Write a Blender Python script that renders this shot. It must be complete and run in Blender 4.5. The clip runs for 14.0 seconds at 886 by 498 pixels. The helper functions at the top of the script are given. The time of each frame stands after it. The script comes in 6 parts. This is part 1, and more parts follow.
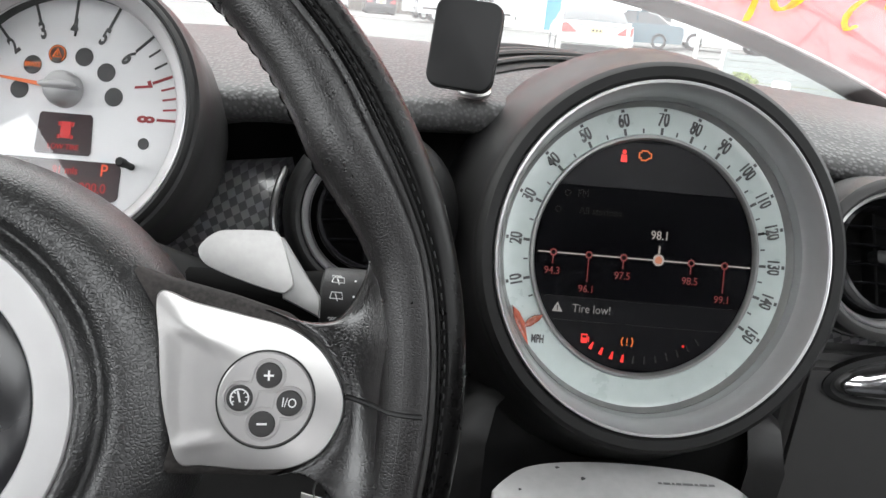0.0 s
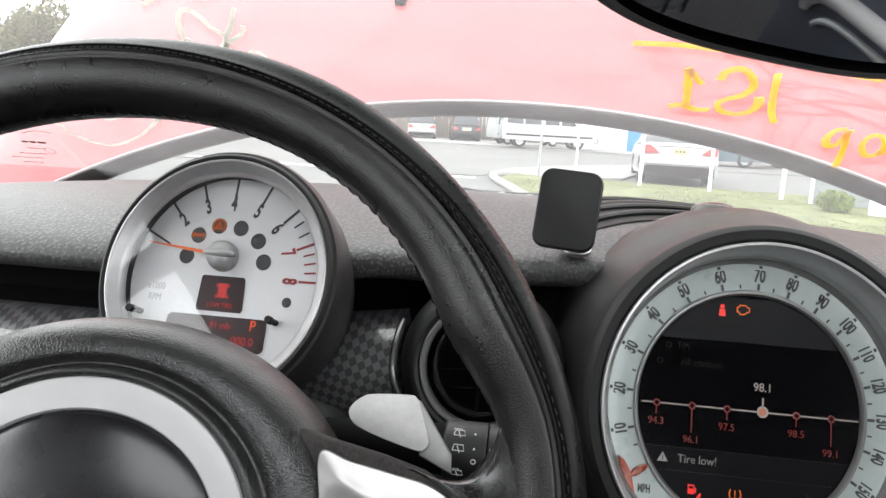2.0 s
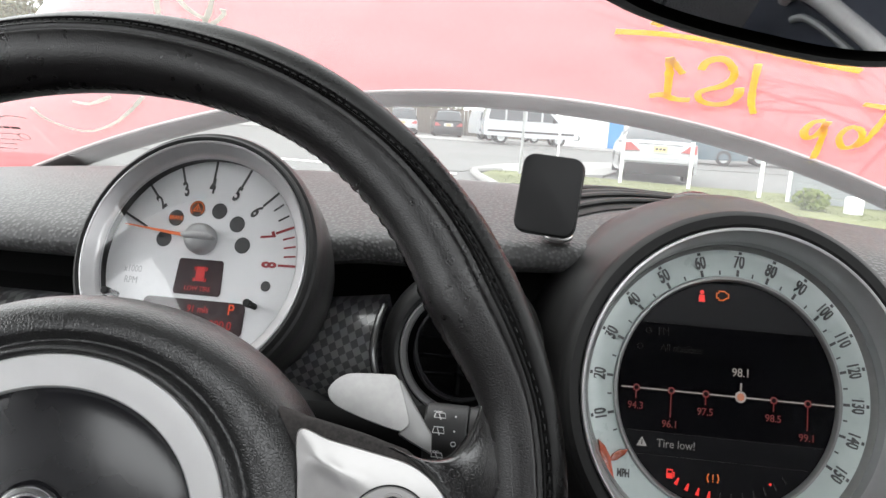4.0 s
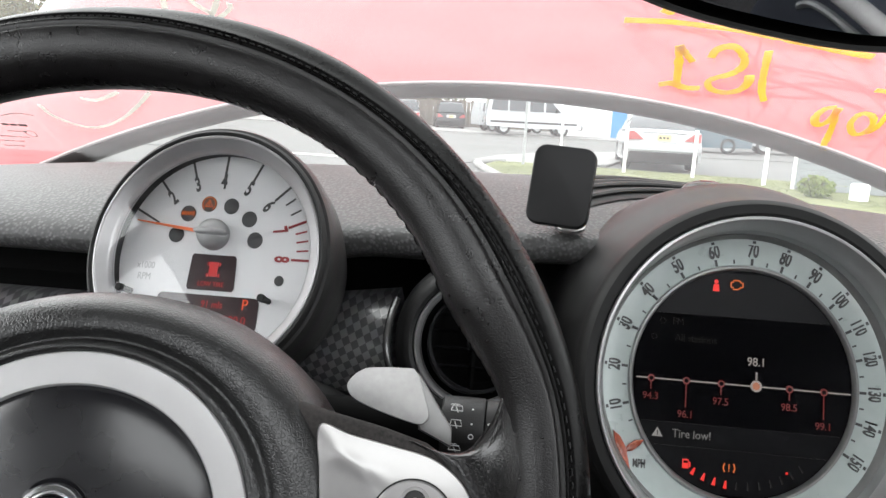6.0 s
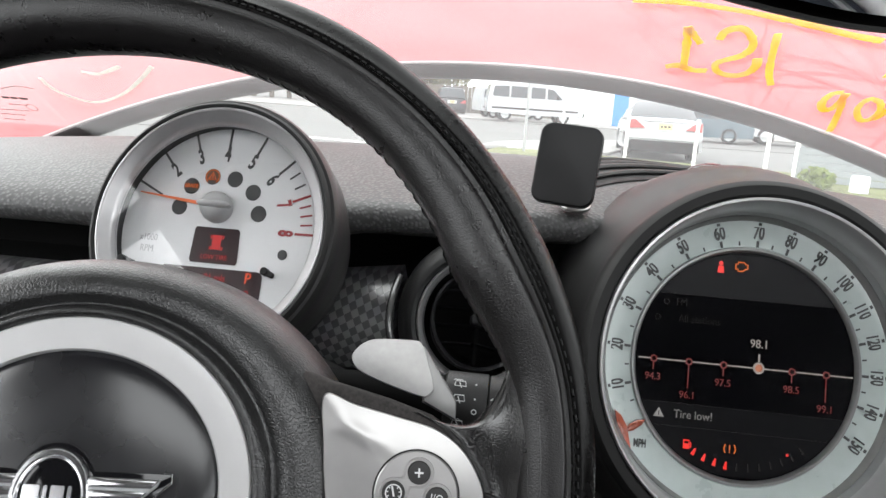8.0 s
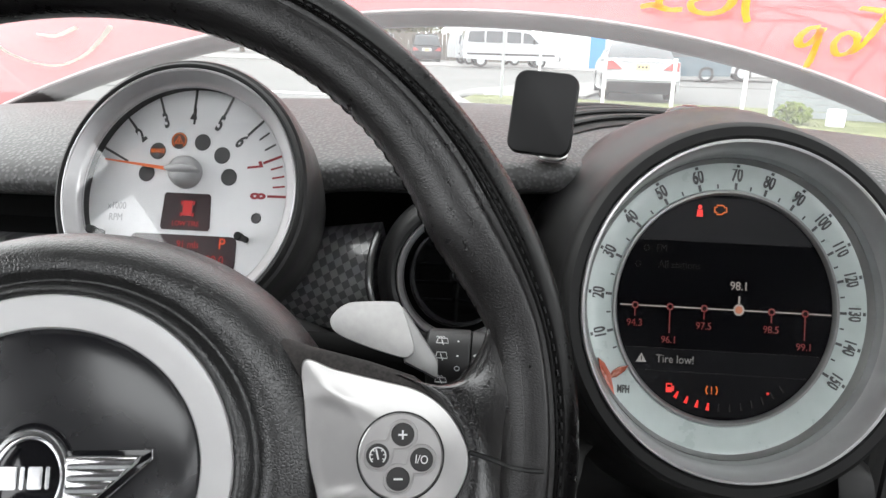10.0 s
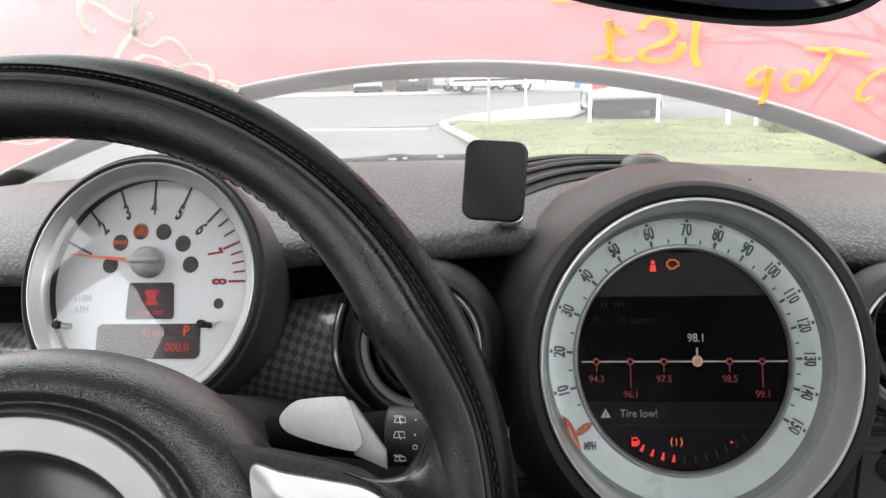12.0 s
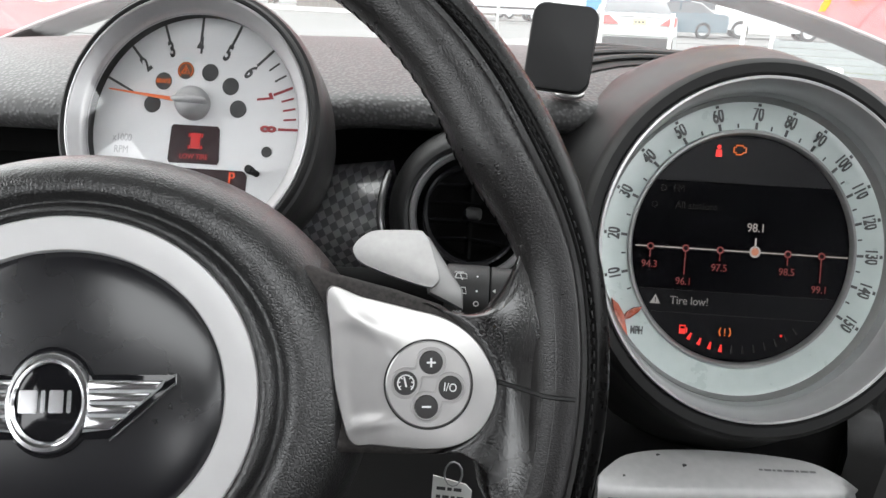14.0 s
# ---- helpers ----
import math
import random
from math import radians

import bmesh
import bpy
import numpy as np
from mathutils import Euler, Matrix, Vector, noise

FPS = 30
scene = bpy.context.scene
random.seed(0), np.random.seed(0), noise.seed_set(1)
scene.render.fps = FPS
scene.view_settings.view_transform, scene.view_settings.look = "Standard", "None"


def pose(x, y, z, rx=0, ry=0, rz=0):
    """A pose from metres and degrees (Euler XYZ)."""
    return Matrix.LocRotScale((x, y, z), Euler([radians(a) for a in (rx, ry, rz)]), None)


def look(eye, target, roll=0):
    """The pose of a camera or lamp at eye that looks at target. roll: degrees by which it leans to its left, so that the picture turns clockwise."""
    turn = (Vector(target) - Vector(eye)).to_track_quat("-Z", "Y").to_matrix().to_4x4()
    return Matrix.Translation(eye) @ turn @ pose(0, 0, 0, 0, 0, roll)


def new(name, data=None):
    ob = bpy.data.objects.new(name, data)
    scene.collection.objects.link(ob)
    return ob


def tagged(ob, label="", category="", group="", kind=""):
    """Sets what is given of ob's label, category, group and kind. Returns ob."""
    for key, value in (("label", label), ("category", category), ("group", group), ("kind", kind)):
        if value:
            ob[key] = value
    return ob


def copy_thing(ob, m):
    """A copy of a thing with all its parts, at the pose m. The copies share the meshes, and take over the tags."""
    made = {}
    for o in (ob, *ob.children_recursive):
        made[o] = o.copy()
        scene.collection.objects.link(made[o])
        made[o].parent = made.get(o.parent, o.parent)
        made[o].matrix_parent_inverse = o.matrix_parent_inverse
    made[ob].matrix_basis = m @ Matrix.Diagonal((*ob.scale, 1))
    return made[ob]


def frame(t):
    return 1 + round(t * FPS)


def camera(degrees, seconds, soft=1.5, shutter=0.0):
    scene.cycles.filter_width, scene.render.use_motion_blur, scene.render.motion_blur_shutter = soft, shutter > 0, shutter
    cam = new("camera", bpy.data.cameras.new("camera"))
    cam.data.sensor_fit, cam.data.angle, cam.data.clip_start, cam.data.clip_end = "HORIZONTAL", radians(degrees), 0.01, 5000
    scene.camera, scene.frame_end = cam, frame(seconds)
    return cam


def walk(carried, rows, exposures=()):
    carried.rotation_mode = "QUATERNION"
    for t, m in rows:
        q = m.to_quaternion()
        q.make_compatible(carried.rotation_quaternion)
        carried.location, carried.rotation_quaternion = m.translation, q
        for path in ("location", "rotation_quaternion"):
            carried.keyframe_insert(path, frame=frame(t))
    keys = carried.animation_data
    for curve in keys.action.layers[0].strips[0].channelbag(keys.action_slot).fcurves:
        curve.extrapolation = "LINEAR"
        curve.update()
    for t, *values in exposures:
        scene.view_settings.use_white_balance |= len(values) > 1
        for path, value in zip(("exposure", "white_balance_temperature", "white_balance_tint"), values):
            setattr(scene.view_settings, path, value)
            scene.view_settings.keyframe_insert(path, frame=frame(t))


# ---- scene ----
cam = camera(63.633, 14.0)
PATH = [
    (0, (0.0566, 0.0219, 1.2045), (0.0643, 0.9666, 0.8766), 4.88),
    (0.5, (0.0550, 0.0208, 1.2055), (0.0638, 0.9688, 0.8876), 5.37),
    (1, (0.0490, 0.0111, 1.2094), (0.0243, 0.9654, 0.9116), 3.96),
    (1.5, (0.0419, 0.0081, 1.2094), (0.0170, 0.9681, 0.9305), 4.90),
    (2, (0.0418, -0.0095, 1.2322), (-0.0805, 0.9673, 1.0565), 3.07),
    (2.5, (0.0432, -0.0125, 1.2278), (-0.0782, 0.9699, 1.0905), 3.59),
    (3, (0.0392, -0.0091, 1.2265), (-0.0579, 0.9715, 1.0564), 3.49),
    (3.2, (0.0421, -0.0081, 1.2248), (-0.0535, 0.9709, 1.0449), 3.68),
    (5.5, (0.0399, -0.0092, 1.2257), (-0.0559, 0.9699, 1.0459), 3.50),
    (6, (0.0366, -0.0077, 1.2250), (-0.0637, 0.9687, 1.0334), 2.92),
    (6.5, (0.0348, -0.0089, 1.2243), (-0.0811, 0.9629, 1.0188), 3.02),
    (7, (0.0350, -0.0093, 1.2229), (-0.0784, 0.9646, 1.0261), 3.10),
    (7.5, (0.0364, -0.0071, 1.2246), (-0.0779, 0.9638, 1.0143), 3.18),
    (8, (0.0335, -0.0070, 1.2191), (-0.0634, 0.9657, 1.0083), 3.87),
    (8.2, (0.0338, -0.0082, 1.2201), (-0.0685, 0.9635, 1.0073), 3.65),
    (10.3, (0.0362, 0.0031, 1.2211), (-0.0238, 0.9601, 0.9373), 1.32),
    (10.5, (0.0411, 0.0050, 1.2261), (-0.0175, 0.9615, 0.9404), 0.80),
    (11, (0.0581, 0.0017, 1.2446), (-0.0109, 0.9648, 0.9846), -1.45),
    (11.5, (0.0574, 0.0001, 1.2467), (-0.0088, 0.9653, 0.9935), -1.59),
    (12, (0.0592, -0.0024, 1.2490), (-0.0065, 0.9659, 1.0080), -1.74),
    (12.5, (0.0576, -0.0031, 1.2471), (-0.0122, 0.9640, 1.0022), -1.52),
    (13, (0.0508, -0.0002, 1.2391), (-0.0130, 0.9628, 0.9771), -0.45),
    (13.5, (0.0391, 0.0046, 1.2209), (-0.0130, 0.9588, 0.9263), 1.47),
    (14, (0.0223, 0.0027, 1.2079), (-0.0293, 0.9437, 0.8736), 2.61),
]
EXPOSURE = 2.7
walk(cam, [(t, look(eye, target, roll)) for t, eye, target, roll in PATH], exposures=[(t, EXPOSURE + d) for t, d in ((0.0, 0.32), (0.5, 0.3), (1.0, 0.2), (1.5, 0.15), (2.0, 0.05), (2.5, -0.02), (3.0, -0.08), (5.5, -0.04), (7.0, 0.0), (8.2, 0.03), (10.3, 0.10), (11.0, 0.02), (12.5, 0.02), (13.0, 0.04), (13.5, 0.09), (14.0, 0.20))])

# ---------------------------------------------------------------- light
world = bpy.data.worlds.new("overcast_sky")
scene.world = world
world.use_nodes = True
wn = world.node_tree.nodes
CLOUD = 5.3
sky = wn.new("ShaderNodeTexSky")
sky.sky_type = "NISHITA"
sky.sun_disc = False
sky.sun_elevation = radians(45)
sky.sun_rotation = radians(290)
sky.air_density, sky.dust_density, sky.ozone_density = 1.0, 1.0, 0.6
wn["Background"].inputs["Strength"].default_value = 0.15
cloud = wn.new("ShaderNodeHueSaturation")
cloud.inputs["Saturation"].default_value = 0.3
veil = wn.new("ShaderNodeMix")
veil.data_type = "RGBA"
veil.inputs["Factor"].default_value = 0.93
veil.inputs["B"].default_value = (CLOUD, CLOUD, CLOUD * 1.02, 1)  # an even layer of cloud
world.node_tree.links.new(sky.outputs["Color"], cloud.inputs["Color"])
world.node_tree.links.new(cloud.outputs["Color"], veil.inputs["A"])
world.node_tree.links.new(veil.outputs["Result"], wn["Background"].inputs["Color"])

sun_data = bpy.data.lights.new("sun", "SUN")
sun_data.energy, sun_data.angle, sun_data.color = 0.22, radians(70), (1.0, 0.97, 0.93)
sun = new("sun", sun_data)
sun.matrix_world = look((0, 0, 30), (28, -10, 0))


# ---------------------------------------------------------------- materials
GLOW = 0.12  # the instruments' own lamps against the day outside


def mat(name, color, rough=0.5, metal=0.0, spec=0.5, coat=0.0, emit=None, strength=0.0):
    m = bpy.data.materials.new(name)
    m.use_nodes = True
    b = m.node_tree.nodes["Principled BSDF"]
    b.inputs["Base Color"].default_value = (*color, 1)
    b.inputs["Roughness"].default_value = rough
    b.inputs["Metallic"].default_value = metal
    b.inputs["Specular IOR Level"].default_value = spec
    b.inputs["Coat Weight"].default_value = coat
    b.inputs["Coat Roughness"].default_value = 0.04
    if emit:
        b.inputs["Emission Color"].default_value = (*emit, 1)
        b.inputs["Emission Strength"].default_value = strength * GLOW
    return m


def nodes_of(m):
    nt = m.node_tree
    return nt.nodes, nt.links, nt.nodes["Principled BSDF"]


def vary(m, scale, amount, rough_amount=0.0, dirt=0.0, seed=0.0):
    """Mottling at two scales in colour and roughness."""
    n, l, b = nodes_of(m)
    co = n.new("ShaderNodeTexCoord")
    mp = n.new("ShaderNodeMapping")
    mp.inputs["Location"].default_value = (seed, seed * 0.7, seed * 1.3)
    l.new(co.outputs["Object"], mp.inputs["Vector"])
    fine, broad = n.new("ShaderNodeTexNoise"), n.new("ShaderNodeTexNoise")
    fine.inputs["Scale"].default_value, broad.inputs["Scale"].default_value = scale, scale / 9
    fine.inputs["Detail"].default_value, broad.inputs["Detail"].default_value = 6, 3
    l.new(mp.outputs["Vector"], fine.inputs["Vector"])
    l.new(mp.outputs["Vector"], broad.inputs["Vector"])
    mix = n.new("ShaderNodeMath")
    mix.operation = "ADD"
    l.new(fine.outputs["Fac"], mix.inputs[0])
    l.new(broad.outputs["Fac"], mix.inputs[1])
    ramp = n.new("ShaderNodeMapRange")
    ramp.inputs["From Min"].default_value, ramp.inputs["From Max"].default_value = 0.6, 1.4
    ramp.inputs["To Min"].default_value, ramp.inputs["To Max"].default_value = 1 - amount, 1 + amount
    l.new(mix.outputs[0], ramp.inputs["Value"])
    mul = n.new("ShaderNodeVectorMath")
    mul.operation = "SCALE"
    mul.inputs[0].default_value = b.inputs["Base Color"].default_value[:3]
    l.new(ramp.outputs["Result"], mul.inputs["Scale"])
    l.new(mul.outputs["Vector"], b.inputs["Base Color"])
    if rough_amount:
        rr = n.new("ShaderNodeMapRange")
        r0 = b.inputs["Roughness"].default_value
        rr.inputs["From Min"].default_value, rr.inputs["From Max"].default_value = 0.6, 1.4
        rr.inputs["To Min"].default_value, rr.inputs["To Max"].default_value = r0 - rough_amount, r0 + rough_amount
        l.new(mix.outputs[0], rr.inputs["Value"])
        l.new(rr.outputs["Result"], b.inputs["Roughness"])
    return m


def grain(m, scale, depth, stretch=(1, 1, 1), smooth=0.24, creased=0.0, warped=0.28, pebble=False):
    """Leather or moulded grain: cells with creases between them, or round pebbles, as relief; creased: how much darker
    the base colour is in the creases.
    """
    n, l, b = nodes_of(m)
    co = n.new("ShaderNodeTexCoord")
    mp = n.new("ShaderNodeMapping")
    mp.inputs["Scale"].default_value = stretch
    l.new(co.outputs["Object"], mp.inputs["Vector"])
    warp = n.new("ShaderNodeTexNoise")
    warp.inputs["Scale"].default_value, warp.inputs["Detail"].default_value = scale * 0.35, 1
    l.new(mp.outputs["Vector"], warp.inputs["Vector"])
    add = n.new("ShaderNodeVectorMath")
    add.operation = "MULTIPLY_ADD"
    l.new(warp.outputs["Color"], add.inputs[0])
    add.inputs[1].default_value = (warped / scale,) * 3
    l.new(mp.outputs["Vector"], add.inputs[2])
    vo = n.new("ShaderNodeTexVoronoi")
    vo.feature = "F1" if pebble else "DISTANCE_TO_EDGE"
    vo.inputs["Scale"].default_value = scale
    l.new(add.outputs["Vector"], vo.inputs["Vector"])
    bump = n.new("ShaderNodeBump")
    crease = n.new("ShaderNodeMapRange")
    crease.interpolation_type = "SMOOTHSTEP"
    crease.inputs["From Min"].default_value, crease.inputs["From Max"].default_value = (0.66, 0.12) if pebble else (0.0, smooth)
    l.new(vo.outputs["Distance"], crease.inputs["Value"])
    bump.inputs["Strength"].default_value, bump.inputs["Distance"].default_value = 1.0, depth
    l.new(crease.outputs["Result"], bump.inputs["Height"])
    l.new(bump.outputs["Normal"], b.inputs["Normal"])
    if creased:
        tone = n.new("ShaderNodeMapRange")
        tone.inputs["To Min"].default_value, tone.inputs["To Max"].default_value = 1 - creased, 1.0
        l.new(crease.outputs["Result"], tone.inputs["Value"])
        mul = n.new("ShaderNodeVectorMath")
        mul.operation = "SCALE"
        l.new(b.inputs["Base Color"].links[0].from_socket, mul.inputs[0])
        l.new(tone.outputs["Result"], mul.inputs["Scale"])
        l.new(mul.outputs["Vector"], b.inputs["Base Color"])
    return m


def fine_bump(m, scale, depth):
    n, l, b = nodes_of(m)
    co = n.new("ShaderNodeTexCoord")
    no = n.new("ShaderNodeTexNoise")
    no.inputs["Scale"].default_value, no.inputs["Detail"].default_value = scale, 8
    l.new(co.outputs["Object"], no.inputs["Vector"])
    bump = n.new("ShaderNodeBump")
    bump.inputs["Distance"].default_value = depth
    l.new(no.outputs["Fac"], bump.inputs["Height"])
    l.new(bump.outputs["Normal"], b.inputs["Normal"])
    return m


LEATHER = grain(vary(mat("grained_leather", (0.0060, 0.0053, 0.0055), 0.31, spec=0.50), 160, 0.25, 0.07), 880, 0.000045, smooth=0.22, creased=0.3, warped=0.14)
LEATHER_SHINY = grain(vary(mat("shiny_worn_leather", (0.0048, 0.0044, 0.0045), 0.22, spec=0.75), 160, 0.25, 0.08), 820, 0.000026, smooth=0.22, creased=0.3, warped=0.15)
LEATHER_BAND = fine_bump(vary(mat("worn_smooth_leather", (0.0022, 0.0021, 0.0021), 0.30, spec=0.08), 300, 0.35, 0.08), 420, 0.00006)
HUB_SKIN = grain(vary(mat("moulded_airbag_skin", (0.010, 0.010, 0.0102), 0.34, spec=0.72), 120, 0.08, 0.05), 720, 0.00008, smooth=0.26, creased=0.45, warped=0.12)
DASH_SKIN = grain(vary(mat("moulded_dash_skin", (0.098, 0.0975, 0.0975), 0.46, spec=0.35), 60, 0.12, 0.05), 370, 0.00035, creased=0.5, warped=0.10, pebble=True)
PLASTIC = fine_bump(vary(mat("matte_black_plastic", (0.005, 0.005, 0.0053), 0.55, spec=0.4), 90, 0.2, 0.06), 1500, 0.0002)
SOFT_PLASTIC = fine_bump(vary(mat("soft_black_plastic", (0.0120, 0.0117, 0.0117), 0.46, spec=0.4), 45, 0.2, 0.08), 2200, 0.00025)
LOWER_SKIN = fine_bump(vary(mat("soft_dark_grey_lower_dash", (0.040, 0.0395, 0.0390), 0.5, spec=0.4), 45, 0.15, 0.08), 1800, 0.0002)
COWL_SKIN = fine_bump(vary(mat("soft_grey_cowl", (0.0130, 0.0127, 0.0127), 0.45, spec=0.38), 45, 0.12, 0.06), 1500, 0.00012)
CASE_SILVER = vary(mat("silver_case_paint", (0.45, 0.447, 0.443), 0.42, metal=0.15), 170, 0.10, 0.06)
DUSTY = vary(mat("dusty_black_plastic", (0.030, 0.027, 0.026), 0.75, spec=0.25), 700, 0.95, 0.1)
GLOSS_BLACK = vary(mat("gloss_black_plastic", (0.010, 0.010, 0.011), 0.22, spec=0.5), 40, 0.2, 0.06)
BUTTON_GREY = vary(mat("dark_grey_button", (0.022, 0.021, 0.021), 0.5, spec=0.35), 300, 0.15, 0.05)
DISC_BLACK = vary(mat("satin_black_disc", (0.0075, 0.0075, 0.0090), 0.28, spec=0.68), 40, 0.25, 0.06)
# Near black so recesses and gaps keep their shade; also the scuff.
GAP_BLACK = mat("dull_gap_black", (0.0035, 0.0035, 0.0035), 0.85, spec=0.08)
RUBBER = mat("black_rubber", (0.007, 0.007, 0.007), 0.62, spec=0.3)
SILVER = vary(mat("satin_silver_paint", (0.36, 0.353, 0.348), 0.36, metal=0.85), 130, 0.06, 0.05)
BEZEL = vary(mat("brushed_silver_bezel", (0.52, 0.515, 0.52), 0.36, metal=0.75), 130, 0.06, 0.05)
WALL_GREY = vary(mat("satin_shade_grey", (0.36, 0.358, 0.36), 0.34, metal=0.7), 130, 0.08, 0.05)
PADDLE_GREY = vary(mat("worn_silver_paddle", (0.34, 0.335, 0.33), 0.42, metal=0.55), 420, 0.14, 0.08)
TRIM_EDGE = vary(mat("edge_glint_grey", (0.22, 0.22, 0.22), 0.25, metal=0.7), 90, 0.1, 0.05)
# Grey of the dial rims, also the paddle flank's shaded side.
BEZEL_DARK = vary(mat("rim_and_shade_grey", (0.24, 0.238, 0.235), 0.42, metal=0.6), 130, 0.1, 0.05)
RING_SILVER = vary(mat("pearl_silver_ring", (0.49, 0.486, 0.486), 0.42, metal=0.35), 90, 0.05, 0.05)
BADGE_BLACK = mat("polished_black", (0.006, 0.006, 0.007), 0.07, spec=0.6)
CHROME = mat("chrome", (0.93, 0.93, 0.94), 0.16, metal=1.0)
FACE_WHITE = vary(mat("tachometer_face", (0.72, 0.72, 0.73), 0.55), 220, 0.05, 0.05)
FACE_GREEN = vary(mat("speedometer_face", (0.42, 0.475, 0.46), 0.30, spec=0.6, coat=0.5), 120, 0.07, 0.06)
PRINT = mat("dark_grey_print", (0.06, 0.06, 0.06), 0.6)
PRINT_RED = mat("red_print", (0.30, 0.035, 0.04), 0.6)
STAMP = mat("grey_glass_stamp", (0.10, 0.09, 0.09), 0.7)
FINE_PRINT = mat("grey_fine_print", (0.16, 0.16, 0.16), 0.6)
LAMP_OFF = mat("unlit_telltale", (0.045, 0.045, 0.046), 0.5)
LCD_DARK = mat("lcd_backing", (0.026, 0.012, 0.014), 0.3)
SCREEN = mat("display_glass", (0.0014, 0.0014, 0.002), 0.25, spec=0.045)
SCREEN_GREY = mat("display_reflection", (0.012, 0.012, 0.013), 0.3, spec=0.06, emit=(0.5, 0.5, 0.54), strength=0.015)
SCREEN_BAND = mat("display_band", (0.004, 0.004, 0.005), 0.3, spec=0.06, emit=(0.5, 0.5, 0.5), strength=0.004)
GLOW_RED = mat("red_glow", (0.1, 0.005, 0.005), 0.4, emit=(1.0, 0.03, 0.02), strength=1.1)
GLOW_DIM_RED = mat("dim_red_glow", (0.05, 0.004, 0.004), 0.4, emit=(1.0, 0.06, 0.05), strength=0.13)
GLOW_ORANGE = mat("orange_glow", (0.1, 0.03, 0.005), 0.4, emit=(1.0, 0.20, 0.03), strength=0.75)
GLOW_WHITE = mat("white_glow", (0.08, 0.08, 0.08), 0.4, emit=(1.0, 0.86, 0.78), strength=0.30)
GLOW_FAINT = mat("faint_grey_glow", (0.004, 0.004, 0.004), 0.3, spec=0.06, emit=(1.0, 0.9, 0.85), strength=0.012)
GLOW_LCD = mat("message_red_glow", (0.08, 0.005, 0.005), 0.4, emit=(1.0, 0.05, 0.05), strength=0.55)
GLOW_TICK = mat("unlit_segment_grey", (0.010, 0.010, 0.010), 0.4, spec=0.1, emit=(1.0, 0.9, 0.85), strength=0.02)
NEEDLE = mat("orange_needle", (0.75, 0.16, 0.05), 0.4)
POINTER = vary(mat("amber_pointer", (0.32, 0.055, 0.02), 0.3, coat=0.6), 300, 0.45, 0.1)
ICON = mat("white_icon_print", (0.62, 0.62, 0.62), 0.6)
# Red lightened in the base colour for sky glare and the windscreen's veil.
PAINT_RED = vary(mat("glare_paled_red_paint", (0.37, 0.090, 0.095), 0.025, spec=0.5), 7, 0.10, 0.015)
EDGE_GREY = vary(mat("grey_bonnet_edge", (0.030, 0.025, 0.0245), 0.55, spec=0.35), 14, 0.55, 0.1)
PAPER = vary(mat("paper_tag", (0.75, 0.75, 0.73), 0.8), 200, 0.08)
MIRROR = mat("mirror_silver", (0.80, 0.81, 0.82), 0.02, metal=1.0)
HEADLINER = vary(mat("grey_headliner", (0.13, 0.13, 0.128), 0.9, spec=0.1), 60, 0.1)
DOOR_GREY = vary(mat("navy_grey_door_lining", (0.026, 0.031, 0.045), 0.6), 30, 0.12)
SEAT = grain(vary(mat("dark_seat_leather", (0.085, 0.086, 0.09), 0.5), 60, 0.2, 0.05), 200, 0.001)
CARPET = vary(mat("black_carpet", (0.015, 0.015, 0.015), 0.95, spec=0.1), 150, 0.4)
ASPHALT = vary(mat("weathered_asphalt", (0.125, 0.123, 0.120), 0.9, spec=0.2), 3.0, 0.16)
CONCRETE = vary(mat("pale_concrete", (0.24, 0.236, 0.228), 0.9, spec=0.2), 2.0, 0.14)
ROAD_WHITE = vary(mat("road_marking_white", (0.6, 0.6, 0.58), 0.8), 3.0, 0.15)
GRASS = vary(mat("grass_ground", (0.135, 0.142, 0.072), 0.95, spec=0.1), 2.5, 0.45)
BLADES = vary(mat("grass_blade", (0.140, 0.156, 0.074), 0.8, spec=0.2), 1.5, 0.5)
LEAVES = vary(mat("shrub_leaf", (0.15, 0.19, 0.05), 0.7, spec=0.3), 4, 0.5)
TREE_LEAVES = vary(mat("tree_leaf", (0.125, 0.125, 0.062), 0.8, spec=0.2), 0.8, 0.5)
BARK = vary(mat("bark", (0.10, 0.08, 0.06), 0.9), 6, 0.3)
WHITE_PAINT = vary(mat("white_wall_paint", (0.75, 0.75, 0.73), 0.8), 1.0, 0.06)
POST_WHITE = vary(mat("white_post_paint", (0.75, 0.75, 0.72), 0.6), 8.0, 0.1)
BLUE_PAINT = vary(mat("blue_door_paint", (0.05, 0.22, 0.52), 0.6), 2.0, 0.1)
STEEL = vary(mat("galvanised_steel", (0.35, 0.36, 0.36), 0.5, metal=0.7), 8, 0.15, 0.1)
FENCE_GREY = vary(mat("grey_board_paint", (0.24, 0.26, 0.27), 0.8), 3.0, 0.12)
WOOD_DARK = vary(mat("dark_weathered_wood", (0.10, 0.085, 0.07), 0.9), 2.0, 0.3)
CAR_WHITE = vary(mat("white_car_paint", (0.40, 0.41, 0.42), 0.25, coat=0.8), 2, 0.04, 0.02)
CAR_DARK = vary(mat("black_car_paint", (0.03, 0.03, 0.035), 0.25, coat=0.8), 2, 0.1, 0.02)
CAR_TEAL = vary(mat("teal_car_paint", (0.015, 0.05, 0.07), 0.25, coat=0.8), 2, 0.1, 0.02)
CAR_GLASS = mat("car_window_glass", (0.03, 0.035, 0.04), 0.06, spec=0.6)
TYRE = vary(mat("tyre_rubber", (0.02, 0.02, 0.02), 0.85), 20, 0.3)
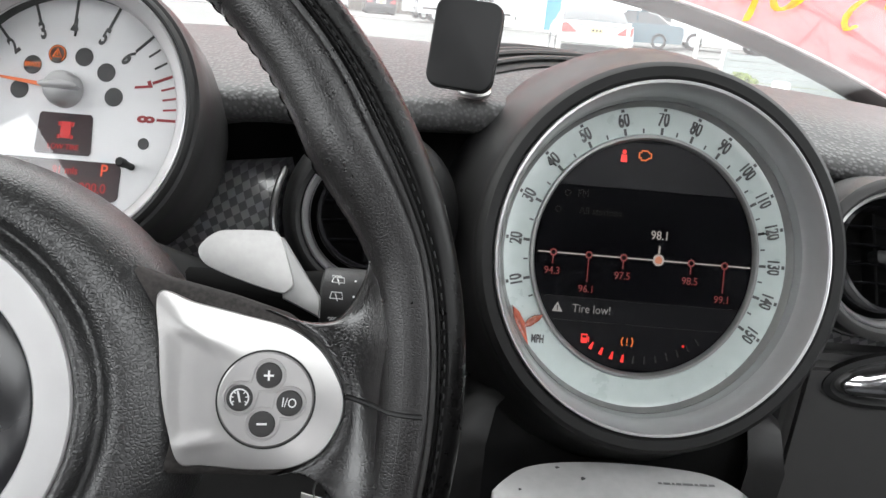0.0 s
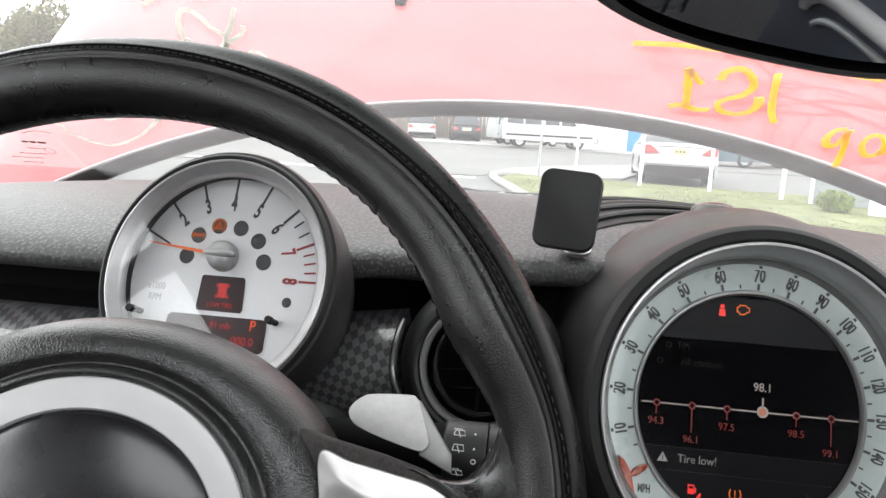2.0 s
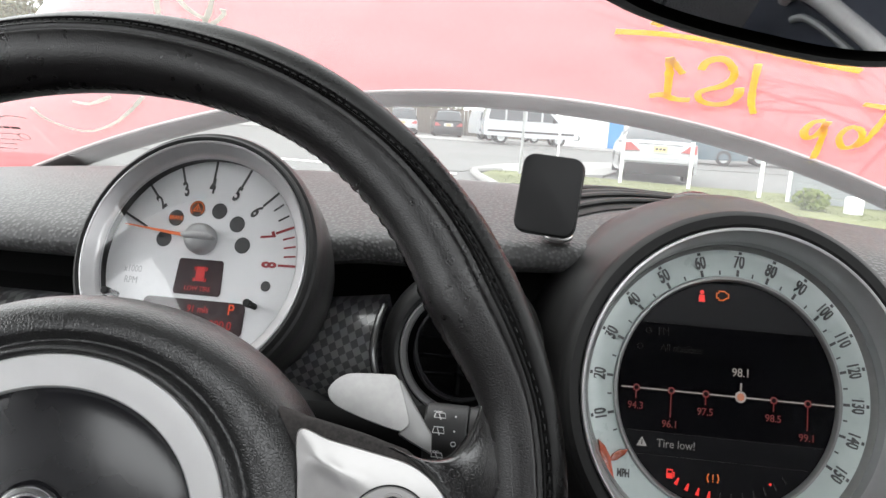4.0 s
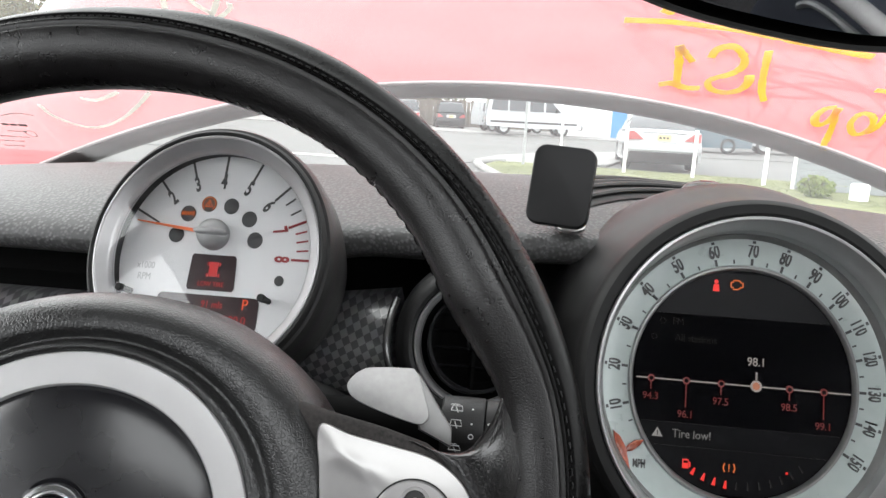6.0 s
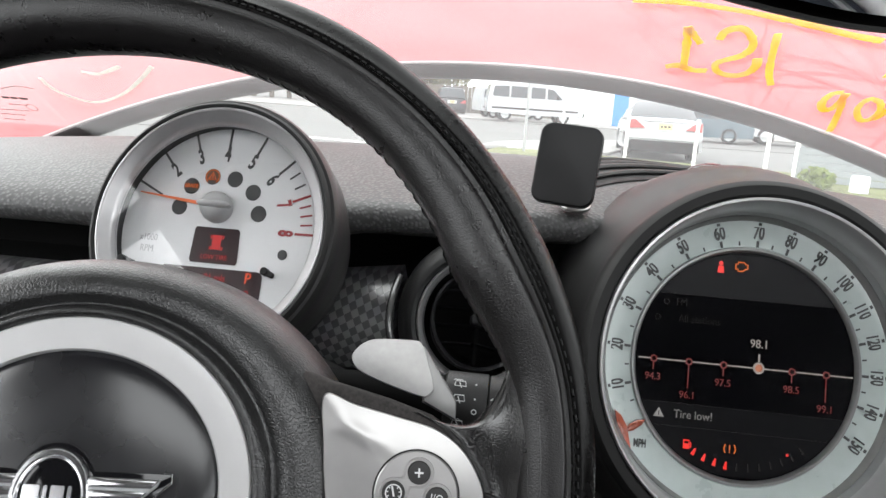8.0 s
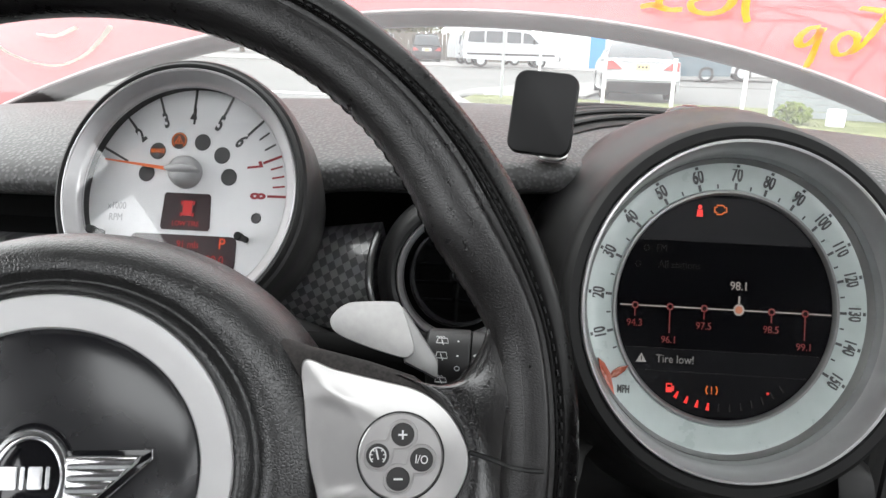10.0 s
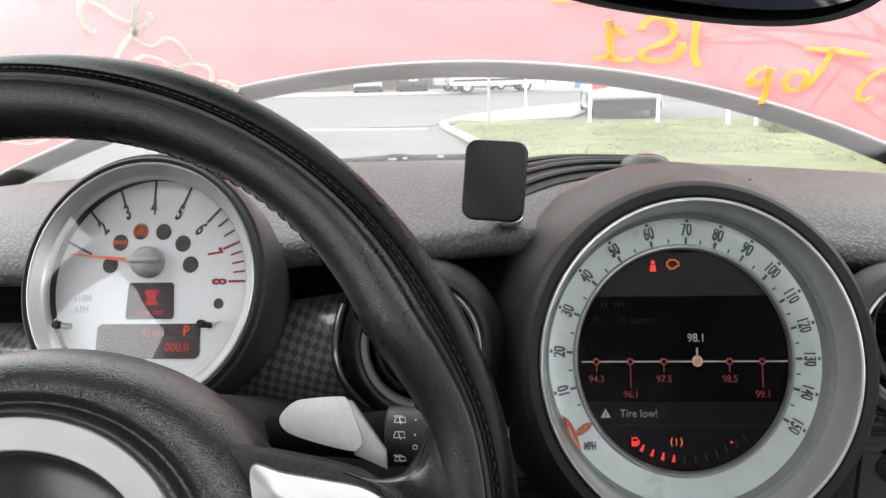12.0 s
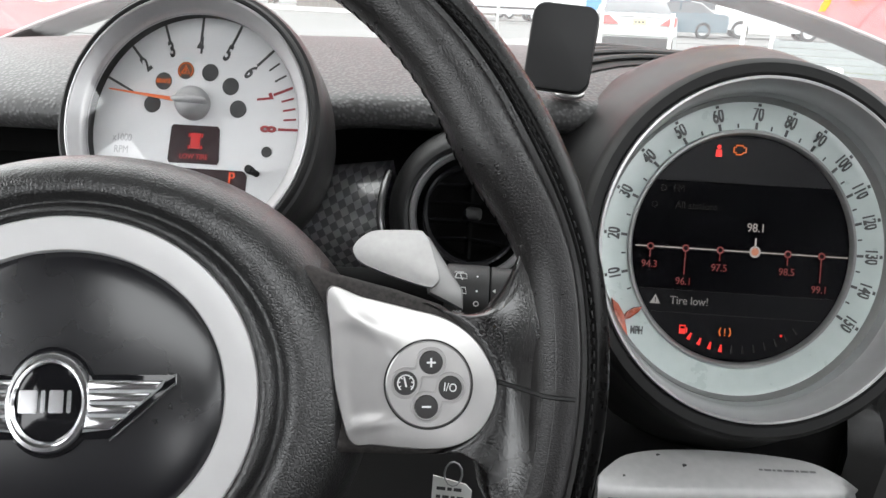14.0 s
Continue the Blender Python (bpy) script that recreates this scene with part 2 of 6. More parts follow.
# Lamp red and plate yellow paled for the haze in the windscreen.
TAIL_RED = mat("tail_lamp_red", (0.36, 0.07, 0.07), 0.2, coat=0.5)
PLATE_YELLOW = mat("yellow_number_plate", (0.62, 0.50, 0.26), 0.5)


def carbon():
    m = mat("woven_carbon_trim", (0.05, 0.05, 0.055), 0.28, spec=0.6, coat=0.9)
    n, l, b = nodes_of(m)
    co = n.new("ShaderNodeTexCoord")
    mp = n.new("ShaderNodeMapping")
    mp.inputs["Rotation"].default_value = (0, radians(30), 0)
    mp.inputs["Scale"].default_value = (1, 0.0, 1)
    l.new(co.outputs["Object"], mp.inputs["Vector"])
    ch = n.new("ShaderNodeTexChecker")
    ch.inputs["Scale"].default_value = 225
    ch.inputs["Color1"].default_value = (0.040, 0.040, 0.042, 1)
    ch.inputs["Color2"].default_value = (0.135, 0.135, 0.137, 1)
    l.new(mp.outputs["Vector"], ch.inputs["Vector"])
    no = n.new("ShaderNodeTexNoise")
    no.inputs["Scale"].default_value = 90
    l.new(co.outputs["Object"], no.inputs["Vector"])
    mx = n.new("ShaderNodeMix")
    mx.data_type = "RGBA"
    mx.blend_type = "MULTIPLY"
    mx.inputs["Factor"].default_value = 0.25
    l.new(ch.outputs["Color"], mx.inputs["A"])
    l.new(no.outputs["Color"], mx.inputs["B"])
    l.new(mx.outputs["Result"], b.inputs["Base Color"])
    return m


CARBON = carbon()


def clear_glass(name, tint=(1, 1, 1), gloss=0.06, gloss_rough=0.0, dust_haze=0.0):
    m = bpy.data.materials.new(name)
    m.use_nodes = True
    n, l = m.node_tree.nodes, m.node_tree.links
    n.remove(n["Principled BSDF"])
    tr, gl, mx = n.new("ShaderNodeBsdfTransparent"), n.new("ShaderNodeBsdfGlossy"), n.new("ShaderNodeMixShader")
    tr.inputs["Color"].default_value = (*tint, 1)
    gl.inputs["Roughness"].default_value = gloss_rough
    mx.inputs["Fac"].default_value = gloss
    l.new(tr.outputs["BSDF"], mx.inputs[1])
    l.new(gl.outputs["BSDF"], mx.inputs[2])
    last = mx
    # Dust film, weighted to lay the outdoor haze over the view as well.
    if dust_haze:
        film, blend = n.new("ShaderNodeBsdfTranslucent"), n.new("ShaderNodeMixShader")
        smear = n.new("ShaderNodeTexNoise")
        smear.inputs["Scale"].default_value, smear.inputs["Detail"].default_value = 14, 6
        span = n.new("ShaderNodeMapRange")
        span.inputs["To Min"].default_value, span.inputs["To Max"].default_value = dust_haze * 0.5, dust_haze * 1.5
        l.new(smear.outputs["Fac"], span.inputs["Value"])
        l.new(span.outputs["Result"], blend.inputs["Fac"])
        l.new(mx.outputs["Shader"], blend.inputs[1])
        l.new(film.outputs["BSDF"], blend.inputs[2])
        last = blend
    l.new(last.outputs["Shader"], n["Material Output"].inputs["Surface"])
    return m


WINDSCREEN_GLASS = clear_glass("windscreen_glass", (0.75, 0.77, 0.76), 0.045, dust_haze=0.085)
GLASS_CORE = clear_glass("windscreen_core", (0.99, 1.0, 0.99), 0.0)
REAR_GLASS = clear_glass("tinted_rear_glass", (0.85, 0.86, 0.86), 0.06)
SIDE_GLASS = clear_glass("side_window_glass", (0.93, 0.95, 0.94), 0.06)
LENS_GLASS = clear_glass("instrument_lens", (0.98, 0.98, 0.98), 0.075, 0.015)
SPEEDO_LENS = clear_glass("speedometer_lens", (0.98, 0.98, 0.98), 0.0, 0.02)


def marker(name, color):
    """Chalky window paint: lit from behind as much as from the front."""
    m = vary(mat(name, color, 0.9, spec=0.1), 260, 0.16)
    n, l, b = nodes_of(m)
    tl, mx = n.new("ShaderNodeBsdfTranslucent"), n.new("ShaderNodeMixShader")
    l.new(b.inputs["Base Color"].links[0].from_socket, tl.inputs["Color"])
    mx.inputs["Fac"].default_value = 0.55
    l.new(b.outputs["BSDF"], mx.inputs[1])
    l.new(tl.outputs["BSDF"], mx.inputs[2])
    l.new(mx.outputs["Shader"], n["Material Output"].inputs["Surface"])
    return m


MARKER_YELLOW = marker("yellow_window_marker", (0.97, 0.72, 0.002))
MARKER_WHITE = marker("white_window_marker", (0.80, 0.79, 0.74))


# ---------------------------------------------------------------- mesh tools
def mesh_of(bm, name, smooth=True, angle=38):
    me = bpy.data.meshes.new(name)
    bmesh.ops.recalc_face_normals(bm, faces=bm.faces)
    bm.to_mesh(me)
    bm.free()
    if smooth:
        me.polygons.foreach_set("use_smooth", [True] * len(me.polygons))
        me.set_sharp_from_angle(angle=radians(angle))
    return me


def part(name, bm, material, parent=None, label="", at=None, angle=38):
    me = bm if isinstance(bm, bpy.types.Mesh) else mesh_of(bm, name, True, angle)
    if material is not None and not me.materials:
        me.materials.append(material)
    ob = new(name, me)
    if parent is not None:
        ob.parent = parent
    if at is not None:
        ob.matrix_basis = at
    if label:
        ob["label"] = label
    return ob


def thing(name, m, label, category, group=""):
    ob = new(name)
    ob.matrix_basis = m
    ob.empty_display_size = 0.02
    return tagged(ob, label, category, group)


def basis(origin, x, u, n, sx=1.0):
    m = Matrix.Identity(4)
    for i in range(3):
        m[i][0], m[i][1], m[i][2], m[i][3] = x[i] * sx, u[i], n[i], origin[i]
    return m


def tilted(origin, tilt, yaw=0.0, sx=1.0):
    """A frame whose z looks at the driver: tilt degrees back from upright, yaw in degrees about the vertical."""
    t = radians(tilt)
    x = Vector((math.cos(radians(yaw)), math.sin(radians(yaw)), 0))
    u = Vector((0, math.sin(t), math.cos(t)))
    u = (u - x * u.dot(x)).normalized()
    return basis(origin, x, u, x.cross(u), sx)


def loft(rings, closed=True, cap=(False, False)):
    bm = bmesh.new()
    vs = [[bm.verts.new(p) for p in r] for r in rings]
    n = len(rings[0])
    for a, b in zip(vs, vs[1:]):
        for i in range(n if closed else n - 1):
            j = (i + 1) % n
            bm.faces.new((a[i], a[j], b[j], b[i]))
    if cap[0]:
        bm.faces.new(vs[0][::-1])
    if cap[1]:
        bm.faces.new(vs[-1])
    return bm


def lathe(profile, seg=96, centre=(0, 0), cap=(False, False), start=0.0, end=2 * math.pi):
    """profile: (rx, ry, z) or (r, z) rings about z."""
    rings = []
    full = abs(end - start - 2 * math.pi) < 1e-6
    count = seg if full else seg + 1
    for p in profile:
        rx, ry, z = p if len(p) == 3 else (p[0], p[0], p[1])
        rings.append([(centre[0] + rx * math.cos(start + (end - start) * i / seg), centre[1] + ry * math.sin(start + (end - start) * i / seg), z) for i in range(count)])
    return loft(rings, full, cap)


def prism(outline, z0, z1, bevel=0.0, segments=2):
    bm = bmesh.new()
    lo = [bm.verts.new((x, y, z0)) for x, y in outline]
    hi = [bm.verts.new((x, y, z1)) for x, y in outline]
    n = len(outline)
    bm.faces.new(lo[::-1])
    bm.faces.new(hi)
    for i in range(n):
        j = (i + 1) % n
        bm.faces.new((lo[i], lo[j], hi[j], hi[i]))
    bmesh.ops.recalc_face_normals(bm, faces=bm.faces)
    if bevel:
        top = [e for e in bm.edges if all(abs(v.co.z - z1) < 1e-7 for v in e.verts)]
        bmesh.ops.bevel(bm, geom=top, offset=bevel, segments=segments, affect="EDGES", profile=0.55, clamp_overlap=True)
    return bm


def box(x0, x1, y0, y1, z0, z1, bevel=0.0, segments=2):
    bm = bmesh.new()
    bmesh.ops.create_cube(bm, size=1.0)
    for v in bm.verts:
        v.co = Vector(((x0 + x1) / 2 + v.co.x * (x1 - x0), (y0 + y1) / 2 + v.co.y * (y1 - y0), (z0 + z1) / 2 + v.co.z * (z1 - z0)))
    if bevel:
        bmesh.ops.bevel(bm, geom=bm.edges[:], offset=bevel, segments=segments, affect="EDGES", clamp_overlap=True)
    return bm


def rounded(w, h, r, n=6, cx=0.0, cy=0.0):
    pts = []
    for k, (sx, sy) in enumerate(((1, 1), (-1, 1), (-1, -1), (1, -1))):
        for i in range(n + 1):
            a = math.pi / 2 * (k + i / n)
            pts.append((cx + sx * (w / 2 - r) + r * math.cos(a), cy + sy * (h / 2 - r) + r * math.sin(a)))
    return pts


def ellipse(rx, ry, n=48, cx=0.0, cy=0.0):
    return [(cx + rx * math.cos(2 * math.pi * i / n), cy + ry * math.sin(2 * math.pi * i / n)) for i in range(n)]


def smooth_path(pts, sub=6):
    """Catmull-Rom through points."""
    p = [Vector(q) for q in pts]
    p = [p[0] * 2 - p[1]] + p + [p[-1] * 2 - p[-2]]
    out = []
    for i in range(1, len(p) - 2):
        for k in range(sub):
            t = k / sub
            out.append(0.5 * (2 * p[i] + (p[i + 1] - p[i - 1]) * t + (2 * p[i - 1] - 5 * p[i] + 4 * p[i + 1] - p[i + 2]) * t * t + (3 * p[i] - p[i - 1] - 3 * p[i + 1] + p[i + 2]) * t ** 3))
    out.append(p[-2])
    return out


def tube(path, radius, seg=10, flat=1.0, up=(0, 0, 1), taper=None):
    """A tube along a path; flat squeezes its section along 'up'."""
    path = [Vector(p) for p in path]
    rings = []
    for i, p in enumerate(path):
        d = (path[min(i + 1, len(path) - 1)] - path[max(i - 1, 0)]).normalized()
        side = d.cross(Vector(up))
        side = side.normalized() if side.length > 1e-6 else d.orthogonal().normalized()
        top = side.cross(d).normalized()
        r = radius * (taper(i / (len(path) - 1)) if taper else 1.0)
        rings.append([p + r * (math.cos(2 * math.pi * k / seg) * side + flat * math.sin(2 * math.pi * k / seg) * top) for k in range(seg)])
    return loft(rings, True, (True, True))


def merge(*bms):
    out = bmesh.new()
    for b in bms:
        me = bpy.data.meshes.new("tmp")
        b.to_mesh(me)
        b.free()
        out.from_mesh(me)
        bpy.data.meshes.remove(me)
    return out


def dome(outline, z0, z1, bulge, rings=5, shape=None):
    """A prism with a softly swollen top."""
    c = Vector((sum(p[0] for p in outline) / len(outline), sum(p[1] for p in outline) / len(outline)))
    levels = [[(x, y, z0) for x, y in outline], [(x, y, z1 - 0.0012) for x, y in outline]]
    for k in range(rings + 1):
        s = 0.015 + k / rings * 0.985
        levels.append([(x + (c.x - x) * s * 0.999, y + (c.y - y) * s * 0.999, z1 + bulge * (1 - (1 - s) ** 2.2)) for x, y in outline])
        if shape:
            levels[-1] = [(x, y, z + shape(x, y) * min(1, s * 6)) for x, y, z in levels[-1]]
    return loft(levels, True, (True, True))


def resample(outline, per=4):
    p = [(x, y, 0) for x, y in outline]
    n = len(p)
    out = []
    for i in range(n):
        a, b, c, d = (Vector(p[(i + k) % n]) for k in (-1, 0, 1, 2))
        for k in range(per):
            t = k / per
            v = 0.5 * (2 * b + (c - a) * t + (2 * a - 5 * b + 4 * c - d) * t * t + (3 * b - a - 3 * c + d) * t ** 3)
            out.append((v.x, v.y))
    return out


def writing(name, text, size, material, parent, x, y, z, turn=0.0, sx=1.0, thick=0.00012, label="", bold=0.0):
    cu = bpy.data.curves.new(name, "FONT")
    cu.body, cu.size, cu.align_x, cu.align_y, cu.extrude, cu.resolution_u, cu.offset = text, size, "CENTER", "CENTER", thick, 3, bold
    tmp = new(name, cu)
    bpy.context.view_layer.update()
    me = bpy.data.meshes.new_from_object(tmp.evaluated_get(bpy.context.evaluated_depsgraph_get()))
    bpy.data.objects.remove(tmp)
    bpy.data.curves.remove(cu)
    me.name = name
    me.materials.clear()
    m = Matrix.Translation((x, y, z)) @ Matrix.Rotation(radians(turn), 4, "Z") @ Matrix.Diagonal((sx, 1, 1, 1))
    return part(name, me, material, parent, label, m)


def bars(name, material, parent, x, y, z, widths, height, gap):
    """A line of unreadable print as plain bars."""
    bm = bmesh.new()
    at = x
    for w in widths:
        b = box(at, at + w, y - height / 2, y + height / 2, z, z + 0.00015)
        me = bpy.data.meshes.new("tmp")
        b.to_mesh(me)
        b.free()
        bm.from_mesh(me)
        bpy.data.meshes.remove(me)
        at += w + gap
    return part(name, bm, material, parent)


# ---------------------------------------------------------------- the car's cabin
MID = 0.176          # the car's centre line
LEFT, RIGHT = -0.56, 0.91


def extrude_x(profile, x0, x1, steps=2, close=False):
    """A strip of (y, z) points swept from x0 to x1."""
    return loft([[(x0 + (x1 - x0) * k / steps, y, z) for y, z in profile] for k in range(steps + 1)], close, (close, close))


# dashboard: padded top, shadowed recess, lower panel, trims
dashboard = thing("dashboard", Matrix.Identity(4), "dark grey grained dashboard under the windscreen with a rolled front edge", "dashboard")
top = [(0.86, 1.095), (0.80, 1.128), (0.72, 1.158), (0.66, 1.169), (0.615, 1.1725), (0.56, 1.170), (0.51, 1.1635), (0.475, 1.1555), (0.45, 1.1465), (0.437, 1.139), (0.431, 1.131), (0.432, 1.123), (0.440, 1.117), (0.455, 1.114), (0.475, 1.112)]
top = [(p.x, p.y) for p in smooth_path([(y, z, 0) for y, z in top], 4)]
def crown(x, z):
    """How far the padded top drops away to both sides."""
    return min(1, max(0, (z - 1.12) / 0.05)) * (0.115 if x > -0.02 else 0.105) * (x + 0.02) ** 2


def dash_z(y, x=-0.02):
    """Height of the dashboard's padded top."""
    near = [p for p in top if p[1] > 1.13]
    for (y0, z0), (y1, z1) in zip(near, near[1:]):
        if y1 <= y <= y0:
            z = z0 + (z1 - z0) * (y - y0) / (y1 - y0 - 1e-9)
            return z - crown(x, z)
    return 1.17


pad = extrude_x(top, LEFT, RIGHT, 98)
LIP = min(range(len(top)), key=lambda i: abs(top[i][0] - 0.475) + abs(top[i][1] - 1.1555))
for i, v in enumerate(pad.verts):
    x, y, z = v.co
    fold = min(1, max(0, (i % len(top) - LIP + 5) / 18))
    rise = min(1, max(0, (x + 0.13) / 0.08)) * min(1, max(0, (0.30 - x) / 0.08))
    v.co.z += 0.0125 * fold * fold * (3 - 2 * fold) * rise * rise * (3 - 2 * rise)  # the lip sits higher between the dials
    v.co.z -= crown(x, z)
    v.co.y += 0.030 * max(0, 1 - ((x - MID) / 0.165) ** 2) * max(0, min(1, (0.50 - y) / 0.05))  # hollow behind the speedometer
part("top_pad", pad, DASH_SKIN, dashboard, "dark grey pebble-grained padded top")
# Near-black strip stands for the shade under the padded lip.
part("recess", extrude_x([(0.520, 1.140), (0.478, 1.128), (0.480, 1.106), (0.478, 1.092), (0.462, 1.086), (0.446, 1.084)], LEFT, RIGHT, 4), GAP_BLACK, dashboard, "recess painted black for its shade")
part("lower_panel", extrude_x([(0.446, 1.085), (0.436, 1.080), (0.424, 1.04), (0.420, 1.0), (0.425, 0.93), (0.47, 0.80), (0.52, 0.55), (0.55, 0.42)], LEFT, RIGHT, 4), LOWER_SKIN, dashboard, "soft dark grey lower panel")


VENT_L, VENT_R = (0.0165, 1.087), (0.3110, 1.087)


def trim_skin(x, z, s, back=0.0):
    return (x, 0.413 + 0.030 * s * s - 0.007 * math.sin(math.pi * s) + back, z)


def bead(path):
    # Bead is lighter than the carbon to draw the rolled edge's highlight.
    part("trim_edge", tube([(x, y - 0.0012, z) for x, y, z in path], 0.0026, 10), TRIM_EDGE, dashboard, "rounded trim edge, greyed for its highlight")


# the driver's strip, cut round the air vent at its end
rings = []
for k in range(25):
    ring = []
    for j in range(11):
        s = j / 10
        z = 1.046 + (0.040 + 0.020 * max(0, (k / 24 - 0.35) / 0.65) ** 1.5) * s
        end = VENT_L[0] - math.sqrt(0.0570 ** 2 - (z - VENT_L[1]) ** 2)
        ring.append(trim_skin(-0.345 + (end + 0.345) * k / 24, z, s))
    x_end = ring[0][0]
    ring += [(ring[-1][0], 0.455, ring[-1][2]), (x_end, 0.455, 1.046)]
    rings.append(ring)
part("trim_panel", loft(rings, True, (True, True)), CARBON, dashboard, "grey woven carbon-look trim")
bead([trim_skin(VENT_L[0] - math.sqrt(0.0562 ** 2 - (z - VENT_L[1]) ** 2), z, (z - 1.046) / 0.060) for z in (1.044 + 0.0065 * k for k in range(10))])
# the passenger's strip, hollowed under its air vent
rings = []
for k in range(41):
    x = 0.255 + 0.345 * k / 40
    d = abs(x - VENT_R[0])
    z1 = VENT_R[1] - math.sqrt(max(0.0490 ** 2 - d * d, 0.008 ** 2))
    ring = [trim_skin(x, 1.030 + (z1 - 1.030) * j / 8, (z1 - 1.030) / 0.046 * j / 8) for j in range(9)]
    rings.append(ring + [(x, 0.455, z1), (x, 0.455, 1.030)])
part("trim_panel", loft(rings, True, (True, True)), CARBON, dashboard, "grey woven carbon-look trim")
bead([trim_skin(VENT_R[0] + 0.0485 * math.sin(radians(a)), VENT_R[1] - 0.0485 * math.cos(radians(a)), min(1, (0.055 - 0.0485 * math.cos(radians(a))) / 0.046)) for a in range(-70, 71, 7)])

# glovebox with its chrome pull
glovebox = thing("glovebox", Matrix.Identity(4), "dark grey glovebox lid below the air vent with a chrome pull", "glovebox")
part("lid", box(0.275, 0.80, 0.402, 0.424, 0.86, 1.024, 0.008, 3), LOWER_SKIN, glovebox)
fr_h = basis((0.338, 0.4015, 1.0135), Vector((1, 0, 0.14)).normalized(), Vector((-0.14, 0.05, 1)).normalized(), Vector((0, -1, 0.05)))
part("handle_recess", lathe([(0.047, 0.0185, -0.004), (0.047, 0.0185, 0.0005), (0.043, 0.0155, 0.0015), (0.039, 0.0125, -0.001)], 56, cap=(True, True)), RUBBER, glovebox, "black oval surround", fr_h)
part("handle", lathe([(0.0375, 0.0115, -0.002), (0.036, 0.0105, 0.0035), (0.029, 0.0075, 0.0065), (0.014, 0.003, 0.0075)], 56, cap=(True, True)), CHROME, glovebox, "oval chrome pull", fr_h)


# round air vents
def air_vent(x, z, label, collar, skin):
    v = thing("air_vent", tilted((x, 0.405, z), 14, 0, 0.96), label, "air vent", "dashboard air vents")
    part("surround", lathe([(collar, -0.026), (collar - 0.0005, -0.012), (collar - 0.003, -0.003), (0.0462, 0.0035), (0.0440, 0.0058), (0.0412, 0.0064), (0.0392, 0.005), (0.0385, 0.0015)], 72), skin, v)
    part("trim_ring", lathe([(0.0388, 0.001), (0.0384, 0.0035), (0.0372, 0.0042), (0.0366, 0.0030), (0.0350, -0.0015), (0.0346, -0.004)], 72), BEZEL, v, "thin silver ring")
    part("bowl", lathe([(0.0350, -0.001), (0.0346, -0.006), (0.0325, -0.014), (0.026, -0.024), (0.002, -0.028)], 64, cap=(False, True)), GAP_BLACK, v)
    swivel = Matrix.Translation((0, 0, -0.010)) @ Matrix.Rotation(radians(-16), 4, "X") @ Matrix.Rotation(radians(14), 4, "Y")
    part("swivel_ring", lathe([(0.0318, -0.006), (0.0322, 0.0), (0.0312, 0.0030), (0.0296, 0.0036), (0.0286, 0.0020), (0.0280, -0.008)], 64), GLOSS_BLACK, v, "", swivel)
    for y in (-0.0165, -0.0056, 0.0056, 0.0165):
        w = math.sqrt(0.0284 ** 2 - y * y)
        rows = [[(-w + 2 * w * k / 10, y + dy + 0.0016 * math.cos(math.pi * (k / 10 - 0.5)), dz) for dy, dz in ((-0.0006, -0.009), (-0.0008, 0.0), (0.0, 0.0016), (0.0008, 0.0), (0.0006, -0.009))] for k in range(11)]
        part("slat", loft(rows, True, (True, True)), GLOSS_BLACK, v, "", swivel)
    part("divider", box(-0.0011, 0.0011, -0.0270, 0.0270, -0.012, -0.002, 0.0005), GAP_BLACK, v, "", swivel)
    part("tab", dome(rounded(0.0105, 0.0075, 0.0026), -0.003, 0.0040, 0.0016), PLASTIC, v, "", swivel)
    return v


# Same vents, but the surrounds' tones carry the darker and lighter side.
air_vent(*VENT_L, "round black air vent with a silver ring behind the steering wheel", 0.0535, PLASTIC)
air_vent(*VENT_R, "round black air vent with a silver ring above the glovebox", 0.0475, LOWER_SKIN)

# windscreen vent grille and light sensor on the dash top
grille = thing("defroster_grille", Matrix.Identity(4), "curved black slotted defroster grille in the dashboard top", "grille")


def arc_on_dash(y0, x0, x1, lift, n=30):
    pts = []
    for i in range(n):
        x = x0 + (x1 - x0) * i / (n - 1)
        y = y0 - 7.4 * (x - 0.170) ** 2
        pts.append((x, y, dash_z(y, x) + lift))
    return pts


bed = [[Vector(a).lerp(Vector(b), k / 4) for a, b in zip(arc_on_dash(0.556, 0.078, 0.246, 0.0012), arc_on_dash(0.652, 0.084, 0.254, 0.0012))] for k in range(5)]
for ring in bed:
    for p in ring:
        if p.x > 0.195:  # the recess narrows to its end
            p.y -= max(0, p.y - (0.602 - 7.4 * (p.x - 0.170) ** 2)) * min(1, (p.x - 0.195) / 0.015)
        p.z = dash_z(p.y, p.x) + 0.0012
part("grille_bed", loft(bed, False), RUBBER, grille, "black recess")
for y0, x1, lift in ((0.644, 0.198, 0.0040), (0.624, 0.200, 0.0030), (0.606, 0.204, 0.0030), (0.576, 0.204, 0.0030)):
    part("slat", tube(arc_on_dash(y0, 0.082, x1, lift), 0.0026, 8, 0.9), SOFT_PLASTIC, grille)
part("recess_rim", tube(arc_on_dash(0.611, 0.200, 0.258, 0.0006), 0.0030, 8, 0.5), DASH_SKIN, grille, "grey moulded rim")
sensor = thing("light_sensor", Matrix.Translation((0.187, 0.590, 1.1665)), "small black domed light sensor on the dashboard", "sensor")
part("dome", lathe([(0.021, 0.017, 0.0), (0.020, 0.016, 0.005), (0.016, 0.013, 0.0095), (0.009, 0.007, 0.012), (0.002, 0.002, 0.0126)], 40, cap=(True, True)), GLOSS_BLACK, sensor)
